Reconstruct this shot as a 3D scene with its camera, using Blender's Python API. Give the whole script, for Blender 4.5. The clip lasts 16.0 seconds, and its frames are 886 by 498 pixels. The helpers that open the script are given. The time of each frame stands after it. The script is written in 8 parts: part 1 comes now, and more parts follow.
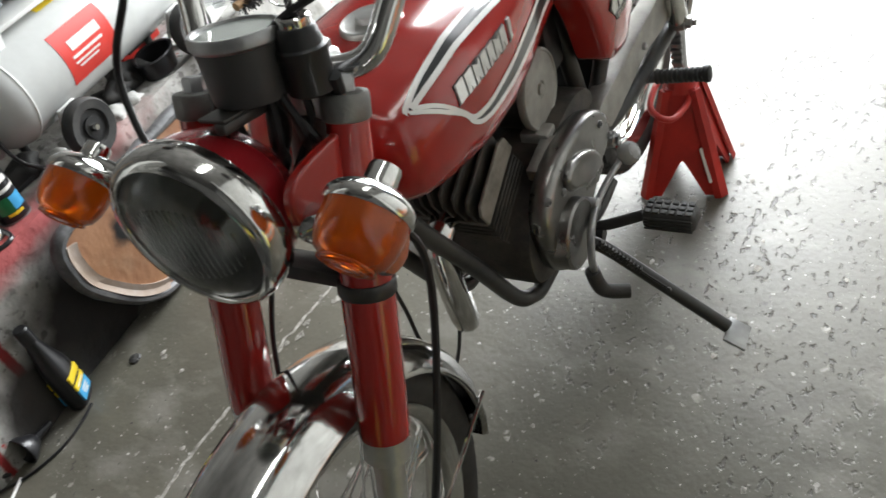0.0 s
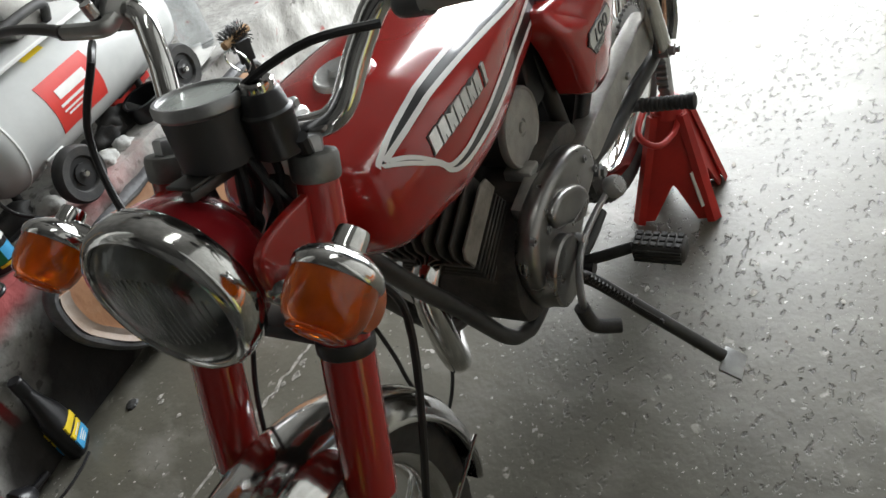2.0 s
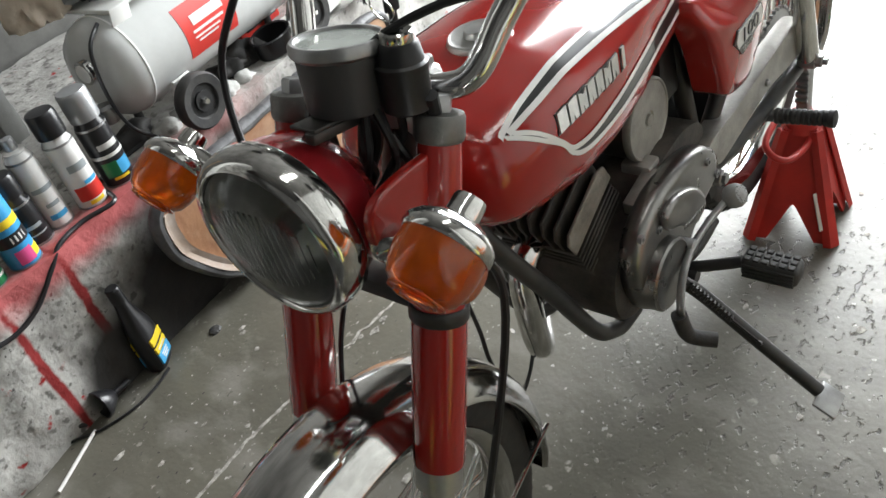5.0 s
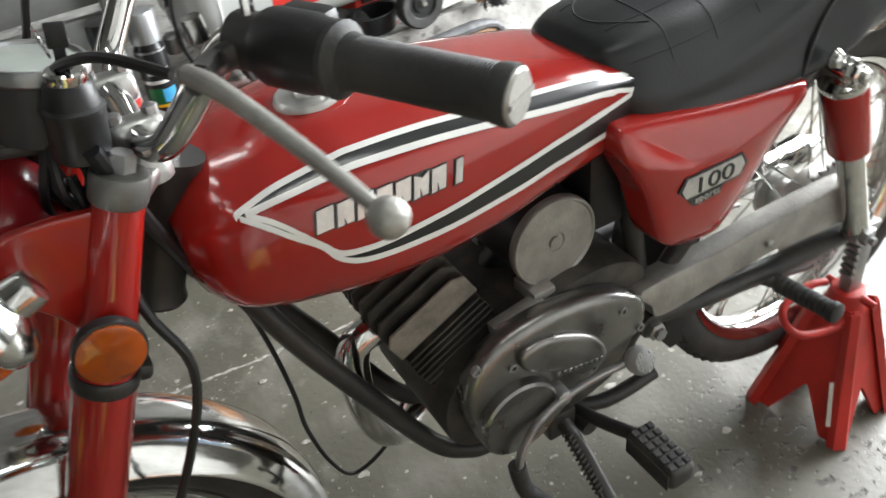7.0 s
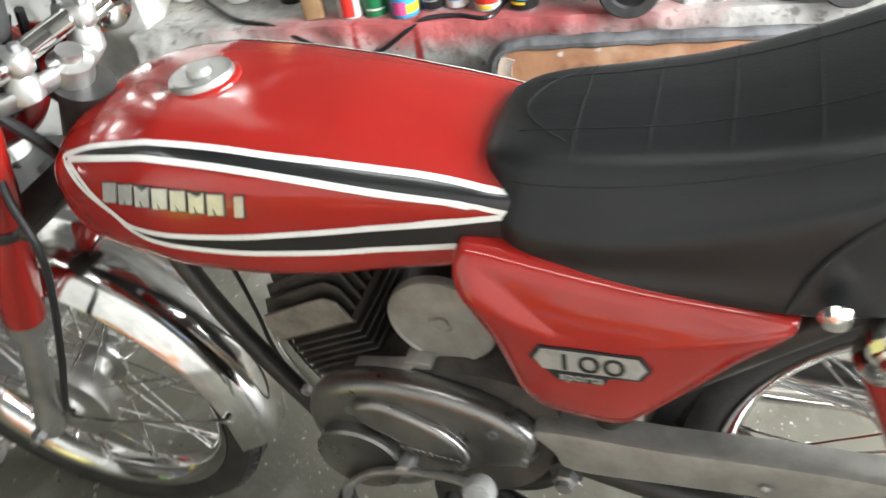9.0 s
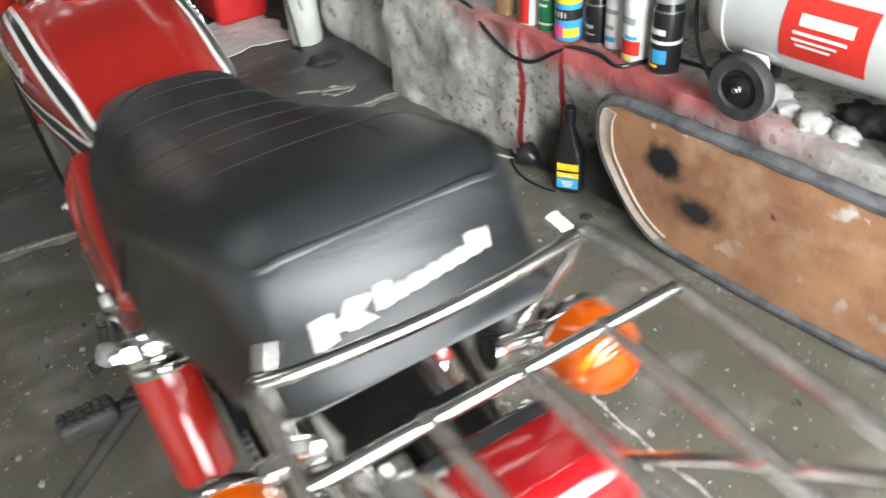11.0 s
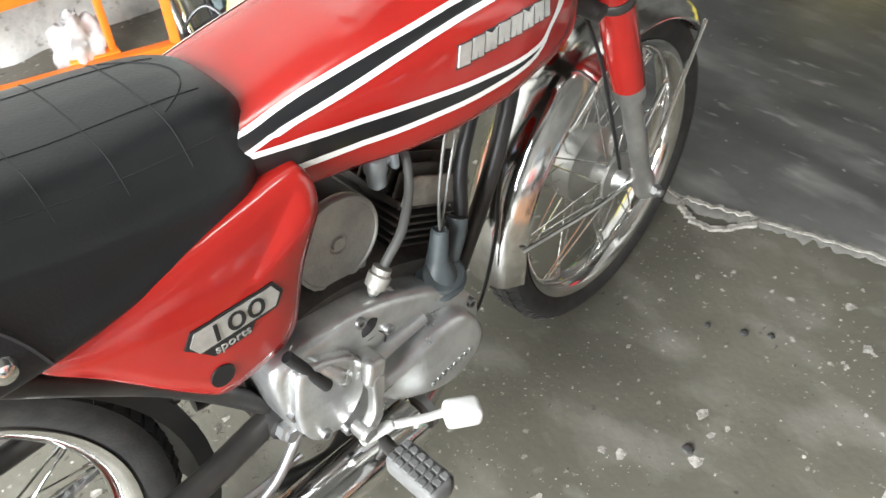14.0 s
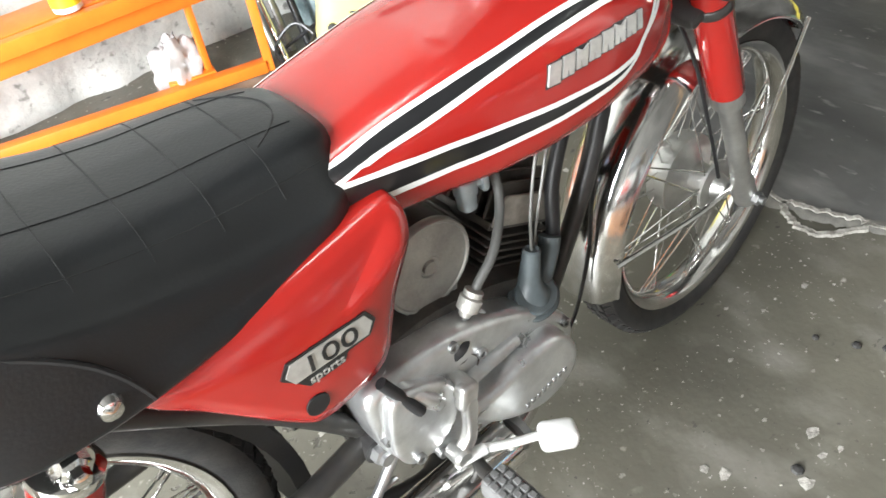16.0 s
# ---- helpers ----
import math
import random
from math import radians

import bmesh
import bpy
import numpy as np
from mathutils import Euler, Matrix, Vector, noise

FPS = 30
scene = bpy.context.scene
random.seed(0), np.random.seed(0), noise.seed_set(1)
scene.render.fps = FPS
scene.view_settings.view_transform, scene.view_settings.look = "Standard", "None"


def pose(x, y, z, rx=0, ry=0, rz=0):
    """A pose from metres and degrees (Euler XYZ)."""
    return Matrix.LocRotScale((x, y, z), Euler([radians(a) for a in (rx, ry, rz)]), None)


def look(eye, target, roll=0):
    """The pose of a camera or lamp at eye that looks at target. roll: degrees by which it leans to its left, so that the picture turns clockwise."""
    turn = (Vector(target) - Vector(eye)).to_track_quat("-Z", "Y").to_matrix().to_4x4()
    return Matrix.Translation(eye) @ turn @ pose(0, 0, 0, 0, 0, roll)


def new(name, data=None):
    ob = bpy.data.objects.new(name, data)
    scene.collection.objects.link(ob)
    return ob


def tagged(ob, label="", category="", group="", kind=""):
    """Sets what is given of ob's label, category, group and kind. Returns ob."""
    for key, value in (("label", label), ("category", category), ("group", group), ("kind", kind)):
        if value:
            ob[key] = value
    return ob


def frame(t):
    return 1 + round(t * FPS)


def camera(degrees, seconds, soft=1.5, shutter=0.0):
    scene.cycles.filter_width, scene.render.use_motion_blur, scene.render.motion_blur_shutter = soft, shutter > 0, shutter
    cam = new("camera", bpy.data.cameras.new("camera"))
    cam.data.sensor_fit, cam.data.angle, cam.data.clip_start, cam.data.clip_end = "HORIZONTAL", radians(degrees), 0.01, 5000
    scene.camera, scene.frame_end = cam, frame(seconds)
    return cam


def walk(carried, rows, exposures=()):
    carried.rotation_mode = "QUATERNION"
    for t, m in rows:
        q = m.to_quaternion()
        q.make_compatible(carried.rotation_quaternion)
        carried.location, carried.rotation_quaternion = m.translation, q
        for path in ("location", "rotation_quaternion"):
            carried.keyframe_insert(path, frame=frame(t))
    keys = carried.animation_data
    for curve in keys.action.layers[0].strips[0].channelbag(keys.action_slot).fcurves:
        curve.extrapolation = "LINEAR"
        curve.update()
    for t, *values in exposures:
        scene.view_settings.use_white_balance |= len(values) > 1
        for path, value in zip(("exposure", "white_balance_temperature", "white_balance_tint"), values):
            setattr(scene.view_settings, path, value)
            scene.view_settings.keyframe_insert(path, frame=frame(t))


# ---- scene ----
cam = camera(57.5, 16.0, 1.5, 0.5)
PATH = [
    (0, (1.389, 0.507, 1.079), (0.234, -0.503, -0.203), -19.4),
    (0.5, (1.405, 0.508, 1.09), (0.274, -0.556, -0.171), -20.2),
    (1, (1.402, 0.511, 1.081), (0.268, -0.546, -0.183), -20.9),
    (1.5, (1.373, 0.517, 1.086), (0.208, -0.516, -0.169), -21.3),
    (2, (1.354, 0.52, 1.089), (0.173, -0.508, -0.156), -21.5),
    (2.5, (1.348, 0.518, 1.091), (0.166, -0.515, -0.148), -21.3),
    (3, (1.361, 0.505, 1.093), (0.209, -0.575, -0.135), -20.7),
    (3.5, (1.37, 0.496, 1.097), (0.247, -0.623, -0.122), -19.8),
    (3.7, (1.372, 0.492, 1.092), (0.258, -0.627, -0.136), -19.2),
    (5.8, (1.291, 0.507, 1.083), (0.294, -0.705, -0.157), -16.6),
    (6, (1.26, 0.524, 1.09), (0.262, -0.694, -0.143), -16.5),
    (6.5, (1.106, 0.573, 1.053), (0.212, -0.761, -0.139), -10.4),
    (7, (0.988, 0.621, 1.043), (0.319, -0.834, -0.155), -6.6),
    (7.5, (0.851, 0.589, 1.039), (0.413, -0.947, -0.165), -6.1),
    (8, (0.73, 0.525, 1.04), (0.6, -1.055, -0.18), -8.0),
    (8.5, (0.569, 0.508, 1.061), (0.833, -0.993, -0.234), -8.8),
    (8.7, (0.489, 0.523, 1.067), (0.934, -0.922, -0.242), -9.6),
    (10.8, (-0.239, 0.237, 1.077), (1.103, -0.628, -0.127), -5.0),
    (11, (-0.271, 0.113, 1.08), (1.128, -0.618, -0.147), -5.1),
    (11.5, (-0.326, -0.087, 1.132), (1.246, -0.395, -0.066), -7.3),
    (12, (-0.333, -0.321, 1.14), (1.269, -0.032, -0.023), -8.6),
    (12.5, (-0.185, -0.436, 1.119), (1.298, 0.203, -0.061), -7.5),
    (13, (-0.003, -0.481, 1.105), (1.348, 0.337, -0.123), -4.1),
    (13.5, (0.192, -0.531, 1.074), (1.353, 0.457, -0.22), -2.0),
    (14, (0.295, -0.575, 1.061), (1.277, 0.526, -0.289), -2.4),
    (14.5, (0.329, -0.579, 1.057), (1.219, 0.579, -0.309), -5.6),
    (15, (0.337, -0.569, 1.064), (1.203, 0.629, -0.284), -7.5),
    (15.5, (0.323, -0.562, 1.067), (1.174, 0.664, -0.265), -8.5),
    (16, (0.309, -0.557, 1.069), (1.127, 0.691, -0.263), -9.1),
]
EXPOSURES = [(0, -0.3), (0.5, -0.45), (1.5, -0.5), (2.0, -0.75), (2.5, -0.85), (3.0, -0.7), (3.5, -0.55), (6.0, -0.15), (6.5, -0.4), (7.0, -0.05), (7.5, 0.2), (8.5, 0.4), (11.0, -0.2), (11.5, -0.35), (12.0, -0.08), (12.5, 0.35), (13.5, 0.6), (16, 0.7)]
walk(cam, [(t, look(eye, target, roll)) for t, eye, target, roll in PATH], EXPOSURES)

# ---- light ----
world = bpy.data.worlds.new("world")
scene.world = world
world.use_nodes = True
wn = world.node_tree.nodes
sky = wn.new("ShaderNodeTexSky")
sky.sky_type, sky.sun_disc, sky.sun_elevation, sky.sun_rotation = "NISHITA", False, radians(42), radians(250)
wn["Background"].inputs["Strength"].default_value = 0.08
world.node_tree.links.new(sky.outputs[0], wn["Background"].inputs[0])


def lamp(name, m, kind, energy, color=(1, 1, 1), **kw):
    d = bpy.data.lights.new(name, kind)
    d.energy, d.color = energy, color
    if kind == "AREA":
        d.shape, d.size, d.size_y = "RECTANGLE", kw["size"], kw["size_y"]
    if kind == "SUN":
        d.angle = kw["angle"]
    ob = new(name, d)
    ob.matrix_world = m
    return ob


DOOR_X = -1.75
lamp("sun", look((-4, 2, 6), (-2.6, 1.2, 0)), "SUN", 1.2, (1, 0.96, 0.9), angle=radians(10))
# daylight of the open shutter behind and of the ceiling's tubes
lamp("door_daylight", look((DOOR_X + 0.05, -0.38, 1.25), (1.0, 0.12, 0.7)), "AREA", 300, (0.95, 0.985, 1.0), size=1.7, size_y=2.0)
lamp("tube_light", look((0.55, 0.45, 2.55), (0.55, 0.45, 0)), "AREA", 1.5, (0.96, 1.0, 0.97), size=1.2, size_y=0.16)

# ---- materials ----


def material(name, color, rough=0.5, metal=0.0, vary=0.0, scale=8.0, bump=0.0, bump_scale=60.0, color2=None, coat=0.0, detail=5.0, rough_vary=0.0, spec=0.5, transmission=0.0, ior=1.45, contrast=(0.35, 0.65), per_object=0.0):
    m = bpy.data.materials.new(name)
    m.use_nodes = True
    n, l = m.node_tree.nodes, m.node_tree.links
    b = n["Principled BSDF"]
    b.inputs["Roughness"].default_value, b.inputs["Metallic"].default_value = rough, metal
    b.inputs["Coat Weight"].default_value, b.inputs["Coat Roughness"].default_value = coat, 0.08
    b.inputs["Specular IOR Level"].default_value = spec
    b.inputs["Transmission Weight"].default_value, b.inputs["IOR"].default_value = transmission, ior
    b.inputs["Base Color"].default_value = (*color, 1)
    tc = n.new("ShaderNodeTexCoord")
    if vary or color2 or rough_vary:
        tex = n.new("ShaderNodeTexNoise")
        tex.inputs["Scale"].default_value, tex.inputs["Detail"].default_value, tex.inputs["Roughness"].default_value = scale, detail, 0.65
        l.new(tc.outputs["Object"], tex.inputs["Vector"])
        ramp = n.new("ShaderNodeValToRGB")
        c2 = color2 or tuple(c * (1 - vary) for c in color)
        ramp.color_ramp.elements[0].position, ramp.color_ramp.elements[1].position = contrast
        ramp.color_ramp.elements[0].color, ramp.color_ramp.elements[1].color = (*c2, 1), (*color, 1)
        l.new(tex.outputs["Fac"], ramp.inputs["Fac"])
        l.new(ramp.outputs["Color"], b.inputs["Base Color"])
        if rough_vary:
            mr = n.new("ShaderNodeMapRange")
            mr.inputs["To Min"].default_value, mr.inputs["To Max"].default_value = rough - rough_vary, rough + rough_vary
            l.new(tex.outputs["Fac"], mr.inputs["Value"])
            l.new(mr.outputs[0], b.inputs["Roughness"])
    if bump:
        t2 = n.new("ShaderNodeTexNoise")
        t2.inputs["Scale"].default_value, t2.inputs["Detail"].default_value = bump_scale, 6
        l.new(tc.outputs["Object"], t2.inputs["Vector"])
        bp = n.new("ShaderNodeBump")
        bp.inputs["Strength"].default_value, bp.inputs["Distance"].default_value = bump, 0.004
        l.new(t2.outputs["Fac"], bp.inputs["Height"])
        l.new(bp.outputs[0], b.inputs["Normal"])
    return m


RED = material("red_paint", (0.345, 0.015, 0.011), 0.19, vary=0.12, scale=6, coat=0.7, rough_vary=0.06)
DARK_RED = material("wine_paint", (0.26, 0.012, 0.016), 0.25, vary=0.2, scale=9, coat=0.6, rough_vary=0.08)
CHROME = material("chrome", (0.78, 0.77, 0.75), 0.12, 1.0, vary=0.25, scale=14, rough_vary=0.08, bump=0.05, bump_scale=40)
ALLOY = material("cast_alloy", (0.62, 0.62, 0.60), 0.36, 0.9, vary=0.28, scale=16, rough_vary=0.1, bump=0.12, bump_scale=260)
GREY_ALLOY = material("weathered_alloy", (0.42, 0.41, 0.38), 0.5, 0.6, vary=0.3, scale=22, bump=0.2, bump_scale=300)
STEEL = material("dull_steel", (0.42, 0.42, 0.42), 0.42, 0.9, vary=0.35, scale=25, rough_vary=0.12)
DULL_CAST = material("dull_cast", (0.20, 0.20, 0.19), 0.46, 0.6, vary=0.3, scale=30, bump=0.15, bump_scale=260)
FRAME = material("black_frame_paint", (0.018, 0.018, 0.019), 0.38, vary=0.4, scale=18, rough_vary=0.1, color2=(0.04, 0.037, 0.033))
BLACK = material("black_plastic", (0.016, 0.016, 0.017), 0.42, vary=0.3, scale=30, bump=0.05, bump_scale=300)
RUBBER = material("rubber", (0.02, 0.02, 0.021), 0.62, color2=(0.045, 0.043, 0.04), scale=22, bump=0.15, bump_scale=250)
VINYL = material("seat_vinyl", (0.0155, 0.0170, 0.0182), 0.36, spec=0.5, vary=0.25, scale=7, rough_vary=0.07, bump=0.09, bump_scale=330)
ENGINE_BLACK = material("engine_black", (0.022, 0.021, 0.02), 0.55, color2=(0.07, 0.06, 0.05), scale=26, bump=0.2, bump_scale=200)
WHITE_PAINT = material("white_paint", (0.78, 0.78, 0.76), 0.4, vary=0.12, scale=12)
AMBER = material("amber_lens", (0.95, 0.17, 0.004), 0.12, vary=0.3, scale=30, coat=0.6, transmission=0.6, bump=0.1, bump_scale=90)

# ---- mesh helpers ----


def mark(bm):
    """The corners that a mesh has already; place() moves those made since."""
    return set(bm.verts)


def place(bm, start, m):
    bmesh.ops.transform(bm, matrix=m, verts=[v for v in bm.verts if v not in start])


def grid_faces(bm, rings, closed=True, caps=(True, True)):
    n = len(rings[0])
    for a, b in zip(rings, rings[1:]):
        for i in range(n if closed else n - 1):
            j = (i + 1) % n
            bm.faces.new((a[i], a[j], b[j], b[i]))
    if caps[0]:
        bm.faces.new(list(reversed(rings[0])))
    if caps[1]:
        bm.faces.new(rings[-1])


def lathe(bm, profile, m=Matrix(), seg=32, caps=(True, True)):
    """A body of revolution about z; the profile is (radius, height) rows."""
    s = mark(bm)
    rings = [[bm.verts.new((r * math.cos(2 * math.pi * i / seg), r * math.sin(2 * math.pi * i / seg), h)) for i in range(seg)] for r, h in profile]
    grid_faces(bm, rings, True, caps)
    place(bm, s, m)
    return bm


def curve_points(pts, steps=6):
    pts = [Vector(p) for p in pts]
    if len(pts) < 3:
        return pts
    out = []
    for i in range(len(pts) - 1):
        p0, p1, p2, p3 = pts[max(i - 1, 0)], pts[i], pts[i + 1], pts[min(i + 2, len(pts) - 1)]
        for k in range(steps):
            t = k / steps
            out.append(0.5 * (2 * p1 + (p2 - p0) * t + (2 * p0 - 5 * p1 + 4 * p2 - p3) * t * t + (3 * p1 - p0 - 3 * p2 + p3) * t ** 3))
    return out + [pts[-1]]


def tube(bm, pts, r, seg=12, steps=6, flat=1.0):
    """A round bar along a smooth line; r is one radius or one for each end."""
    p = curve_points(pts, steps)
    r0, r1 = r if isinstance(r, tuple) else (r, r)
    rings, up = [], None
    for i, c in enumerate(p):
        d = (p[min(i + 1, len(p) - 1)] - p[max(i - 1, 0)]).normalized()
        if up is None:
            up = d.orthogonal().normalized()
        up = (up - up.dot(d) * d).normalized()
        side = d.cross(up)
        rr = r0 + (r1 - r0) * i / (len(p) - 1)
        rings.append([bm.verts.new(c + rr * (math.cos(2 * math.pi * k / seg) * up + flat * math.sin(2 * math.pi * k / seg) * side)) for k in range(seg)])
    grid_faces(bm, rings)
    return bm


def box(bm, size, m=Matrix(), bevel=0.0, seg=2):
    s = mark(bm)
    r = bmesh.ops.create_cube(bm, size=1, matrix=Matrix.Diagonal((*size, 1)))
    if bevel:
        es = list({e for v in r["verts"] for e in v.link_edges})
        bmesh.ops.bevel(bm, geom=es, offset=bevel, segments=seg, profile=0.5, affect="EDGES")
    place(bm, s, m)
    return bm


def slab(bm, outline, y0, y1, bevel=0.0, seg=2, m=Matrix()):
    """A plate with an outline in x and z, between two values of y."""
    s = mark(bm)
    lo = [bm.verts.new((x, y0, z)) for x, z in outline]
    hi = [bm.verts.new((x, y1, z)) for x, z in outline]
    n = len(lo)
    faces = [bm.faces.new(lo), bm.faces.new(list(reversed(hi)))]
    for i in range(n):
        bm.faces.new((lo[i], hi[i], hi[(i + 1) % n], lo[(i + 1) % n]))
    bmesh.ops.recalc_face_normals(bm, faces=bm.faces[:])
    if bevel:
        es = [e for f in faces for e in f.edges]
        bmesh.ops.bevel(bm, geom=es, offset=bevel, segments=seg, profile=0.6, affect="EDGES")
    place(bm, s, m)
    return bm


def loft(bm, sections, caps=(True, True)):
    grid_faces(bm, [[bm.verts.new(p) for p in s] for s in sections], True, caps)
    bmesh.ops.recalc_face_normals(bm, faces=bm.faces[:])
    return bm


def smooth_outline(pts, steps=5):
    """A closed rounded outline through corner points in the plane."""
    n, out = len(pts), []
    for i in range(n):
        p0, p1, p2, p3 = [Vector(pts[(i + k) % n]) for k in (-1, 0, 1, 2)]
        for k in range(steps):
            t = k / steps
            q = 0.5 * (2 * p1 + (p2 - p0) * t + (2 * p0 - 5 * p1 + 4 * p2 - p3) * t * t + (3 * p1 - p0 - 3 * p2 + p3) * t ** 3)
            out.append((q.x, q.y))
    return out


def mesh_of(name, bm, mat, sharp=38):
    me = bpy.data.meshes.new(name)
    bmesh.ops.recalc_face_normals(bm, faces=bm.faces[:])
    for f in bm.faces:
        f.smooth = True
    bm.to_mesh(me)
    bm.free()
    me.set_sharp_from_angle(angle=radians(sharp))
    me.materials.append(mat)
    return me


def part(name, bm, mat, parent, label="", sharp=38):
    ob = new(name, mesh_of(name, bm, mat, sharp))
    ob.parent = parent
    if label:
        ob["label"] = label
    return ob


def thing(name, label, category, at=(0, 0, 0), rz=0, group="", kind=""):
    ob = new(name)
    ob.empty_display_size = 0.05
    ob.matrix_world = pose(*at, 0, 0, rz)
    return tagged(ob, label, category, group, kind)


def solid(name, bm, mat, label, category, group="", kind="", sharp=38):
    return tagged(new(name, mesh_of(name, bm, mat, sharp)), label, category, group, kind)


def B():
    return bmesh.new()


def along(a, b):
    """A matrix with z along a to b, standing at a."""
    a, b = Vector(a), Vector(b)
    return Matrix.Translation(a) @ (b - a).to_track_quat("Z", "Y").to_matrix().to_4x4()


def rod(bm, a, b, r, seg=14, r2=None):
    h = (Vector(b) - Vector(a)).length
    return lathe(bm, [(r, 0), (r if r2 is None else r2, h)], along(a, b), seg)


def mix_mask(m, mask, color):
    """Lays a colour over a material's base colour where the mask is 1."""
    n, l = m.node_tree.nodes, m.node_tree.links
    b = n["Principled BSDF"]
    mx = n.new("ShaderNodeMix")
    mx.data_type = "RGBA"
    link = b.inputs["Base Color"].links
    if link:
        l.new(link[0].from_socket, mx.inputs[6])
    else:
        mx.inputs[6].default_value = b.inputs["Base Color"].default_value
    mx.inputs[7].default_value = (*color, 1)
    l.new(mask, mx.inputs[0])
    l.new(mx.outputs[2], b.inputs["Base Color"])


def noise_mask(m, scale, lo, hi, detail=4.0, patch=None, stretch=(1, 1, 1), seed=0.0):
    """A blotch mask: noise cut between lo and hi, kept to patches of a coarser noise if asked."""
    n, l = m.node_tree.nodes, m.node_tree.links
    tc, mp, t = n.new("ShaderNodeTexCoord"), n.new("ShaderNodeMapping"), n.new("ShaderNodeTexNoise")
    mp.inputs["Scale"].default_value, mp.inputs["Location"].default_value = stretch, (seed, seed * 0.7, seed * 0.3)
    t.inputs["Scale"].default_value, t.inputs["Detail"].default_value = scale, detail
    l.new(tc.outputs["Object"], mp.inputs[0])
    l.new(mp.outputs[0], t.inputs["Vector"])
    r = n.new("ShaderNodeMapRange")
    r.inputs["From Min"].default_value, r.inputs["From Max"].default_value = lo, hi
    l.new(t.outputs["Fac"], r.inputs["Value"])
    out = r.outputs[0]
    if patch:
        t2 = n.new("ShaderNodeTexNoise")
        t2.inputs["Scale"].default_value = patch[0]
        l.new(mp.outputs[0], t2.inputs["Vector"])
        r2 = n.new("ShaderNodeMapRange")
        r2.inputs["From Min"].default_value, r2.inputs["From Max"].default_value = patch[1], patch[2]
        l.new(t2.outputs["Fac"], r2.inputs["Value"])
        mu = n.new("ShaderNodeMath")
        mu.operation = "MULTIPLY"
        l.new(out, mu.inputs[0])
        l.new(r2.outputs[0], mu.inputs[1])
        out = mu.outputs[0]
    return out


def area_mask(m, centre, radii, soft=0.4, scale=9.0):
    """A mask with a ragged round outline about a point."""
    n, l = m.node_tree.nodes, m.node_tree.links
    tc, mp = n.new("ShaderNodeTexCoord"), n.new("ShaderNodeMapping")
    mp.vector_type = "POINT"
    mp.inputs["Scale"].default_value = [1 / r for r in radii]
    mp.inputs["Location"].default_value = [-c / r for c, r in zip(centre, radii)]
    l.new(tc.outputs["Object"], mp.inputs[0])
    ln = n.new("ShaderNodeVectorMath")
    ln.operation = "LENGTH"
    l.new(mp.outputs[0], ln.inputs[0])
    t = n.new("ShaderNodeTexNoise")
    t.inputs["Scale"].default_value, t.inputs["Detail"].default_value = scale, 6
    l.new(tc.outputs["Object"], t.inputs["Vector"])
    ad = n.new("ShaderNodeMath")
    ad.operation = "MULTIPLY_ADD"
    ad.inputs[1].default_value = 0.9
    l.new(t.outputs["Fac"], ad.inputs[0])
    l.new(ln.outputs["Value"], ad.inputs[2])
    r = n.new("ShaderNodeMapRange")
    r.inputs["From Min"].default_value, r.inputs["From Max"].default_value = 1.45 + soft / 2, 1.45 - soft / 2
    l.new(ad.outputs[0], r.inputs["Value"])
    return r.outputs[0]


# floor slab: green-grey, stained, flecked with white paint and chipped
CONCRETE = material("floor_concrete", (0.142, 0.134, 0.106), 0.40, color2=(0.078, 0.074, 0.060), scale=2.2, detail=9, rough_vary=0.16, bump=0.18, bump_scale=90, contrast=(0.3, 0.72))
mix_mask(CONCRETE, noise_mask(CONCRETE, 9, 0.52, 0.75, 8, stretch=(1, 0.6, 1)), (0.21, 0.2, 0.175))
mix_mask(CONCRETE, noise_mask(CONCRETE, 26, 0.68, 0.73, 3, (2.2, 0.42, 0.62)), (0.40, 0.38, 0.34))
mix_mask(CONCRETE, noise_mask(CONCRETE, 62, 0.69, 0.73, 2, (3.5, 0.40, 0.60), seed=7.0), (0.5, 0.48, 0.45))
mix_mask(CONCRETE, noise_mask(CONCRETE, 34, 0.70, 0.74, 3, (1.6, 0.42, 0.60), stretch=(1, 1.7, 1), seed=3.0), (0.03, 0.029, 0.027))
mix_mask(CONCRETE, noise_mask(CONCRETE, 80, 0.70, 0.75, 2, (2.0, 0.4, 0.6), seed=13.0), (0.035, 0.033, 0.03))
mix_mask(CONCRETE, noise_mask(CONCRETE, 22, 0.60, 0.80, 10, (1.7, 0.46, 0.64), stretch=(1, 0.7, 1), seed=23.0), (0.235, 0.225, 0.195))
mix_mask(CONCRETE, noise_mask(CONCRETE, 110, 0.66, 0.72, 2, (6, 0.45, 0.6), seed=29.0), (0.42, 0.40, 0.37))
# chipped pits, deep and dark, where the slab is worn
pit = noise_mask(CONCRETE, 58, 0.60, 0.655, 5, (5, 0.38, 0.58), seed=17.0, stretch=(0.8, 1.3, 1))
worn = area_mask(CONCRETE, (0.02, 0.34, 0.0), (0.72, 0.40, 1.0), 0.9, 5)
nodes, links = CONCRETE.node_tree.nodes, CONCRETE.node_tree.links
both = nodes.new("ShaderNodeMath")
both.operation = "MULTIPLY"
links.new(pit, both.inputs[0])
links.new(worn, both.inputs[1])
mix_mask(CONCRETE, both.outputs[0], (0.05, 0.047, 0.042))
dent = nodes.new("ShaderNodeBump")
dent.invert = True
dent.inputs["Strength"].default_value, dent.inputs["Distance"].default_value = 0.6, 0.005
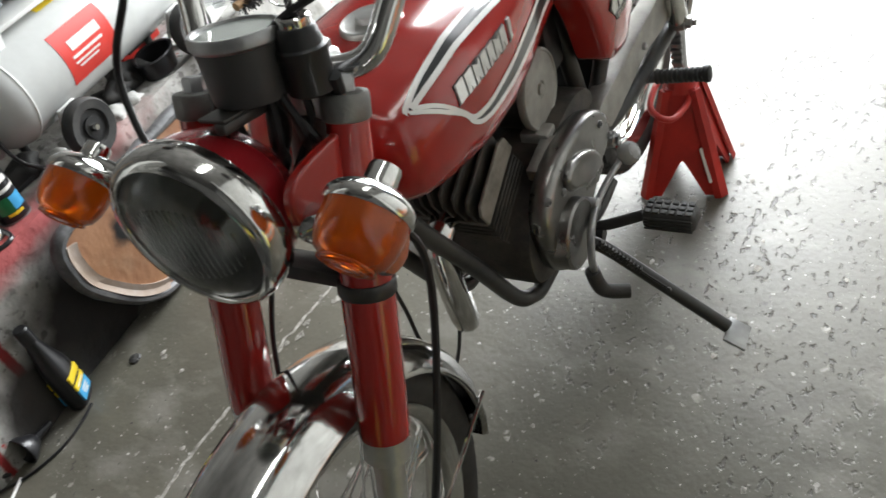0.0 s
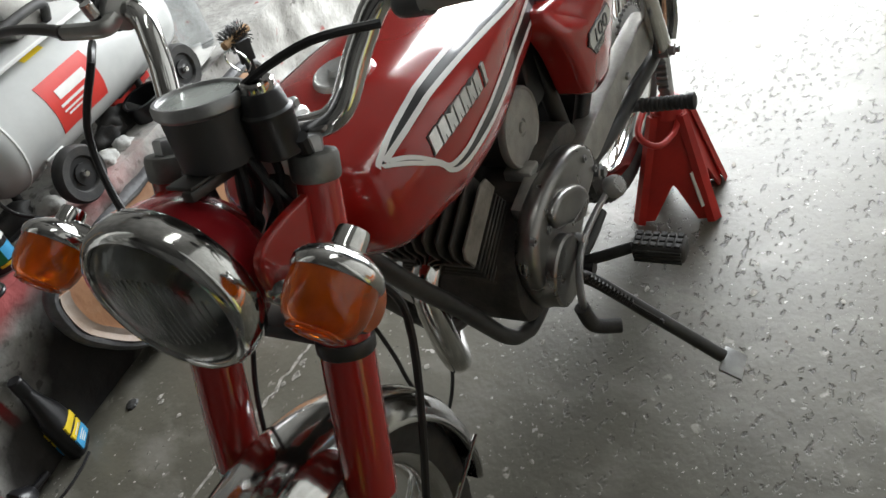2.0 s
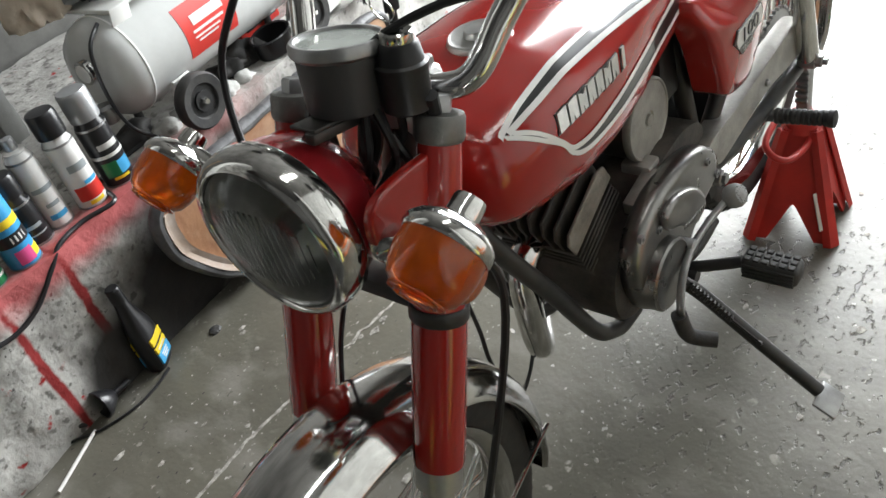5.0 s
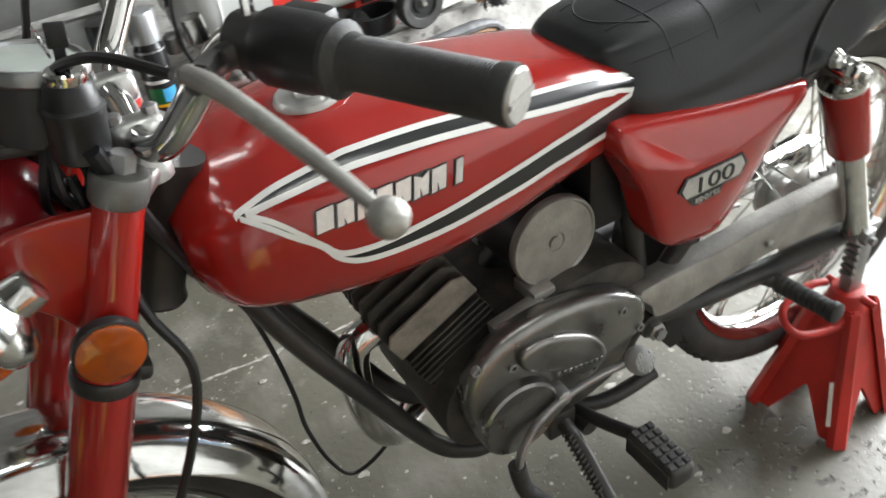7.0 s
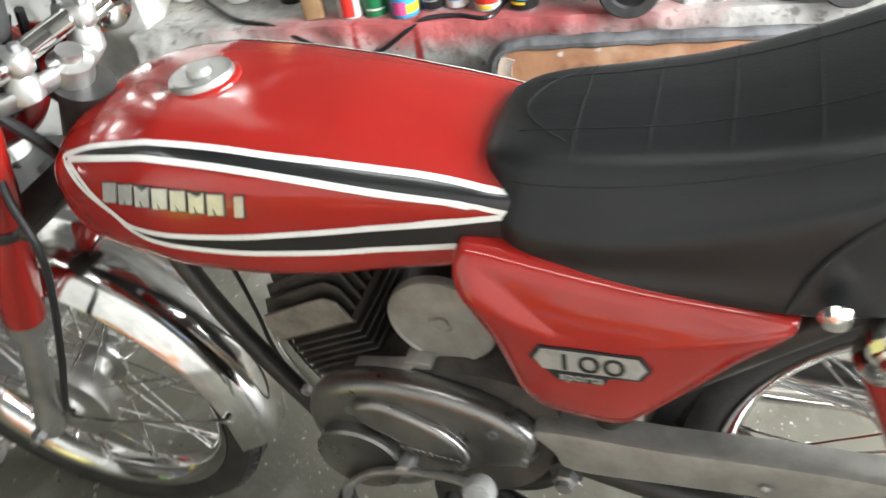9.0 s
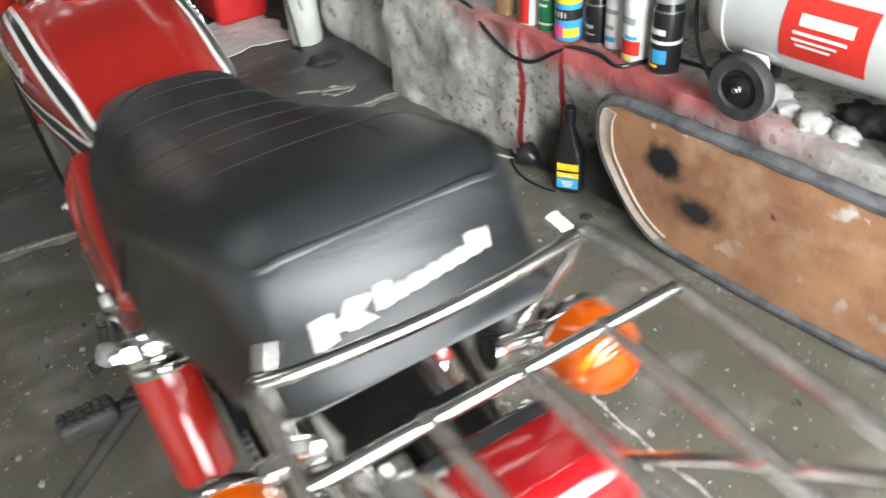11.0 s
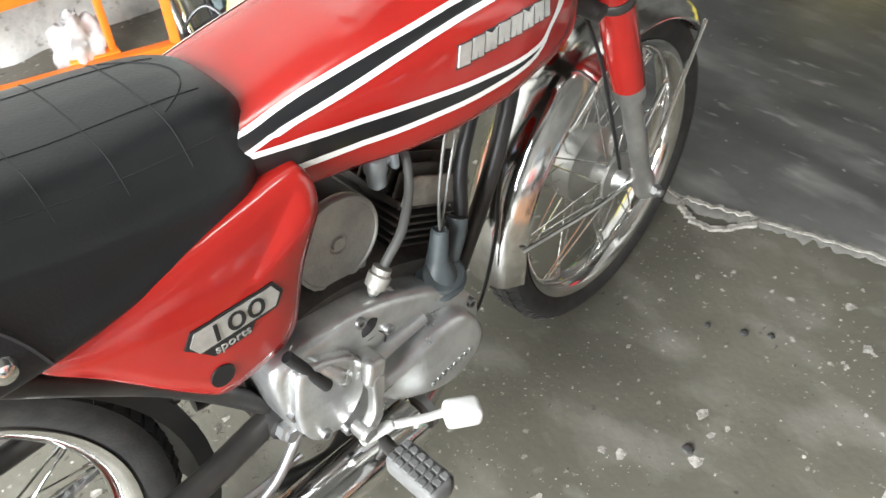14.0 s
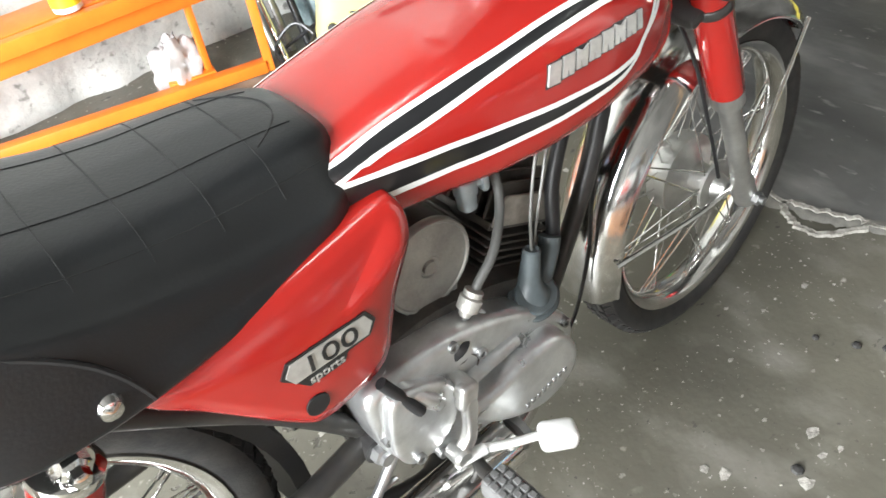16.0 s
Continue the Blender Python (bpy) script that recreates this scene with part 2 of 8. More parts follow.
links.new(both.outputs[0], dent.inputs["Height"])
links.new(nodes["Principled BSDF"].inputs["Normal"].links[0].from_socket, dent.inputs["Normal"])
links.new(dent.outputs[0], nodes["Principled BSDF"].inputs["Normal"])
DARK_FLOOR = material("dark_concrete", (0.135, 0.133, 0.128), 0.46, color2=(0.062, 0.062, 0.060), scale=2.6, detail=9, rough_vary=0.14, bump=0.15, bump_scale=80, contrast=(0.3, 0.7))
mix_mask(DARK_FLOOR, noise_mask(DARK_FLOOR, 9, 0.52, 0.74, 10, stretch=(1.3, 0.5, 1)), (0.195, 0.192, 0.183))
mix_mask(DARK_FLOOR, noise_mask(DARK_FLOOR, 3.5, 0.50, 0.66, 8, stretch=(1.6, 0.45, 1), seed=9.0), (0.062, 0.062, 0.061))
mix_mask(DARK_FLOOR, noise_mask(DARK_FLOOR, 30, 0.62, 0.72, 6, (2.5, 0.42, 0.6), stretch=(1, 0.3, 1), seed=2.0), (0.24, 0.235, 0.225))
mix_mask(DARK_FLOOR, noise_mask(DARK_FLOOR, 55, 0.72, 0.75, 2, (3, 0.4, 0.6)), (0.34, 0.33, 0.31))
MORTAR = material("white_mortar", (0.48, 0.46, 0.42), 0.85, color2=(0.17, 0.16, 0.14), scale=55, bump=0.7, bump_scale=120)
LEDGE = material("ledge_concrete", (0.56, 0.55, 0.52), 0.85, color2=(0.27, 0.26, 0.245), scale=9, detail=9, bump=0.7, bump_scale=60)
mix_mask(LEDGE, noise_mask(LEDGE, 11, 0.48, 0.72, 8, seed=2.0), (0.30, 0.29, 0.27))
mix_mask(LEDGE, noise_mask(LEDGE, 44, 0.565, 0.65, 6, (3, 0.40, 0.60)), (0.15, 0.143, 0.132))
mix_mask(LEDGE, noise_mask(LEDGE, 95, 0.62, 0.69, 3, (4, 0.46, 0.62), seed=41.0), (0.085, 0.08, 0.075))
mix_mask(LEDGE, noise_mask(LEDGE, 24, 0.63, 0.68, 4, (5, 0.5, 0.6), seed=5.0), (0.30, 0.012, 0.012))
mix_mask(LEDGE, area_mask(LEDGE, (0.74, -0.01, 0.335), (0.42, 0.075, 0.05), 0.9, 22), (0.42, 0.10, 0.10))
for run, z in ((0.53, 0.13), (0.665, 0.16)):
    mix_mask(LEDGE, area_mask(LEDGE, (run, 0.0, z), (0.010, 0.4, 0.20), 0.5, 60), (0.24, 0.020, 0.020))
# black patches low on the face, by the board's end and the oil bottle
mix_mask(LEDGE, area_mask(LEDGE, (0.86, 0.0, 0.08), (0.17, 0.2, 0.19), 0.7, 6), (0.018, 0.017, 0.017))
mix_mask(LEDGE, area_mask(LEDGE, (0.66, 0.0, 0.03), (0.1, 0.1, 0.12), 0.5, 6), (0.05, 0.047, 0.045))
PLASTER = material("rough_plaster", (0.60, 0.60, 0.57), 0.9, color2=(0.36, 0.36, 0.345), scale=8, detail=9, bump=0.8, bump_scale=45)
mix_mask(PLASTER, noise_mask(PLASTER, 30, 0.60, 0.70, 6), (0.22, 0.215, 0.20))
PLAIN_WALL = material("grey_render", (0.16, 0.156, 0.146), 0.88, color2=(0.085, 0.083, 0.078), scale=2.5, detail=9, bump=0.35, bump_scale=35)
WOOD = material("raw_timber", (0.42, 0.27, 0.14), 0.7, color2=(0.27, 0.16, 0.08), scale=12, bump=0.3, bump_scale=60)
OLD_WOOD = material("dark_old_step", (0.25, 0.225, 0.19), 0.85, color2=(0.10, 0.09, 0.078), scale=8, detail=8, bump=0.5, bump_scale=40)
ORANGE = material("orange_paint", (0.85, 0.20, 0.02), 0.4, vary=0.2, scale=10, bump=0.1)
YELLOW = material("yellow_plastic", (0.80, 0.66, 0.10), 0.42, vary=0.12, scale=8)
GREEN = material("green_plastic", (0.03, 0.50, 0.12), 0.35, vary=0.15, scale=10)
CARTON = material("brown_carton", (0.40, 0.20, 0.085), 0.85, vary=0.2, scale=5, bump=0.2)


def rough_block(nx, ny, nz, size, amp, freq, seed):
    """A box with lumpy faces; its base stays flat and even."""
    bm = B()
    bmesh.ops.create_cube(bm, size=1)
    bmesh.ops.delete(bm, geom=bm.faces[:], context="FACES")
    bmesh.ops.delete(bm, geom=bm.verts[:], context="VERTS")
    cache = {}

    def vert(i, j, k):
        if (i, j, k) not in cache:
            p = Vector((i / nx - 0.5, j / ny - 0.5, k / nz))
            q = Vector((p.x * size[0], p.y * size[1], p.z * size[2]))
            d = noise.fractal(q * freq + Vector((seed, 0, 0)), 1.0, 2.0, 5) * amp
            dirv = Vector(((i == nx) - (i == 0), (j == ny) - (j == 0), (k == nz) * 0.4))
            if k == 0:
                dirv *= 0.6
                dirv.z = 0
            cache[(i, j, k)] = bm.verts.new(q + dirv * d)
        return cache[(i, j, k)]

    for i in range(nx):
        for k in range(nz):
            for j in (0, ny):
                bm.faces.new((vert(i, j, k), vert(i + 1, j, k), vert(i + 1, j, k + 1), vert(i, j, k + 1)))
    for j in range(ny):
        for k in range(nz):
            for i in (0, nx):
                bm.faces.new((vert(i, j, k), vert(i, j + 1, k), vert(i, j + 1, k + 1), vert(i, j, k + 1)))
    for i in range(nx):
        for j in range(ny):
            for k in (0, nz):
                bm.faces.new((vert(i, j, k), vert(i + 1, j, k), vert(i + 1, j + 1, k), vert(i, j + 1, k)))
    return bm


def ribbon(bm, pts, width, z, h, seed, steps=10, ragged=0.5):
    """A ragged low strip along a line on the ground."""
    p = curve_points([(x, y, 0) for x, y in pts], steps)
    rows = []
    for i, c in enumerate(p):
        d = (p[min(i + 1, len(p) - 1)] - p[max(i - 1, 0)]).normalized()
        s = Vector((-d.y, d.x, 0))
        wob = noise.noise(Vector((i * 0.31, seed, 0))) * width * 1.2 * ragged
        w1 = width * (0.5 + ragged * noise.noise(Vector((i * 0.55, seed + 9, 0))))
        w2 = width * (0.5 + ragged * noise.noise(Vector((i * 0.47, seed + 19, 0))))
        w1, w2 = max(w1, 0.0012), max(w2, 0.0012)
        c = c + s * wob
        rows.append([bm.verts.new(c + s * w1 + Vector((0, 0, z - 0.002))), bm.verts.new(c + s * w1 * 0.7 + Vector((0, 0, z + h))),
                     bm.verts.new(c - s * w2 * 0.7 + Vector((0, 0, z + h))), bm.verts.new(c - s * w2 + Vector((0, 0, z - 0.002)))])
    grid_faces(bm, rows, False, (False, False))
    return bm


# ---- structure ----
bm = B()
box(bm, (6.2, 4.6, 0.1), pose(1.3, 0.0, -0.05))
floor = tagged(new("floor", mesh_of("floor", bm, CONCRETE)), "worn green-grey garage concrete flecked with paint", "floor", kind="structure")
JOINT = [(1.49, 1.75), (1.494, 0.686), (1.538, 0.469), (1.515, 0.05), (1.562, -0.10), (1.608, -0.25), (1.655, -0.45), (1.667, -0.586), (1.675, -0.86)]
bm = B()
edge = curve_points([(x, y, 0.004) for x, y in JOINT], 8)
ring = [bm.verts.new(p) for p in edge] + [bm.verts.new((4.3, -0.86, 0.004)), bm.verts.new((4.3, 1.75, 0.004))]
bm.faces.new(ring)
r = bmesh.ops.extrude_face_region(bm, geom=bm.faces[:])
bmesh.ops.translate(bm, vec=(0, 0, -0.006), verts=[v for v in r["geom"] if isinstance(v, bmesh.types.BMVert)])
tagged(new("floor_inner", mesh_of("floor_inner", bm, DARK_FLOOR)), "darker smooth concrete slab of the inner garage", "floor", kind="structure")
# mended joint and cracks
bm = B()
ribbon(bm, JOINT[1:], 0.040, 0.0042, 0.0004, 51.0, 24, 0.35)
part("joint_dust", bm, material("pale_dust", (0.24, 0.23, 0.205), 0.8, color2=(0.13, 0.127, 0.118), scale=30, detail=8), floor)
bm = B()
ribbon(bm, JOINT[1:4], 0.014, 0.004, 0.002, 3.0, 22, 0.5)
ribbon(bm, JOINT[4:], 0.011, 0.004, 0.0015, 7.0, 22, 0.45)
part("joint_mortar", bm, MORTAR, floor, "white crumbling mortar in the slab joint")
bm = B()
ribbon(bm, [(1.515, 0.058), (1.528, 0.017), (1.545, -0.035), (1.562, -0.084), (1.545, -0.094), (1.481, -0.05), (1.472, -0.006), (1.487, 0.025), (1.512, 0.055)], 0.015, 0.004, 0.003, 31.0, 10, 0.5)
part("mortar_ring", bm, MORTAR, floor)
bm = B()
ribbon(bm, [(1.61, -0.50), (1.50, -0.54), (1.406, -0.542), (1.238, -0.55), (1.176, -0.54), (1.018, -0.552), (0.885, -0.547), (0.74, -0.542), (0.585, -0.532), (0.493, -0.533), (0.369, -0.532), (0.0, -0.55), (-0.6, -0.5)], 0.0085, 0.0, 0.0012, 5.0, 18, 0.8)
part("floor_crack", bm, MORTAR, floor, "pale filled crack")
bm = B()
ribbon(bm, [(2.06, -0.342), (1.95, -0.30), (1.841, -0.321), (1.76, -0.36), (1.70, -0.39), (1.661, -0.413)], 0.013, 0.004, 0.0015, 8.0, 12, 0.9)
part("floor_crack", bm, MORTAR, floor, "pale filled crack")
bm = B()
ribbon(bm, [(1.80, -0.72), (1.77, -0.68), (1.80, -0.62), (1.83, -0.66), (1.79, -0.70), (1.86, -0.56)], 0.014, 0.004, 0.0015, 11.0, 8, 0.8)
part("mortar_ring", bm, MORTAR, floor)
# loose paint flakes and grit trodden over the slab
bm = B()
rng = random.Random(4)
for i in range(330):
    x, y = rng.uniform(-0.7, 1.5), rng.choice((rng.gauss(-0.45, 0.22), rng.uniform(-0.8, 1.0)))
    if y < -0.80 or y > 1.0:
        continue
    r0 = rng.choice((0.002, 0.003, 0.003, 0.005, 0.008)) * rng.uniform(0.6, 1.3)
    k = rng.randint(5, 8)
    a0 = rng.uniform(0, 6)
    vs = [bm.verts.new((x + r0 * rng.uniform(0.5, 1.3) * math.cos(a0 + 6.283 * j / k) * 1.4, y + r0 * rng.uniform(0.5, 1.3) * math.sin(a0 + 6.283 * j / k), 0.0012)) for j in range(k)]
    c = bm.verts.new((x, y, 0.0022))
    for j in range(k):
        bm.faces.new((vs[j], vs[(j + 1) % k], c))
tagged(new("paint_flakes", mesh_of("paint_flakes", bm, MORTAR)), "scattered pale paint flakes on the concrete", "flakes", kind="stuff")
bm = B()
for x, y, r0 in ((1.285, -0.234, 0.008), (1.255, -0.18, 0.006), (1.31, -0.27, 0.007), (1.02, -0.30, 0.010), (0.866, -0.853, 0.014), (0.872, -0.849, 0.012), (0.95, -0.43, 0.006)):
    lathe(bm, [(r0, 0.0), (r0 * 0.8, 0.004), (r0 * 0.2, 0.006)], pose(x, y, 0.0), 7)
tagged(new("black_crumbs", mesh_of("black_crumbs", bm, RUBBER)), "small black rubber crumbs lying on the floor", "crumbs", kind="stuff")

# the raised ledge along the bike's right side: local x runs along its edge from the front corner, local y into the wall
LEDGE_M = Matrix(((-0.987, 0.158, 0, 1.69), (-0.158, -0.987, 0, -0.80), (0, 0, 1, 0), (0, 0, 0, 1)))


def at_ledge(s, d, z, rz=0):
    return Matrix.Translation(LEDGE_M @ Vector((s, d, z))) @ pose(0, 0, 0, 0, 0, 189.1 + rz)


bm = rough_block(230, 22, 28, (3.4, 0.95, 0.335), 0.016, 7.0, 2.0)
bmesh.ops.translate(bm, verts=bm.verts[:], vec=(1.7, 0.475, 0))
bmesh.ops.rotate(bm, verts=bm.verts[:], cent=(0, 0, 0), matrix=Matrix.Identity(3))
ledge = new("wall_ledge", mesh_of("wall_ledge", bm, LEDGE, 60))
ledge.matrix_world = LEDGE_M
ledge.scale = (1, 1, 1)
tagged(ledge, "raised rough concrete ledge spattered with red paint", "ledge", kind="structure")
# plaster column that ends the ledge, and the walls
bm = rough_block(26, 12, 90, (0.62, 0.36, 2.7), 0.055, 5.0, 8.0)
ob = tagged(new("wall_plaster", mesh_of("wall_plaster", bm, PLASTER, 70)), "lumpy grey plastered wall end", "wall", kind="structure")
ob.matrix_world = pose(2.02, -1.03, 0, 0, 0, 3)
for nm, size, at in (("wall_south", (6.4, 0.12, 2.7), (1.3, -2.05, 1.35)), ("wall_east", (0.12, 4.6, 2.7), (4.3, 0.0, 1.35)),
                     ("wall_west_a", (0.12, 0.65, 2.7), (-1.8, -1.68, 1.35)), ("wall_west_b", (0.12, 1.10, 2.7), (-1.8, 1.5, 1.35)), ("wall_west_lintel", (0.12, 2.3, 0.40), (-1.8, -0.20, 2.50))):
    bm = B()
    box(bm, size, pose(*at))
    tagged(new(nm, mesh_of(nm, bm, PLAIN_WALL)), "stained grey rendered garage wall", "wall", kind="structure")
bm = rough_block(150, 4, 66, (6.2, 0.16, 2.7), 0.035, 6.0, 21.0)
ob = tagged(new("wall_north", mesh_of("wall_north", bm, PLASTER, 70)), "bright crumbling plastered garage wall", "wall", kind="structure")
ob.matrix_world = pose(1.3, 1.73, 0)
bm = B()
box(bm, (6.4, 4.8, 0.1), pose(1.3, 0.0, 2.75))
tagged(new("ceiling", mesh_of("ceiling", bm, PLAIN_WALL)), "grey concrete garage ceiling", "ceiling", kind="structure")
bm = B()
box(bm, (400, 400, 0.1), pose(0, 0, -0.13))
tagged(new("ground", mesh_of("ground", bm, material("yard_concrete", (0.42, 0.41, 0.39), 0.8, vary=0.3, scale=0.8, bump=0.2))), "pale sunlit concrete yard outside", "ground", kind="structure")
# twin tube lamp on the ceiling
lampfix = thing("ceiling_light", "white twin-tube lamp fixed to the ceiling", "lamp", (0.55, 0.45, 2.7))
bm = B()
box(bm, (1.25, 0.20, 0.05), pose(0, 0, -0.026), 0.006)
part("housing", bm, WHITE_PAINT, lampfix)
TUBE_ON = bpy.data.materials.new("lit_tube")
TUBE_ON.use_nodes = True
TUBE_ON.node_tree.nodes["Principled BSDF"].inputs["Emission Color"].default_value = (0.96, 1.0, 0.97, 1)
TUBE_ON.node_tree.nodes["Principled BSDF"].inputs["Emission Strength"].default_value = 14.0
for y in (-0.06, 0.06):
    bm = B()
    rod(bm, (-0.58, y, -0.072), (0.58, y, -0.072), 0.014)
    part("tube", bm, TUBE_ON, lampfix, "glowing white tube")

# ---- motorcycle ----
bike = thing("motorcycle", "red vintage motorcycle with chrome fenders and a black seat", "motorcycle", (0.593, 0.001, 0), 2.1)
bike.scale = (0.972, 1.0, 0.972)


def bpart(name, bm, mat, label="", parent=None, sharp=38):
    """A part of the motorcycle, given in the garage's own coordinates."""
    bmesh.ops.translate(bm, verts=bm.verts[:], vec=(-0.6, 0, 0))
    return part(name, bm, mat, parent or bike, label, sharp)


def text_mesh(body, size, depth, mat):
    cu = bpy.data.curves.new("letters", "FONT")
    cu.body, cu.size, cu.extrude, cu.align_x = body, size, depth, "CENTER"
    ob = bpy.data.objects.new("letters", cu)
    scene.collection.objects.link(ob)
    me = bpy.data.meshes.new_from_object(ob.evaluated_get(bpy.context.evaluated_depsgraph_get()))
    bpy.data.objects.remove(ob)
    me.materials.clear()
    me.materials.append(mat)
    return me


# fuel tank: rows of x, half width, top, bottom
TANK = [(0.526, 0.068, 0.750, 0.664), (0.534, 0.078, 0.758, 0.656), (0.56, 0.085, 0.764, 0.650), (0.60, 0.092, 0.770, 0.642), (0.68, 0.103, 0.778, 0.628), (0.76, 0.112, 0.781, 0.619),
        (0.84, 0.117, 0.777, 0.616), (0.90, 0.114, 0.766, 0.622), (0.945, 0.103, 0.752, 0.634), (0.965, 0.084, 0.741, 0.650), (0.976, 0.050, 0.727, 0.670)]
TANK_TOP = [(0.526, 0.726), (0.534, 0.732), (0.56, 0.739), (0.60, 0.747), (0.68, 0.760), (0.76, 0.768), (0.84, 0.772), (0.90, 0.763), (0.945, 0.752), (0.976, 0.727)]


def settle(x, z):
    """Flattens the tank's crown to its true height."""
    _, top, bot = tank_at(x)
    knee = bot + (top - bot) * 0.62
    want = float(np.interp(x, [r[0] for r in TANK_TOP], [r[1] for r in TANK_TOP]))
    return z if z < knee else knee + (z - knee) * (want - knee) / max(top - knee, 1e-4)


def slant(x, z):
    """The tank's tail runs back under the seat's nose."""
    return x - 0.032 * min(max((0.64 - x) / 0.10, 0), 1) * min(max((0.738 - z) / 0.065, 0), 1)


def tank_unit(x, c, s):
    """The section's unit outline: rounded above, the lower flanks squarer towards the tail."""
    n = 3.0 if s > 0 else 3.0 + 3.0 * min(max((0.88 - x) / 0.18, 0), 1)
    z = abs(s) ** (2 / 3)
    return math.copysign(max(1 - z ** n, 0) ** (1 / n), c), math.copysign(z, s)


def tank_at(x):
    rows = np.array(TANK)
    return [float(np.interp(x, rows[:, 0], rows[:, k])) for k in (1, 2, 3)]


def tank_point(x, a, side, lift=0.0):
    """A point on the tank's flank: a is the turn about its section, in degrees up from the side."""
    w, top, bot = tank_at(x)
    c, s = math.cos(radians(a)), math.sin(radians(a))
    y, z = tank_unit(x, c, s)
    y = (w + lift) * y
    z = (top + bot) / 2 + ((top - bot) / 2 + lift) * z
    return Vector((slant(x, z), side * y, settle(x, z)))


def tank_turn(x, a, d):
    """How far to turn about the section, in degrees, for d metres along the skin."""
    p, q = tank_point(x, a - 0.5, 1), tank_point(x, a + 0.5, 1)
    return d / max((q - p).length, 1e-5)


def tank_ring(x, w, top, bot, seg=64):
    out = []
    for i in range(seg):
        a = 2 * math.pi * i / seg
        c, s = math.cos(a), math.sin(a)
        y, z = tank_unit(x, c, s)
        out.append((x, w * y, (top + bot) / 2 + (top - bot) / 2 * z))
    return out


def smooth_rows(rows, xs):
    """The rows, eased between their x values."""
    a = np.array(sorted(rows))
    out = []
    for x in xs:
        acc = np.zeros(a.shape[1] - 1)
        for o in (-0.016, -0.008, 0, 0.008, 0.016):
            xx = min(max(x + o * min(1, 20 * min(x - a[0, 0], a[-1, 0] - x)), a[0, 0]), a[-1, 0])
            acc += [np.interp(xx, a[:, 0], a[:, k]) for k in range(1, a.shape[1])]
        out.append((x, *[float(v) for v in acc / 5]))
    return out


TANK = smooth_rows(TANK, sorted({round(float(v), 4) for v in list(np.linspace(0.526, 0.976, 46)) + [0.528, 0.530, 0.974]}))
bm = B()
loft(bm, [[(slant(x, z), y, settle(x, z)) for x, y, z in tank_ring(*row)] for row in TANK])
tank = bpart("fuel_tank", bm, RED, "glossy red fuel tank with white and black stripes", sharp=75)


def decal(name, lo, hi, mat, lift, grow=(0.0, 0.0)):
    """A painted band on the tank's flanks between two lines given as x and turn; grow widens it by metres below and above."""
    for side in (1, -1):
        bm = B()
        a, b = curve_points([(x, 0, t) for x, t in lo], 10), curve_points([(x, 0, t) for x, t in hi], 10)
        k = 60
        pick = lambda c, u: c[int(u * (len(c) - 1))].lerp(c[min(int(u * (len(c) - 1)) + 1, len(c) - 1)], u * (len(c) - 1) % 1)
        rows = []
        for i in range(k + 1):
            pa, pb = pick(a, i / k), pick(b, i / k)
            ta, tb = pa.z - tank_turn(pa.x, pa.z, grow[0]), pb.z + tank_turn(pb.x, pb.z, grow[1])
            rows.append([bm.verts.new(tank_point(max(pa.x + (pb.x - pa.x) * v / 6, 0.527), ta + (tb - ta) * v / 6, side, lift)) for v in range(7)])
        grid_faces(bm, rows, False, (False, False))
        bpart(name, bm, mat, "", tank, 80)


UP = [(0.935, 38.5), (0.926, 42.5), (0.887, 48.5), (0.797, 49.5), (0.705, 45), (0.593, 40), (0.545, 29), (0.529, 22)]
MID = [(0.927, 37), (0.912, 38.5), (0.835, 38.5), (0.754, 33.8), (0.68, 25.5), (0.59, 11.5), (0.547, 1.6), (0.529, 0.8)]
LOW = [(0.925, 36), (0.912, 26.6), (0.881, 3), (0.843, -3.2), (0.77, -4.2), (0.68, -2.6), (0.60, -0.9), (0.547, 0.3), (0.529, 0.5)]
BOT = [(0.932, 37), (0.914, 22), (0.896, 9), (0.869, -2.5), (0.84, -9.0), (0.775, -13.8), (0.69, -15.8), (0.64, -15.9), (0.60, -15.4), (0.55, -15.3), (0.529, -15.5)]
STRIPE_WHITE = material("stripe_white", (0.80, 0.79, 0.76), 0.3, vary=0.08, scale=30, coat=0.5)
STRIPE_BLACK = material("stripe_black", (0.012, 0.012, 0.013), 0.28, coat=0.5, vary=0.3, scale=40)
decal("stripe_black_upper", MID, UP, STRIPE_BLACK, 0.0006)
decal("stripe_black_lower", BOT, LOW, STRIPE_BLACK, 0.0006)
for line in (UP, MID, LOW, BOT):
    decal("stripe_white", line, line, STRIPE_WHITE, 0.0011, (0.0029, 0.0029))
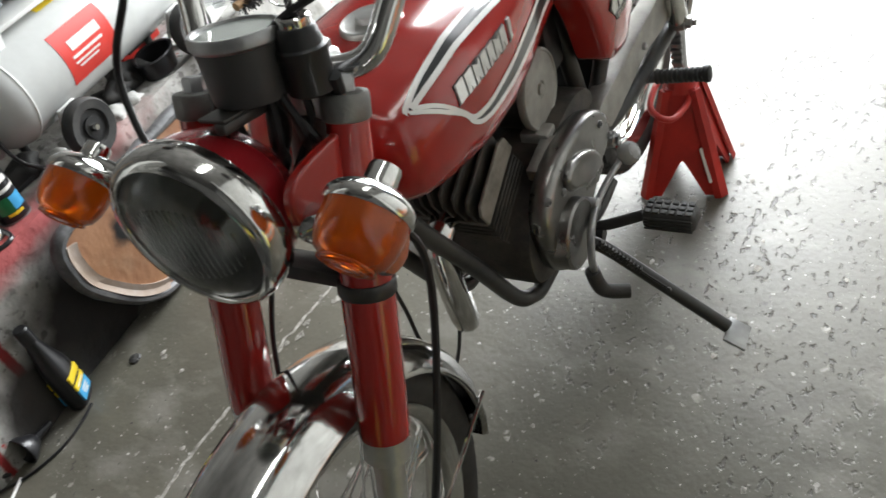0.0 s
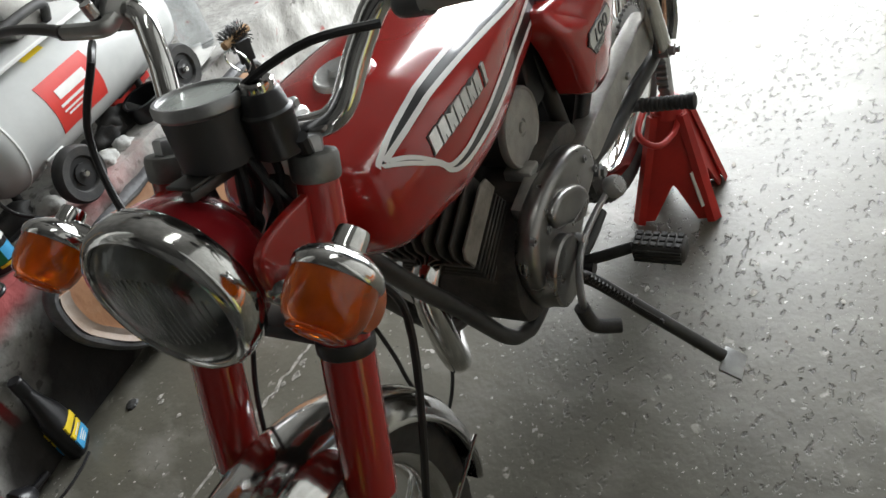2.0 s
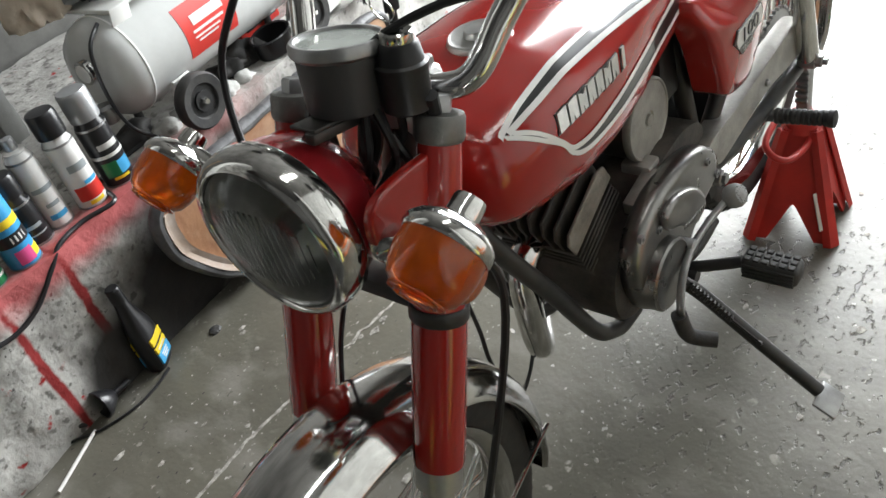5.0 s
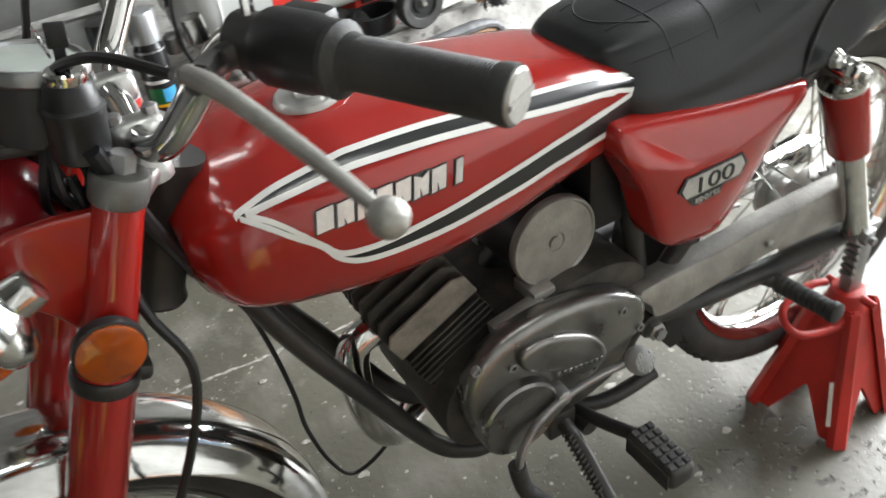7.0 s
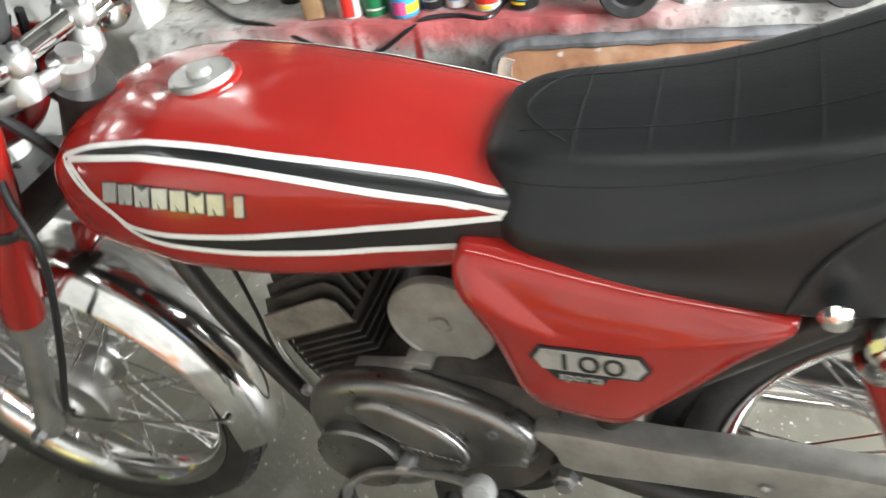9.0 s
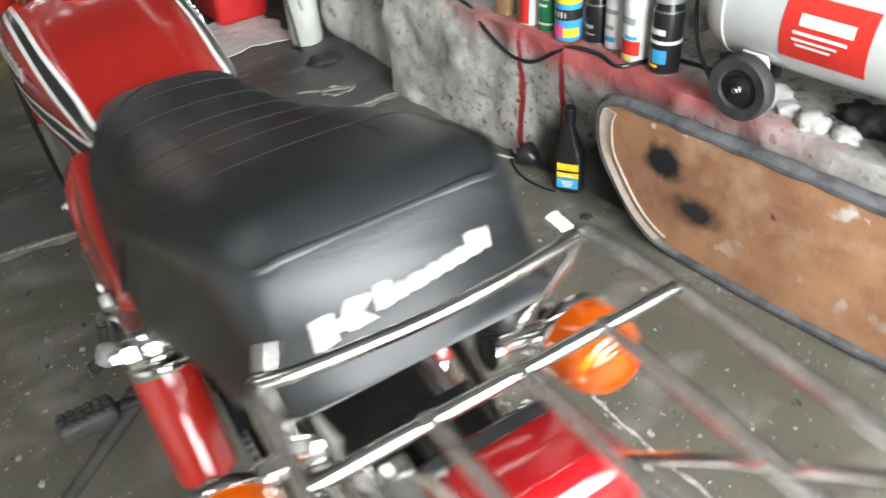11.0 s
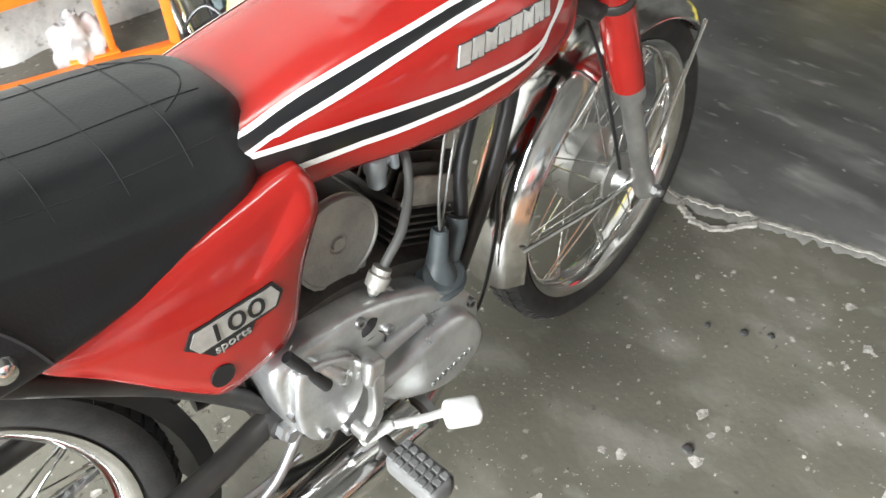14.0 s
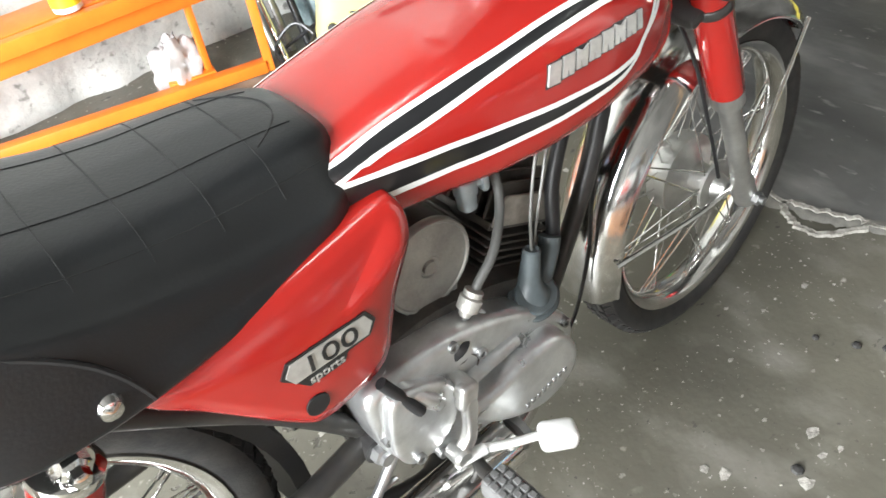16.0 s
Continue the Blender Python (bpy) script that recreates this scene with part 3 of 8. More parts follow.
# raised maker's badge: slanted silver blocks on a black ground
BADGE = material("badge_silver", (0.72, 0.71, 0.68), 0.3, 0.7, vary=0.25, scale=60)
for side in (1, -1):
    badge = None
    for i in range(8):
        x0 = 0.748 + i * 0.0172
        w = 0.0072 if i == (0 if side > 0 else 7) else 0.0143
        for grow, lift, mat in ((0.0016, 0.0009, STRIPE_BLACK), (0.0, 0.0026, BADGE)):
            bm = B()
            a0, a1 = 2.0 + 6.0 * i / 7, 13.8 + 7.2 * i / 7
            ga = tank_turn(x0, 6, grow)
            xa, xb, sl = x0 - grow, x0 + w + grow, -0.0045 * side
            notch = (xa + xb) / 2
            q = [(xa, a0 - ga), (notch - 0.0012, a0 - ga), (notch, a0 - ga + (4.0 if grow == 0 and i not in (0, 7) else 0)), (notch + 0.0012, a0 - ga), (xb, a0 - ga), (xb + sl, a1 + ga), (notch + sl, a1 + ga - (3.0 if grow == 0 and i in (2, 5) else 0)), (xa + sl, a1 + ga)]
            lo = [bm.verts.new(tank_point(x, a, side, -0.001)) for x, a in q]
            hi = [bm.verts.new(tank_point(x, a, side, lift)) for x, a in q]
            bm.faces.new(hi)
            for k in range(len(q)):
                bm.faces.new((lo[k], lo[(k + 1) % len(q)], hi[(k + 1) % len(q)], hi[k]))
            bpart("badge_block" if grow == 0 else "badge_ground", bm, mat, "", tank)
# filler cap
capm = Matrix.Translation((0.829, 0.003, 0.769)) @ pose(0, 0, 0, 0, 4, 0) @ Matrix.Scale(0.88, 4)
bm = B()
lathe(bm, [(0.030, -0.006), (0.0345, -0.004), (0.035, 0.004), (0.033, 0.0085), (0.031, 0.0095), (0.028, 0.0085), (0.014, 0.0085), (0.013, 0.0135), (0.011, 0.0155), (0.001, 0.0158)], capm, 40)
bpart("filler_cap", bm, ALLOY, "round brushed filler cap", tank)
bm = B()
lathe(bm, [(0.044, -0.010), (0.040, 0.0), (0.034, 0.003)], capm, 40)
bpart("filler_neck", bm, RED, "", tank)

# seat: rows of x, top half width, base half width, seam height, crown, base
SEAT = [(0.568, 0.040, 0.056, 0.716, 0.730, 0.682), (0.556, 0.069, 0.087, 0.716, 0.747, 0.652), (0.53, 0.085, 0.101, 0.712, 0.758, 0.650), (0.50, 0.090, 0.104, 0.711, 0.763, 0.658),
        (0.45, 0.095, 0.109, 0.716, 0.768, 0.658), (0.40, 0.098, 0.114, 0.726, 0.773, 0.660), (0.35, 0.102, 0.120, 0.740, 0.783, 0.662), (0.30, 0.107, 0.125, 0.760, 0.797, 0.666), (0.24, 0.110, 0.127, 0.788, 0.817, 0.676),
        (0.17, 0.106, 0.118, 0.814, 0.836, 0.706), (0.12, 0.100, 0.109, 0.826, 0.841, 0.730), (0.10, 0.090, 0.100, 0.825, 0.836, 0.740), (0.088, 0.075, 0.090, 0.817, 0.825, 0.745)]


def seat_rows(xs):
    return smooth_rows(SEAT, xs)


def lean_back(bm):
    """The seat's tail leans out towards its base and sits a little to the right."""
    for v in bm.verts:
        x, z = v.co.x, v.co.z
        v.co.y -= 0.021 * min(max((0.46 - x) / 0.34, 0), 1)
        v.co.x -= 0.050 * min(max((0.20 - x) / 0.10, 0), 1) * min(max((0.832 - z) / 0.08, 0), 1)


def seat_profile(x, wt, wb, zs, zt, zb):
    half = [(0.0, zb), (wb * 0.85, zb), (wb - 0.002, zb + 0.004), (wb, zb + 0.014), (wb - (wb - wt) * 0.30, zb + (zs - zb) * 0.45), (wt + 0.008, zs - 0.012), (wt + 0.001, zs),
            (wt - 0.010, zs + (zt - zs) * 0.40), (wt * 0.72, zs + (zt - zs) * 0.80), (wt * 0.4, zt - (zt - zs) * 0.05), (0.0, zt)]
    c = curve_points([(0, y, z) for y, z in half], 4)
    right = [(x, -p.y, p.z) for p in c]
    return right[:-1] + [(x, p.y, p.z) for p in reversed(c)][:-1]


bm = B()
sx = list(np.linspace(0.088, 0.574, 46))
loft(bm, [[(x - 0.016 * min(max((x - 0.47) / 0.10, 0), 1) * min(max((0.748 - z) / 0.07, 0), 1), y, z) for x, y, z in seat_profile(*r)] for r in seat_rows(sx)])
lean_back(bm)
seat = bpart("seat", bm, VINYL, "black vinyl dual seat with stitched top", sharp=80)
# piping along the top's edge, and stitching
bm = B()
rows = seat_rows(np.linspace(0.094, 0.235, 12))
left = [(r[0], r[1] + 0.0015, r[3] + 0.001) for r in rows]
left += [(0.258, 0.114, 0.770), (0.284, 0.117, 0.748), (0.306, 0.119, 0.722), (0.320, 0.1215, 0.696), (0.328, 0.1235, 0.672)]
rear = [(rows[0][0] - 0.004, y, rows[0][3] + 0.004) for y in np.linspace(-rows[0][1] * 0.8, rows[0][1] * 0.8, 5)]
tube(bm, [(x, -y, z) for x, y, z in reversed(left)] + rear + left, 0.0022, 6, 2)
lean_back(bm)
bpart("piping", bm, BLACK, "", seat)
bm = B()


def crown(x, y):
    """The height of the seat's top at a place."""
    pts = [p for p in seat_profile(*seat_rows([x])[0]) if p[1] >= 0]
    top = sorted((p for p in pts if p[2] > seat_rows([x])[0][3] - 0.004), key=lambda p: p[1])
    return float(np.interp(abs(y), [p[1] for p in top], [p[2] for p in top])) + 0.0003


for yf in (-0.86, -0.42, 0.42, 0.86):
    tube(bm, [(x, yf * seat_rows([x])[0][1], crown(x, yf * seat_rows([x])[0][1])) for x in np.linspace(0.15, 0.53, 40)], 0.0005, 4, 1)
for x in (0.20, 0.26, 0.32, 0.375, 0.43, 0.485):
    w = seat_rows([x])[0][1] * 0.93
    tube(bm, [(x, y, crown(x, y)) for y in np.linspace(-w, w, 25)], 0.0006, 4, 1)
tube(bm, [(0.53 - 0.045 * (abs(y) / 0.055) ** 2, y, crown(0.53 - 0.045 * (abs(y) / 0.055) ** 2, y)) for y in np.linspace(-0.052, 0.052, 11)], 0.0007, 4, 2)
lean_back(bm)
bpart("stitching", bm, material("grey_thread", (0.024, 0.024, 0.024), 0.7, vary=0.3, scale=50), "", seat)
# maker's mark on the seat's back: plain white shapes


def back_shape(pts, x=0.0855):
    bm = B()
    pts = [((y - 0.005) * 0.88 + 0.003, z + 0.015) for y, z in pts]
    vs = [bm.verts.new((x, y, z)) for y, z in pts]
    ws = [bm.verts.new((x + 0.01, y, z)) for y, z in pts]
    bm.faces.new(vs)
    for i in range(len(vs)):
        bm.faces.new((vs[i], vs[(i + 1) % len(vs)], ws[(i + 1) % len(vs)], ws[i]))
    lean_back(bm)
    bpart("printed_shape", bm, STRIPE_WHITE, "", seat)


back_shape([(0.076, 0.761), (0.063, 0.763), (0.061, 0.777), (0.074, 0.776)], 0.0862)
back_shape([(0.060, 0.7665), (0.050, 0.7675), (0.050, 0.7725), (0.060, 0.7715)])
back_shape([(0.050, 0.7645), (0.033, 0.7655), (0.041, 0.7715), (0.030, 0.7785), (0.046, 0.7795), (0.051, 0.774)])
yy = 0.027
for i, (w, h) in enumerate(((0.009, 0.0120), (0.0068, 0.0072), (0.0105, 0.0072), (0.0068, 0.0072), (0.0058, 0.0072), (0.0068, 0.0072), (0.0068, 0.0120), (0.0028, 0.0105))):
    z0 = 0.768 + 0.07 * (0.027 - yy)
    back_shape([(yy, z0), (yy - w, z0 + 0.0007), (yy - w - 0.0025, z0 + h + 0.0007), (yy - 0.0025, z0 + h)])
    yy -= w + 0.0052
# chrome buckles at the seat's flanks
for s in (1, -1):
    bm = B()
    lathe(bm, [(0.009, 0), (0.011, 0.004), (0.008, 0.010), (0.002, 0.012)], Matrix.Translation((0.30, s * 0.126, 0.688)) @ pose(0, 0, 0, -90 * s, 0, 0), 16)
    bpart("seat_bolt", bm, CHROME, "", seat)

# side covers, bulged plates with a turned edge
COVER = [(0.574, 0.676), (0.571, 0.660), (0.560, 0.640), (0.545, 0.612), (0.534, 0.580), (0.524, 0.550), (0.513, 0.535), (0.495, 0.526), (0.460, 0.520), (0.438, 0.521), (0.425, 0.530), (0.395, 0.564), (0.352, 0.618), (0.322, 0.650), (0.318, 0.659), (0.328, 0.667), (0.42, 0.674), (0.50, 0.683), (0.560, 0.690), (0.571, 0.686)]
for s in (1, -1):
    bm = B()
    out = smooth_outline(COVER, 6)
    cx, cz = 0.47, 0.62
    rings = []
    for u, y in ((1.0, 0.080), (1.0, 0.112), (0.985, 0.1185), (0.95, 0.1225), (0.80, 0.1262), (0.5, 0.1285), (0.2, 0.1295)):
        rings.append([bm.verts.new((cx + (x - cx) * u, s * (y - 0.018 * min(max((z - 0.645) / 0.045, 0), 1) ** 2 * u), cz + (z - cz) * u)) for x, z in out])
    grid_faces(bm, rings, True, (False, True))
    cover = bpart("side_cover", bm, RED, "red side cover with a number badge", sharp=60)
    # badge
    mid = Vector((0.4625, s * 0.1290, 0.6075))
    tiltm = Matrix.Translation(mid) @ pose(0, 0, 0, 90, 0, 180 if s > 0 else 0) @ pose(0, 0, 0, 0, 0, 1 if s > 0 else -1) @ Matrix.Diagonal((0.86, 0.92, 1, 1))
    bm = B()
    hexo = [(-0.056, 0.0), (-0.046, 0.0155), (0.046, 0.0155), (0.056, 0.0), (0.046, -0.0155), (0.018, -0.0165), (0.012, -0.027), (-0.030, -0.027), (-0.040, -0.0155)]
    vs = [bm.verts.new((x, y, -0.002)) for x, y in hexo]
    ws = [bm.verts.new((x, y, 0.0014)) for x, y in hexo]
    bm.faces.new(ws)
    for i in range(len(vs)):
        bm.faces.new((vs[i], vs[(i + 1) % len(vs)], ws[(i + 1) % len(vs)], ws[i]))
    bmesh.ops.transform(bm, matrix=tiltm, verts=bm.verts[:])
    bpart("badge", bm, STRIPE_BLACK, "", cover)
    bm = B()
    hexo = [(-0.051, 0.0), (-0.0435, 0.0125), (0.0435, 0.0125), (0.051, 0.0), (0.0435, -0.0125), (-0.0435, -0.0125)]
    vs = [bm.verts.new((x, y, 0.0)) for x, y in hexo]
    ws = [bm.verts.new((x, y, 0.0022)) for x, y in hexo]
    bm.faces.new(ws)
    for i in range(6):
        bm.faces.new((vs[i], vs[(i + 1) % 6], ws[(i + 1) % 6], ws[i]))
    bmesh.ops.transform(bm, matrix=tiltm, verts=bm.verts[:])
    bpart("badge_face", bm, BADGE, "silver badge face", cover)
    for body, size, dx, dy, mat in (("100", 0.029, 0.0, -0.0102, STRIPE_BLACK), ("sports", 0.0135, -0.008, -0.0245, BADGE)):
        ob = new("lettering", text_mesh(body, size, 0.0006, mat))
        ob.parent = cover
        ob.matrix_basis = Matrix.Translation((-0.6, 0, 0)) @ tiltm @ Matrix.Translation((dx, dy, 0.0026 if body == "100" else 0.0019)) @ Matrix.Diagonal((1.55 if body == "100" else 1.2, 1, 1, 1))
    if s < 0:
        bm = B()
        lathe(bm, [(0.0115, 0), (0.0115, 0.002)], Matrix.Translation((0.438, -0.1272, 0.555)) @ pose(0, 0, 0, 90, 0, 0), 24)
        bpart("key_hole", bm, BLACK, "dark round opening", cover)


def ring_torus(bm, R, rx, rz, m, seg=72, sec=16, n=2.0, twist=0.0):
    s = mark(bm)
    rings = []
    for i in range(seg):
        a = 2 * math.pi * i / seg
        ring = []
        for k in range(sec):
            b = 2 * math.pi * k / sec
            cr = rx * math.copysign(abs(math.cos(b)) ** (2 / n), math.cos(b))
            cz = rz * math.copysign(abs(math.sin(b)) ** (2 / n), math.sin(b))
            ring.append(bm.verts.new(((R + cr) * math.cos(a), (R + cr) * math.sin(a), cz)))
        rings.append(ring)
    grid_faces(bm, rings + [rings[0]], True, (False, False))
    place(bm, s, m)


# steering: the front assembly turns a little to the right about the fork's own axis
WHEEL_R = 0.272
RAKE, STEER, FY = 22.0, 0.0, 0.012
FRONT, REAR = Vector((1.209, FY, WHEEL_R)), Vector((0.130, 0, 0.368))
UPF = Vector((-math.sin(radians(RAKE)), 0, math.cos(radians(RAKE))))
AHEAD = Vector((math.cos(radians(RAKE)), 0, math.sin(radians(RAKE))))
HEAD = Vector((0.965, FY, 0.745))
STEER_M = Matrix.Translation(HEAD) @ Matrix.Rotation(radians(STEER), 4, UPF) @ Matrix.Translation(-HEAD)


def fpart(name, bm, mat, label="", parent=None, sharp=38):
    bmesh.ops.transform(bm, matrix=STEER_M, verts=bm.verts[:])
    return bpart(name, bm, mat, label, parent, sharp)


LAMP_M = Matrix.Translation(HEAD) @ Matrix.Rotation(radians(-4.0), 4, UPF) @ Matrix.Translation(-HEAD)


def lpart(name, bm, mat, label="", parent=None, sharp=38):
    """A part of the lamp cluster, which sits a little askew on the fork."""
    bmesh.ops.transform(bm, matrix=LAMP_M, verts=bm.verts[:])
    return fpart(name, bm, mat, label, parent, sharp)


TURN = Matrix.Translation(HEAD) @ Matrix.Rotation(radians(2.5), 4, UPF) @ Matrix.Translation(-HEAD)


def wpart(name, bm, mat, label="", parent=None, sharp=38):
    """A part that turns with the front wheel."""
    bmesh.ops.transform(bm, matrix=TURN, verts=bm.verts[:])
    return fpart(name, bm, mat, label, parent, sharp)


def wheel(name, c, steer, drum_r, label):
    m = Matrix.Translation(c) @ pose(0, 0, 0, 90, 0, 0)
    put = wpart if steer else bpart
    turn = STEER_M @ TURN if steer else Matrix()
    bm = B()
    s = mark(bm)
    prof = [(0.222, 0.026), (0.226, 0.0275), (0.2275, 0.0245), (0.2245, 0.021), (0.216, 0.019), (0.2115, 0.010), (0.2095, 0.0), (0.2115, -0.010), (0.216, -0.019), (0.2245, -0.021), (0.2275, -0.0245), (0.226, -0.0275), (0.222, -0.026),
            (0.213, -0.0215), (0.2055, -0.011), (0.2035, 0.0), (0.2055, 0.011), (0.213, 0.0215)]
    seg = 72
    rings = [[bm.verts.new((r * math.cos(2 * math.pi * i / seg), r * math.sin(2 * math.pi * i / seg), z)) for r, z in prof] for i in range(seg)]
    grid_faces(bm, rings + [rings[0]], True, (False, False))
    place(bm, s, m)
    w = put(name, bm, CHROME, label)
    bm = B()
    s = mark(bm)
    prof = [(0.2245, 0.022), (0.230, 0.027), (0.240, 0.0315), (0.252, 0.0335), (0.262, 0.0310), (0.2685, 0.0225), (0.2712, 0.0115), (0.272, 0.0), (0.2712, -0.0115), (0.2685, -0.0225), (0.262, -0.0310), (0.252, -0.0335), (0.240, -0.0315), (0.230, -0.027), (0.2245, -0.022)]
    seg = 96
    rings = [[bm.verts.new((r * math.cos(2 * math.pi * i / seg), r * math.sin(2 * math.pi * i / seg), z)) for r, z in prof] for i in range(seg)]
    for a, b in zip(rings, rings[1:] + rings[:1]):
        for k in range(len(prof) - 1):
            bm.faces.new((a[k], a[k + 1], b[k + 1], b[k]))
    # tread: shoulder lugs and three raised ribs
    for i in range(66):
        for z, dz in ((0.0245, 0.006), (-0.0245, 0.006), (0.012, 0.0045), (-0.012, 0.0045)):
            R = 0.2668 if abs(z) > 0.02 else 0.2713
            a = 2 * math.pi * (i + (0.5 if z > 0 else 0)) / 66
            mm = Matrix.Rotation(a, 4, "Z") @ Matrix.Translation((R, 0, z)) @ Matrix.Rotation(radians(-48 if z > 0.02 else 48 if z < -0.02 else 0), 4, "Y") @ Matrix.Rotation(radians(14 if z > 0 else -14), 4, "X")
            box(bm, (0.0042, 0.0175, dz * 2), mm)
    ring_torus(bm, 0.2712, 0.0022, 0.0045, Matrix(), 96, 8)
    place(bm, s, m)
    put("tyre", bm, RUBBER, "black treaded tyre", w, 30)
    bm = B()
    lathe(bm, [(0.018, -0.060), (0.028, -0.056), (0.030, -0.048), (drum_r, -0.045), (drum_r + 0.003, -0.038), (drum_r + 0.003, -0.012), (drum_r * 0.6, -0.004), (0.028, 0.004), (0.026, 0.028), (0.042, 0.032), (0.042, 0.037), (0.022, 0.040), (0.015, 0.058)], m, 36)
    put("hub", bm, ALLOY, "cast brake hub", w)
    meshes = []
    for side in (1, -1):
        for lean in (1, -1):
            bm = B()
            a = Vector((0.041, 0, side * 0.033))
            b = Matrix.Rotation(lean * radians(24), 3, "Z") @ Vector((0.2065, 0, side * 0.008))
            rod(bm, a, b, 0.0014, 6)
            rod(bm, b + (a - b) * 0.07, b, 0.0026, 6)
            meshes.append(mesh_of("spoke", bm, CHROME))
    for i in range(36):
        sp = new("spoke", meshes[i % 4])
        sp.parent = w
        sp.matrix_basis = Matrix.Translation((-0.6, 0, 0)) @ turn @ m @ Matrix.Rotation(2 * math.pi * i / 36, 4, "Z")
    return w


front_wheel = wheel("front_wheel", FRONT, True, 0.064, "chrome spoked front wheel")
rear_wheel = wheel("rear_wheel", REAR, False, 0.062, "chrome spoked rear wheel")
bm = B()
lathe(bm, [(0.03, 0.046), (0.082, 0.047), (0.086, 0.049), (0.086, 0.052), (0.03, 0.053)], Matrix.Translation(REAR) @ pose(0, 0, 0, -90, 0, 0), 40)
for i in range(40):
    a = 2 * math.pi * i / 40
    box(bm, (0.006, 0.004, 0.006), Matrix.Translation(REAR) @ pose(0, 0, 0, -90, 0, 0) @ Matrix.Rotation(a, 4, "Z") @ Matrix.Translation((0.088, 0, 0.0505)))
bpart("sprocket", bm, STEEL, "", rear_wheel)


FENDER_EDGE = ((0.97, 1.0), (1.03, 0.97), (1.03, 0.90), (0.95, 0.80), (0.90, 0.62), (0.84, 0.55), (0.76, 0.34), (0.52, 0.09), (0.2, 0.0))


def fender(c, a0, a1, R, half, depth, put, name, mat, label, lip=True, steps=40):
    """A chrome mudguard: an arched section swept about the axle; angles in degrees from straight ahead, upwards."""
    bm = B()
    rows = []
    for i in range(steps + 1):
        a = radians(a0 + (a1 - a0) * i / steps)
        u = Vector((math.cos(a), 0, math.sin(a)))
        k = 1.0 - 0.07 * max(0, abs(2 * i / steps - 1) - 0.9) / 0.1
        sec = [(y * e, -depth * d) for e, run in ((-1, FENDER_EDGE), (1, FENDER_EDGE[::-1])) for y, d in run]
        outer = [c + u * (R + d) + Vector((0, y * half * k, 0)) for y, d in sec]
        inner = [c + u * (R + d - 0.002) + Vector((0, y * half * k * 0.94, 0)) for y, d in reversed(sec)]
        rows.append([bm.verts.new(p) for p in outer + inner])
    grid_faces(bm, rows)
    return put(name, bm, mat, label, None, 60)


front_fender = fender(FRONT, 46, 188, 0.300, 0.054, 0.034, wpart, "front_fender", CHROME, "pitted chrome front mudguard")
rear_fender = fender(REAR, 64, 205, 0.318, 0.062, 0.036, bpart, "rear_fender", CHROME, "chrome rear mudguard with a black strip")
bm = B()
rows = []
for i in range(20):
    a = radians(118 + 72 * i / 19)
    u = Vector((math.cos(a), 0, math.sin(a)))
    rows.append([bm.verts.new(REAR + u * (0.318 + d) + Vector((0, y, 0))) for y, d in ((-0.026, 0.0), (-0.024, 0.004), (0.024, 0.004), (0.026, 0.0))])
grid_faces(bm, rows)
bpart("fender_strip", bm, BLACK, "matt black strip", rear_fender)
# inner black splash guard ahead of the rear wheel
bm = B()
rows = []
for i in range(16):
    a = radians(-18 + 88 * i / 15)
    u = Vector((math.cos(a), 0, math.sin(a)))
    rows.append([bm.verts.new(REAR + u * (0.300 + d) + Vector((0, y, 0))) for y, d in ((-0.058, -0.02), (-0.055, 0.0), (0.055, 0.0), (0.058, -0.02), (0.052, -0.012), (0.0, -0.004), (-0.052, -0.012))])
grid_faces(bm, rows)
bpart("inner_mudguard", bm, BLACK, "")

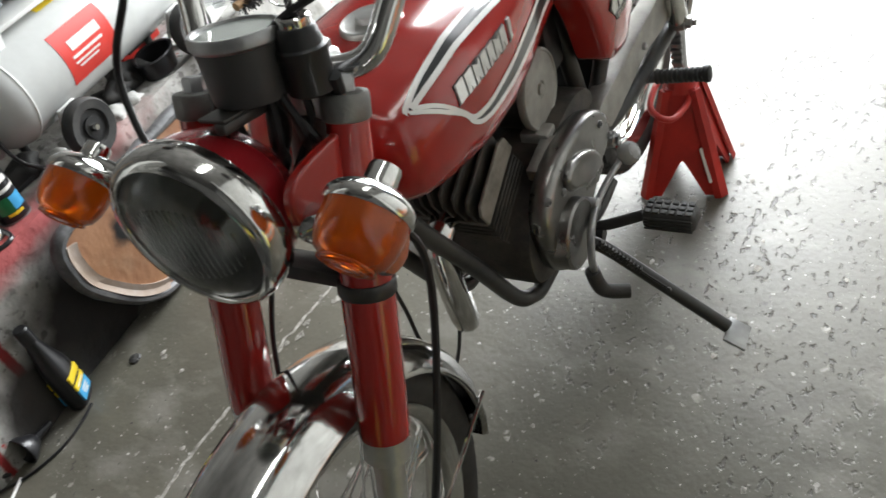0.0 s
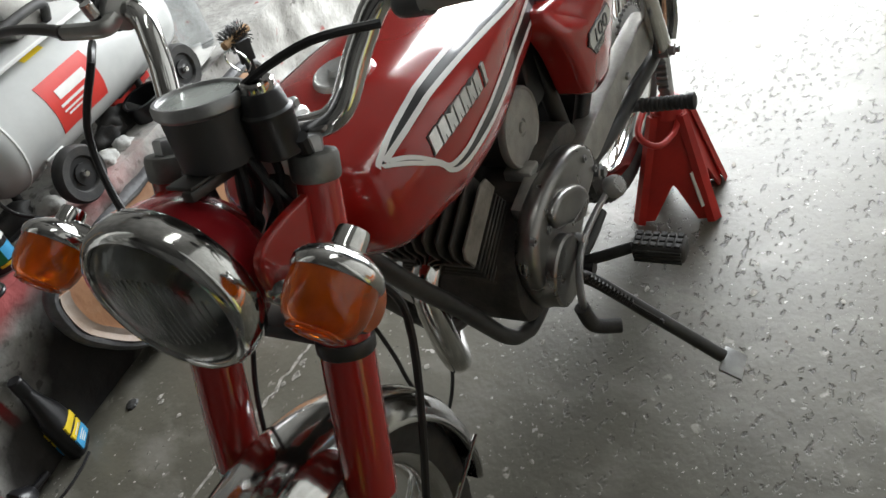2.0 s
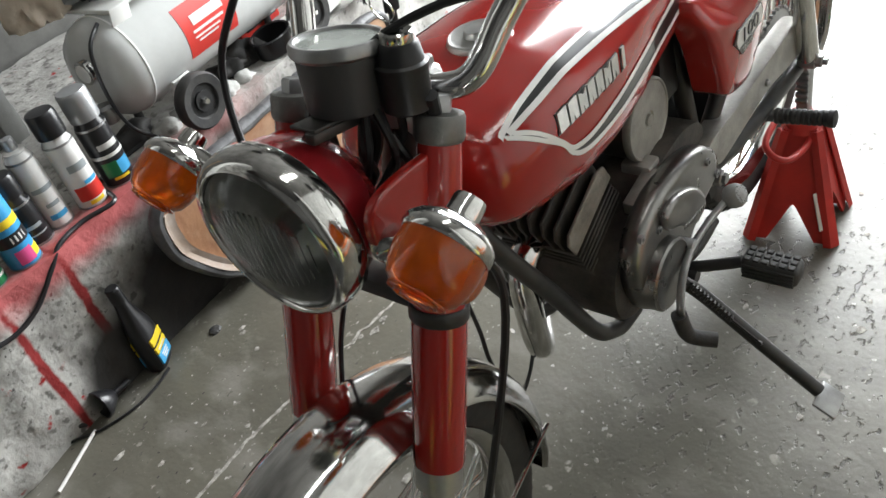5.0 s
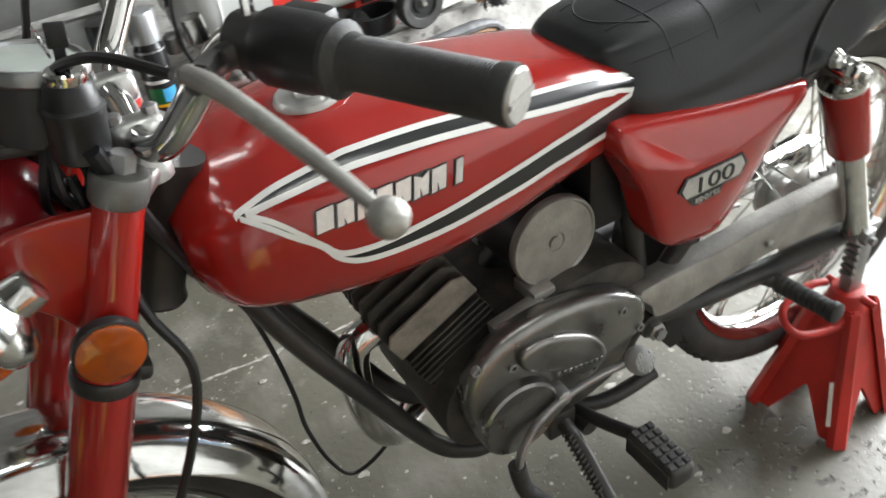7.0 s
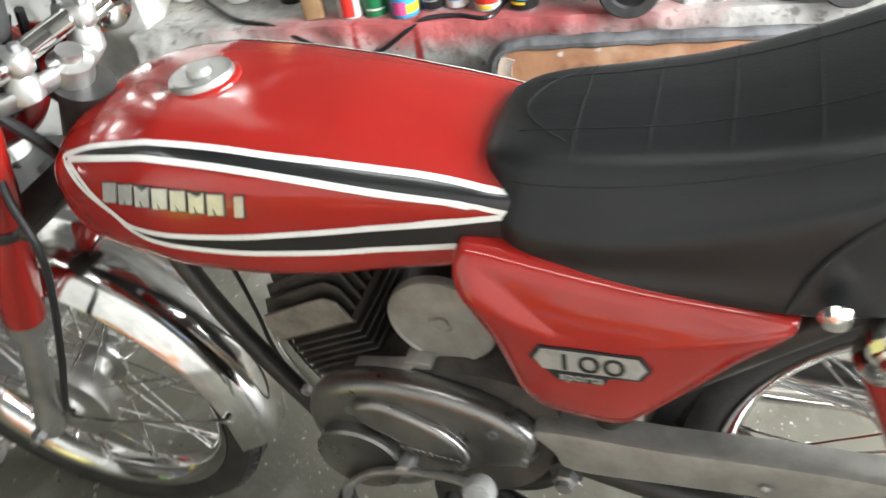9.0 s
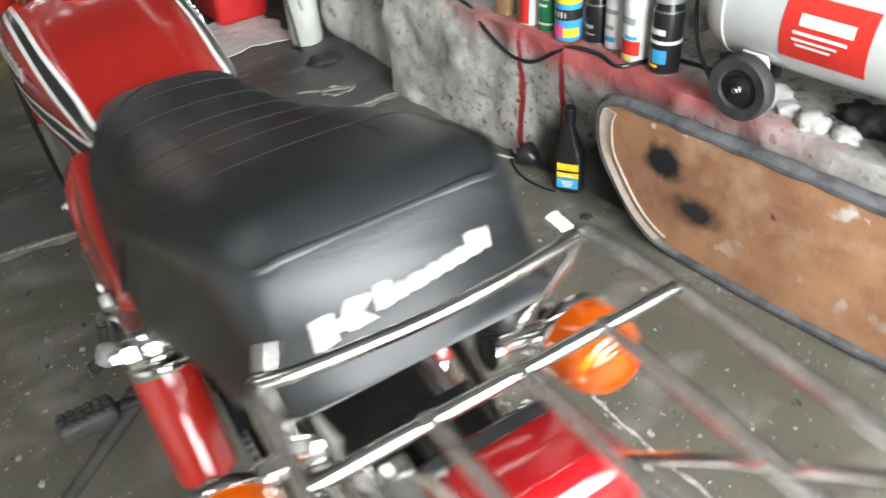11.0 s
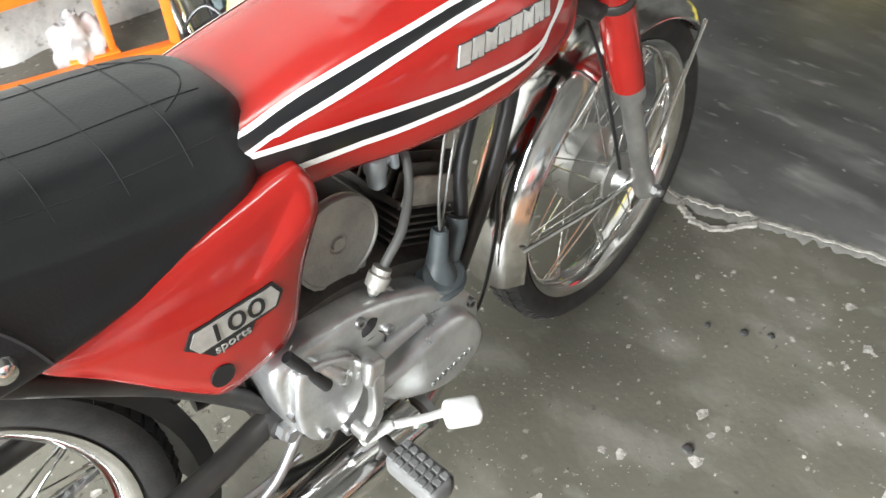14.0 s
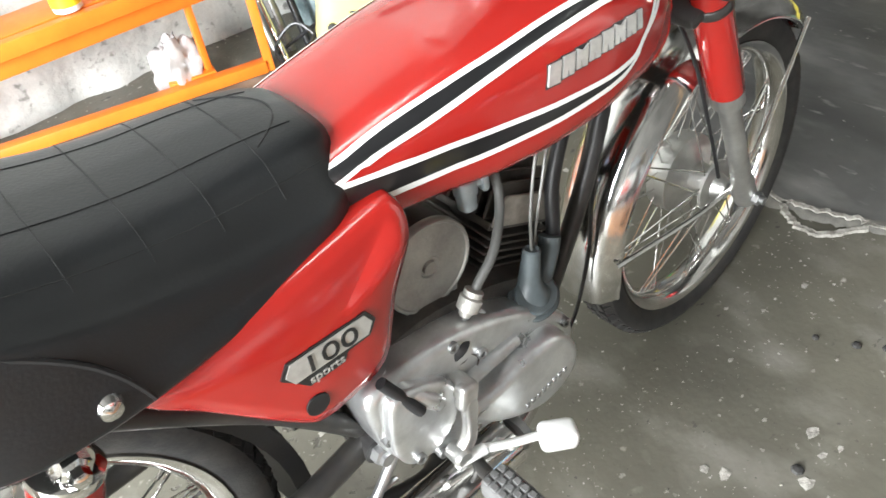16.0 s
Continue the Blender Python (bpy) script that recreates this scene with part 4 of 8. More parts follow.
# fork
for s in (1, -1):
    a = FRONT + Vector((0.006 if s > 0 else 0.015, s * 0.077, 0))
    bm = B()
    lathe(bm, [(0.011, -0.020), (0.0175, -0.016), (0.0185, 0.0), (0.0175, 0.03), (0.0150, 0.05), (0.0150, 0.22), (0.0225, 0.225), (0.0225, 0.27)], along(a, a + UPF), 24)
    leg = fpart("fork_slider", bm, ALLOY, "brushed alloy fork slider")
    bm = B()
    lathe(bm, [(0.0225, 0.252), (0.0238, 0.250), (0.0243, 0.259), (0.0243, 0.395), (0.0232, 0.405), (0.0222, 0.45), (0.0192, 0.495), (0.0180, 0.552), (0.0175, 0.556)], along(a, a + UPF), 28)
    shroud = fpart("fork_shroud", bm, RED, "red painted fork shroud")
    bm = B()
    lathe(bm, [(0.0248, 0.398), (0.0262, 0.400), (0.0262, 0.410), (0.0248, 0.412)], along(a, a + UPF), 28)
    fpart("clamp_ring", bm, FRAME, "", shroud)
    # top cap with its hexagon bolt
    bm = B()
    lathe(bm, [(0.015, 0.552), (0.0195, 0.554), (0.0205, 0.557), (0.0205, 0.573), (0.0192, 0.576), (0.013, 0.577)], along(a, a + UPF), 28)
    fpart("fork_cap", bm, DULL_CAST, "dull grey cast cap", shroud)
    bm = B()
    lathe(bm, [(0.0102, 0.575), (0.0102, 0.588), (0.0085, 0.590)], along(a, a + UPF), 6)
    fpart("cap_bolt", bm, STEEL, "", shroud)
    # axle end
    bm = B()
    rod(bm, a + Vector((0, -s * 0.015, 0)), a + Vector((0, s * 0.034, 0)), 0.0065)
    lathe(bm, [(0.011, 0), (0.011, 0.009)], Matrix.Translation(a + Vector((0, s * 0.018, 0))) @ pose(0, 0, 0, -90 * s, 0, 0), 6)
    fpart("axle_nut", bm, STEEL, "", leg)
    # reflector
    bm = B()
    p = a + UPF * 0.452 + Vector((0.006, s * 0.030, 0))
    rm = Matrix.Translation(p) @ pose(0, 0, 0, -90 * s, 0, 0)
    lathe(bm, [(0.0255, -0.006), (0.0265, 0.0), (0.0262, 0.004), (0.024, 0.005)], rm, 36)
    refl = fpart("reflector", bm, BLACK, "", shroud)
    bm = B()
    lathe(bm, [(0.0243, 0.003), (0.0243, 0.0065), (0.018, 0.0085), (0.001, 0.009)], rm, 36)
    fpart("reflector_lens", bm, AMBER, "amber round reflector", refl)
    # red ear that carries the headlamp: a broad pressed plate
    bm = B()
    ear = [(1.006, 0.778), (1.03, 0.785), (1.06, 0.788), (1.088, 0.786), (1.102, 0.774), (1.104, 0.752), (1.094, 0.734), (1.074, 0.712), (1.062, 0.685), (1.058, 0.655), (1.040, 0.665), (1.020, 0.72)]
    slab(bm, smooth_outline(ear, 4), FY + s * 0.070, FY + s * 0.080, 0.003, 3)
    fpart("lamp_ear", bm, RED, "", shroud)
    # mudguard stays
    bm = B()
    for ang in (49, 172):
        u = Vector((math.cos(radians(ang)), 0, math.sin(radians(ang))))
        tube(bm, [a + Vector((0, -s * 0.008, 0.02)), a + u * 0.10 + Vector((0, -s * 0.012, 0)), FRONT + u * 0.281 + Vector((0, s * 0.056, 0))], 0.0042, 8, 6, 0.6)
    wpart("mudguard_stay", bm, CHROME, "", front_fender)
bm = B()
rod(bm, FRONT + Vector((0.005, -0.08, 0)), FRONT + Vector((0.005, 0.08, 0)), 0.0062)
fpart("front_axle", bm, STEEL)
# fork bridge over the wheel, with black brackets
bm = B()
mid = FRONT + UPF * 0.40
box(bm, (0.042, 0.17, 0.016), Matrix.Translation(mid + Vector((-0.01, 0, 0))) @ pose(0, 0, 0, 0, -RAKE, 0), 0.006)
fpart("lower_yoke", bm, FRAME, "black lower fork yoke")
bm = B()
mid = FRONT + UPF * 0.545
for s in (1, -1):
    tube(bm, [mid + Vector((0.004, s * 0.078, 0)), mid + Vector((-0.022, s * 0.05, 0.003)), mid + Vector((-0.040, s * 0.0, 0.004))], 0.017, 12, 6, 0.55)
lathe(bm, [(0.019, -0.015), (0.021, 0.0), (0.021, 0.014), (0.012, 0.018), (0.012, 0.026)], along(mid + Vector((-0.040, 0, 0)), mid + Vector((-0.040, 0, 0)) + UPF), 24)
fpart("top_yoke", bm, ALLOY, "cast alloy top yoke")
STEM = mid + Vector((-0.030, 0, 0))
# handlebar clamps and bar
for s in (1, -1):
    bm = B()
    p = STEM + Vector((0.002, s * 0.045, 0.012))
    lathe(bm, [(0.016, -0.012), (0.016, 0.004), (0.012, 0.010), (0.012, 0.02)], Matrix.Translation(p), 20)
    box(bm, (0.040, 0.024, 0.026), Matrix.Translation(p + Vector((0, 0, 0.024))), 0.008, 3)
    clamp = fpart("bar_clamp", bm, ALLOY, "cast handlebar clamp")
    bm = B()
    for dx in (-0.013, 0.013):
        lathe(bm, [(0.0058, 0), (0.0058, 0.007), (0.004, 0.008)], Matrix.Translation(p + Vector((dx, 0, 0.035))), 6)
    fpart("clamp_bolt", bm, STEEL, "", clamp)
BAR = [(0.0, 0.0, 0.0), (0.0, 0.062, 0.0), (-0.012, 0.092, 0.010), (-0.040, 0.110, 0.048), (-0.062, 0.130, 0.078), (-0.075, 0.165, 0.085), (-0.094, 0.205, 0.083), (-0.146, 0.300, 0.080)]
B0 = STEM + Vector((0.002, 0, 0.036))
for s in (1, -1):
    pts = [B0 + Vector((x, s * y, z)) for x, y, z in BAR]
    bm = B()
    tube(bm, pts, 0.0112, 16, 8)
    bar = fpart("handlebar", bm, CHROME, "chrome handlebar tube")
    g0, g1 = pts[-2] + (pts[-1] - pts[-2]) * 0.05, pts[-1]
    d = (g1 - g0).normalized()
    # grip
    bm = B()
    prof = [(0.012, -0.003), (0.0215, -0.001), (0.022, 0.003), (0.0165, 0.008), (0.0152, 0.014)]
    L = (g1 - g0).length
    k = 46
    for i in range(k):
        h = 0.014 + (L - 0.02) * i / k
        prof += [(0.0147, h), (0.0152, h + (L - 0.02) / k * 0.3), (0.0152, h + (L - 0.02) / k * 0.7)]
    prof += [(0.0158, L - 0.006), (0.0162, L), (0.0158, L + 0.003)]
    lathe(bm, prof, along(g0, g1), 24)
    grip = fpart("grip", bm, RUBBER, "black ribbed rubber grip", bar, 25)
    bm = B()
    lathe(bm, [(0.0148, L + 0.001), (0.0148, L + 0.004), (0.0132, L + 0.0055), (0.001, L + 0.0058)], along(g0, g1), 28)
    box(bm, (0.026, 0.003, 0.002), along(g0, g1) @ Matrix.Translation((0, 0, L + 0.006)))
    fpart("grip_end", bm, GREY_ALLOY, "dull metal end plug", bar)
    # switch housing
    bm = B()
    lathe(bm, [(0.013, -0.050), (0.0215, -0.048), (0.0230, -0.043), (0.0230, -0.016), (0.0215, -0.010), (0.0215, -0.001), (0.013, 0.001)], along(g0, g1), 22)
    box(bm, (0.030, 0.034, 0.034), along(g0, g1) @ Matrix.Translation((0.010, 0.004, -0.030)), 0.006)
    sw = fpart("switch_housing", bm, BLACK, "black plastic switch housing", bar)
    bm = B()
    lathe(bm, [(0.007, 0), (0.007, 0.006), (0.005, 0.008)], Matrix.Translation(g0 - d * 0.04 + Vector((-0.026, 0, 0.002))) @ pose(0, 0, 0, 0, -90, 0), 14)
    fpart("button", bm, CHROME, "", sw)
    # lever perch and lever
    bm = B()
    q0 = g0 - d * 0.060
    lathe(bm, [(0.013, -0.012), (0.0175, -0.011), (0.0175, 0.011), (0.013, 0.012)], along(q0, q0 + d), 18)
    tube(bm, [q0 + Vector((0.012, 0, -0.002)), q0 + Vector((0.028, s * 0.004, -0.004)), Vector((0.954, FY + s * 0.195, 0.902))], (0.011, 0.009), 10, 5, 0.8)
    perch = fpart("lever_perch", bm, FRAME if s > 0 else ALLOY, "", bar)
    bm = B()
    tip = Vector((0.926, FY + s * 0.350, 0.890))
    tube(bm, [(0.955, FY + s * 0.188, 0.902), (0.951, FY + s * 0.212, 0.904), (0.946, FY + s * 0.245, 0.904), (0.939, FY + s * 0.285, 0.901), (0.931, FY + s * 0.325, 0.895), tip], (0.0085, 0.0046), 12, 6, 0.75)
    bmesh.ops.create_uvsphere(bm, u_segments=16, v_segments=10, radius=0.0092, matrix=Matrix.Translation(tip))
    fpart("lever", bm, GREY_ALLOY if s > 0 else FRAME, "worn alloy clutch lever with a ball end" if s > 0 else "black brake lever", bar)
    bm = B()
    tube(bm, [q0 + Vector((0.030, s * 0.0, 0.010)), q0 + Vector((0.032, 0, 0.024))], 0.006, 8)
    tube(bm, [q0 + Vector((0.0, 0, 0.014)), q0 + Vector((-0.004, 0, 0.06)), q0 + Vector((-0.012, s * 0.03, 0.13)), q0 + Vector((-0.022, s * 0.085, 0.185))], 0.0042, 8)
    stem = fpart("mirror_stem", bm, CHROME, "chrome mirror stem", bar)
    bm = B()
    mm = Matrix.Translation(q0 + Vector((-0.020, s * 0.10, 0.22))) @ pose(0, 0, 0, 0, -80, 0)
    lathe(bm, [(0.03, -0.014), (0.046, -0.010), (0.050, 0.0), (0.0505, 0.004), (0.049, 0.006)], mm, 32)
    fpart("mirror_shell", bm, BLACK, "black round mirror shell", stem)
    bm = B()
    lathe(bm, [(0.048, 0.004), (0.048, 0.0065)], mm, 32)
    fpart("mirror_glass", bm, material("mirror", (0.9, 0.9, 0.9), 0.02, 1.0), "round mirror glass", stem)
    # cable from the lever
    bm = B()
    c0 = q0 + Vector((0.050, -s * 0.004, -0.006))
    if s > 0:
        tube(bm, [c0, c0 + Vector((0.035, -0.05, 0.004)), Vector((1.02, FY + 0.035, 0.86)), Vector((1.005, FY + 0.02, 0.79)), Vector((0.965, FY - 0.02, 0.69))], 0.0036, 8)
    else:
        tube(bm, [c0, c0 + Vector((0.04, 0.04, 0.002)), Vector((1.02, -0.135, 0.83)), Vector((1.055, -0.10, 0.76)), Vector((1.06, -0.05, 0.70)), Vector((1.05, -0.03, 0.62))], 0.0036, 8)
    fpart("control_cable", bm, BLACK, "", bar)
# headlamp
HL = Vector((1.126, FY + 0.003, 0.756))
HD = Vector((1.0, 0.10, 0.02)).normalized()
hm = along(HL, HL + HD) @ Matrix.Scale(0.91, 4)
bm = B()
lathe(bm, [(0.012, -0.098), (0.040, -0.090), (0.062, -0.070), (0.075, -0.043), (0.0805, -0.015), (0.0815, 0.0)], hm, 48, (True, False))
head = lpart("headlamp_shell", bm, DARK_RED, "dark red headlamp shell", None, 60)
bm = B()
lathe(bm, [(0.0820, -0.022), (0.0850, -0.018), (0.0862, -0.006), (0.0848, 0.006), (0.0800, 0.0125), (0.0745, 0.0140), (0.0725, 0.0120), (0.0720, 0.006)], hm, 56, (False, False))
lpart("headlamp_rim", bm, CHROME, "chrome headlamp rim", head, 60)
LAMP_GLASS = material("fluted_glass", (0.9, 0.92, 0.9), 0.05, transmission=1.0, ior=1.45, bump=0.25, bump_scale=55)
bm = B()
lathe(bm, [(0.0722, 0.008), (0.070, 0.0125), (0.055, 0.0175), (0.030, 0.021), (0.001, 0.022)], hm, 48, (False, True))
glass = lpart("headlamp_glass", bm, LAMP_GLASS, "fluted clear lamp glass", head, 50)
for i in range(-8, 9):
    w = math.sqrt(max(0.0, 0.060 ** 2 - (i * 0.007) ** 2))
    if w < 0.01:
        continue
    bm = B()
    box(bm, (0.0026, w * 1.3, 0.0016), hm @ Matrix.Translation((i * 0.007, 0, 0.0205 - 12 * (i * 0.007) ** 2 * 0.2)), 0.0006, 1)
    lpart("flute", bm, LAMP_GLASS, "", glass)
bm = B()
lathe(bm, [(0.071, 0.004), (0.060, -0.018), (0.035, -0.042), (0.012, -0.052), (0.012, -0.045), (0.001, -0.030)], hm, 40, (False, True))
lpart("reflector_bowl", bm, material("aged_reflector", (0.36, 0.37, 0.35), 0.3, 0.9, vary=0.5, scale=20), "", head)
# indicators


def indicator(base, facing, arm_from, put, parent, r=0.0315):
    base, facing = Vector(base), Vector(facing).normalized()
    m = along(base, base + facing)
    bm = B()
    lathe(bm, [(0.006, -0.029), (0.0115, -0.028), (0.0125, -0.025), (0.0130, -0.013), (0.020, -0.010), (r - 0.002, -0.004), (r + 0.001, 0.0), (r + 0.0025, 0.003), (r + 0.0025, 0.009), (r + 0.001, 0.011)], m, 36)
    ind = put("indicator", bm, CHROME, "chrome indicator with an amber lens", parent)
    bm = B()
    lathe(bm, [(r, 0.008), (r + 0.0005, 0.022), (r - 0.001, 0.034), (r - 0.005, 0.044), (r - 0.013, 0.050), (0.008, 0.0525), (0.001, 0.053)], m, 36)
    lens = put("lens", bm, AMBER, "amber ribbed lens", ind)
    for i in range(3):
        bm = B()
        ring_torus(bm, r * (0.34 + 0.17 * i), 0.0007, 0.0010, m @ Matrix.Translation((0, 0, 0.0520 - 0.0022 * (i / 2) ** 3)), 32, 6)
        put("lens_ridge", bm, AMBER, "", lens)
    bm = B()
    a = Vector(arm_from)
    d = (base - facing * 0.010) - a
    lathe(bm, [(0.0165, 0.0), (0.017, 0.006), (0.0125, 0.014), (0.0095, 0.022), (0.0095, d.length - 0.006), (0.012, d.length)], along(a, a + d), 20)
    put("arm", bm, CHROME, "", ind)
    return ind


for s in (1, -1):
    indicator((1.087, FY - 0.012 + s * 0.172, 0.770 + 0.008 * s), (1.0, 0.0, -0.42), (1.085, FY + s * 0.082, 0.742), lpart, None)
# speedometer and its bracket
GA = Vector((1.024, FY + 0.019, 0.874))
GD = Vector((-0.22, 0.0, 1.0)).normalized()
gm = along(GA, GA + GD) @ Matrix.Scale(0.91, 4)
DASH = material("dark_grey_cup", (0.045, 0.045, 0.045), 0.5, vary=0.2, scale=20)
bm = B()
lathe(bm, [(0.026, -0.058), (0.033, -0.057), (0.0345, -0.052), (0.0375, -0.008), (0.0380, -0.003)], gm, 40)
gauge = fpart("speedometer", bm, DASH, "dark grey round speedometer cup")
bm = B()
lathe(bm, [(0.0385, -0.009), (0.0412, -0.006), (0.0415, 0.001), (0.0395, 0.004), (0.0365, 0.004), (0.0355, 0.001)], gm, 44, (False, False))
fpart("bezel", bm, STEEL, "", gauge)
bm = B()
lathe(bm, [(0.036, 0.0), (0.036, 0.0015)], gm, 40)
fpart("gauge_glass", bm, material("gauge_glass", (0.62, 0.66, 0.62), 0.08, transmission=0.55, vary=0.2, scale=20), "pale glass over the dial", gauge)
bm = B()
lathe(bm, [(0.0355, -0.004), (0.0355, -0.0025)], gm, 36)
fpart("dial", bm, material("dial_face", (0.03, 0.03, 0.03), 0.6, vary=0.3), "", gauge)
bm = B()
for i in range(15):
    a = radians(-130 + 260 * i / 14)
    box(bm, (0.0012, 0.006, 0.0006), gm @ Matrix.Rotation(a, 4, "Z") @ Matrix.Translation((0, 0.030, -0.0021)))
box(bm, (0.0016, 0.022, 0.0006), gm @ Matrix.Rotation(radians(128), 4, "Z") @ Matrix.Translation((0, 0.010, -0.0018)))
fpart("dial_marks", bm, STRIPE_WHITE, "", gauge)
bm = B()
box(bm, (0.030, 0.052, 0.004), gm @ Matrix.Translation((0.004, 0.026, -0.060)), 0.0015)
box(bm, (0.012, 0.085, 0.010), gm @ Matrix.Translation((-0.006, 0.012, -0.066)), 0.002)
fpart("gauge_bracket", bm, FRAME, "black steel bracket", gauge)
# ignition switch with its key
IG = Vector((1.010, FY + 0.065, 0.866))
im = along(IG, IG + Vector((-0.14, 0.02, 1))) @ Matrix.Scale(0.93, 4)
bm = B()
lathe(bm, [(0.018, -0.052), (0.0205, -0.050), (0.0212, -0.018), (0.0222, -0.016), (0.0222, -0.012), (0.0195, -0.010), (0.0165, 0.004), (0.0145, 0.006)], im, 32)
ign = fpart("ignition_switch", bm, BLACK, "black ignition switch with key")
bm = B()
lathe(bm, [(0.0135, 0.004), (0.0142, 0.006), (0.0142, 0.013), (0.0125, 0.0145), (0.006, 0.0145), (0.006, 0.012)], im, 30)
fpart("lock_barrel", bm, CHROME, "", ign)
bm = B()
box(bm, (0.0018, 0.008, 0.020), im @ Matrix.Translation((0, 0, 0.022)), 0.0004, 1)
box(bm, (0.004, 0.014, 0.018), im @ Matrix.Translation((0, 0, 0.038)), 0.0015)
fpart("key", bm, BLACK, "black-headed key", ign)
bm = B()
ring_torus(bm, 0.011, 0.0008, 0.0008, im @ Matrix.Translation((0, 0.010, 0.034)) @ pose(0, 0, 0, 70, 20, 0), 28, 6)
fpart("key_ring", bm, CHROME, "", ign)
# wiring behind the headlamp
rng = random.Random(3)
for i in range(9):
    bm = B()
    y = FY - 0.03 + 0.011 * i
    tube(bm, [(1.03 + rng.uniform(-0.01, 0.01), y, 0.825), (1.035 + rng.uniform(-0.02, 0.02), y + rng.uniform(-0.012, 0.012), 0.79), (1.04 + rng.uniform(-0.02, 0.015), y * 0.7, 0.752), (1.055, y * 0.5, 0.735)], rng.choice((0.0028, 0.0036, 0.005)), 7)
    fpart("wire", bm, BLACK, "")
bm = B()
tube(bm, [(1.012, FY + 0.085, 0.83), (1.0, FY + 0.07, 0.78), (0.985, FY + 0.045, 0.72), (0.96, FY + 0.03, 0.65)], 0.006, 8)
fpart("wire_loom", bm, BLACK, "thick black wire loom")
# speedometer drive cable along the left leg
bm = B()
tube(bm, [(1.03, FY + 0.05, 0.80), (1.02, FY + 0.085, 0.70), (1.005, FY + 0.10, 0.62), (1.07, FY + 0.098, 0.47), (1.14, FY + 0.088, 0.345), (1.18, FY + 0.062, 0.288)], 0.0042, 8)
fpart("speedo_cable", bm, BLACK, "black speedometer cable")
bm = B()
tube(bm, [(1.05, -0.03, 0.64), (1.078, -0.050, 0.56), (1.108, -0.056, 0.47), (1.135, -0.056, 0.40), (1.165, -0.052, 0.33)], 0.0028, 8)
fpart("brake_cable", bm, BLACK, "black front brake cable")
bm = B()
tube(bm, [(0.945, -0.02, 0.64), (0.918, -0.030, 0.51), (0.906, -0.030, 0.418), (0.903, -0.030, 0.357), (0.886, -0.030, 0.284), (0.858, -0.034, 0.238), (0.80, -0.05, 0.245), (0.755, -0.06, 0.32)], 0.0028, 8)
bpart("clutch_cable", bm, BLACK, "thin black clutch cable")

# frame tubes
bm = B()
for s in (1, -1):
    tube(bm, [(0.950, s * 0.022, 0.655), (0.905, s * 0.040, 0.555), (0.855, s * 0.05, 0.463), (0.785, s * 0.05, 0.335), (0.745, s * 0.052, 0.295), (0.70, s * 0.055, 0.285), (0.55, s * 0.06, 0.305), (0.49, s * 0.065, 0.37)], 0.0115, 14, 8)
    tube(bm, [(0.49, s * 0.065, 0.37), (0.50, s * 0.06, 0.50), (0.53, s * 0.045, 0.64), (0.60, s * 0.02, 0.68)], 0.013, 12)
    tube(bm, [(0.56, s * 0.04, 0.66), (0.40, s * 0.075, 0.66), (0.26, s * 0.085, 0.675), (0.13, s * 0.075, 0.69)], 0.012, 12)
    tube(bm, [(0.49, s * 0.07, 0.41), (0.40, s * 0.085, 0.54), (0.27, s * 0.09, 0.665)], 0.0115, 12)
tube(bm, [(0.955, 0, 0.70), (0.80, 0, 0.675), (0.60, 0, 0.68)], 0.02, 14)
frame_ob = bpart("frame", bm, FRAME, "black painted steel frame")
bm = B()
lathe(bm, [(0.026, 0.0), (0.028, 0.004), (0.025, 0.014), (0.024, 0.118), (0.028, 0.128), (0.029, 0.135)], along(HEAD - UPF * 0.11, HEAD), 28)
bpart("head_tube", bm, FRAME, "", frame_ob)
bm = B()
slab(bm, [(0.955, 0.705), (0.975, 0.66), (0.93, 0.60), (0.86, 0.64), (0.80, 0.665)], -0.03, 0.03, 0.004)
bpart("head_gusset", bm, FRAME, "", frame_ob)
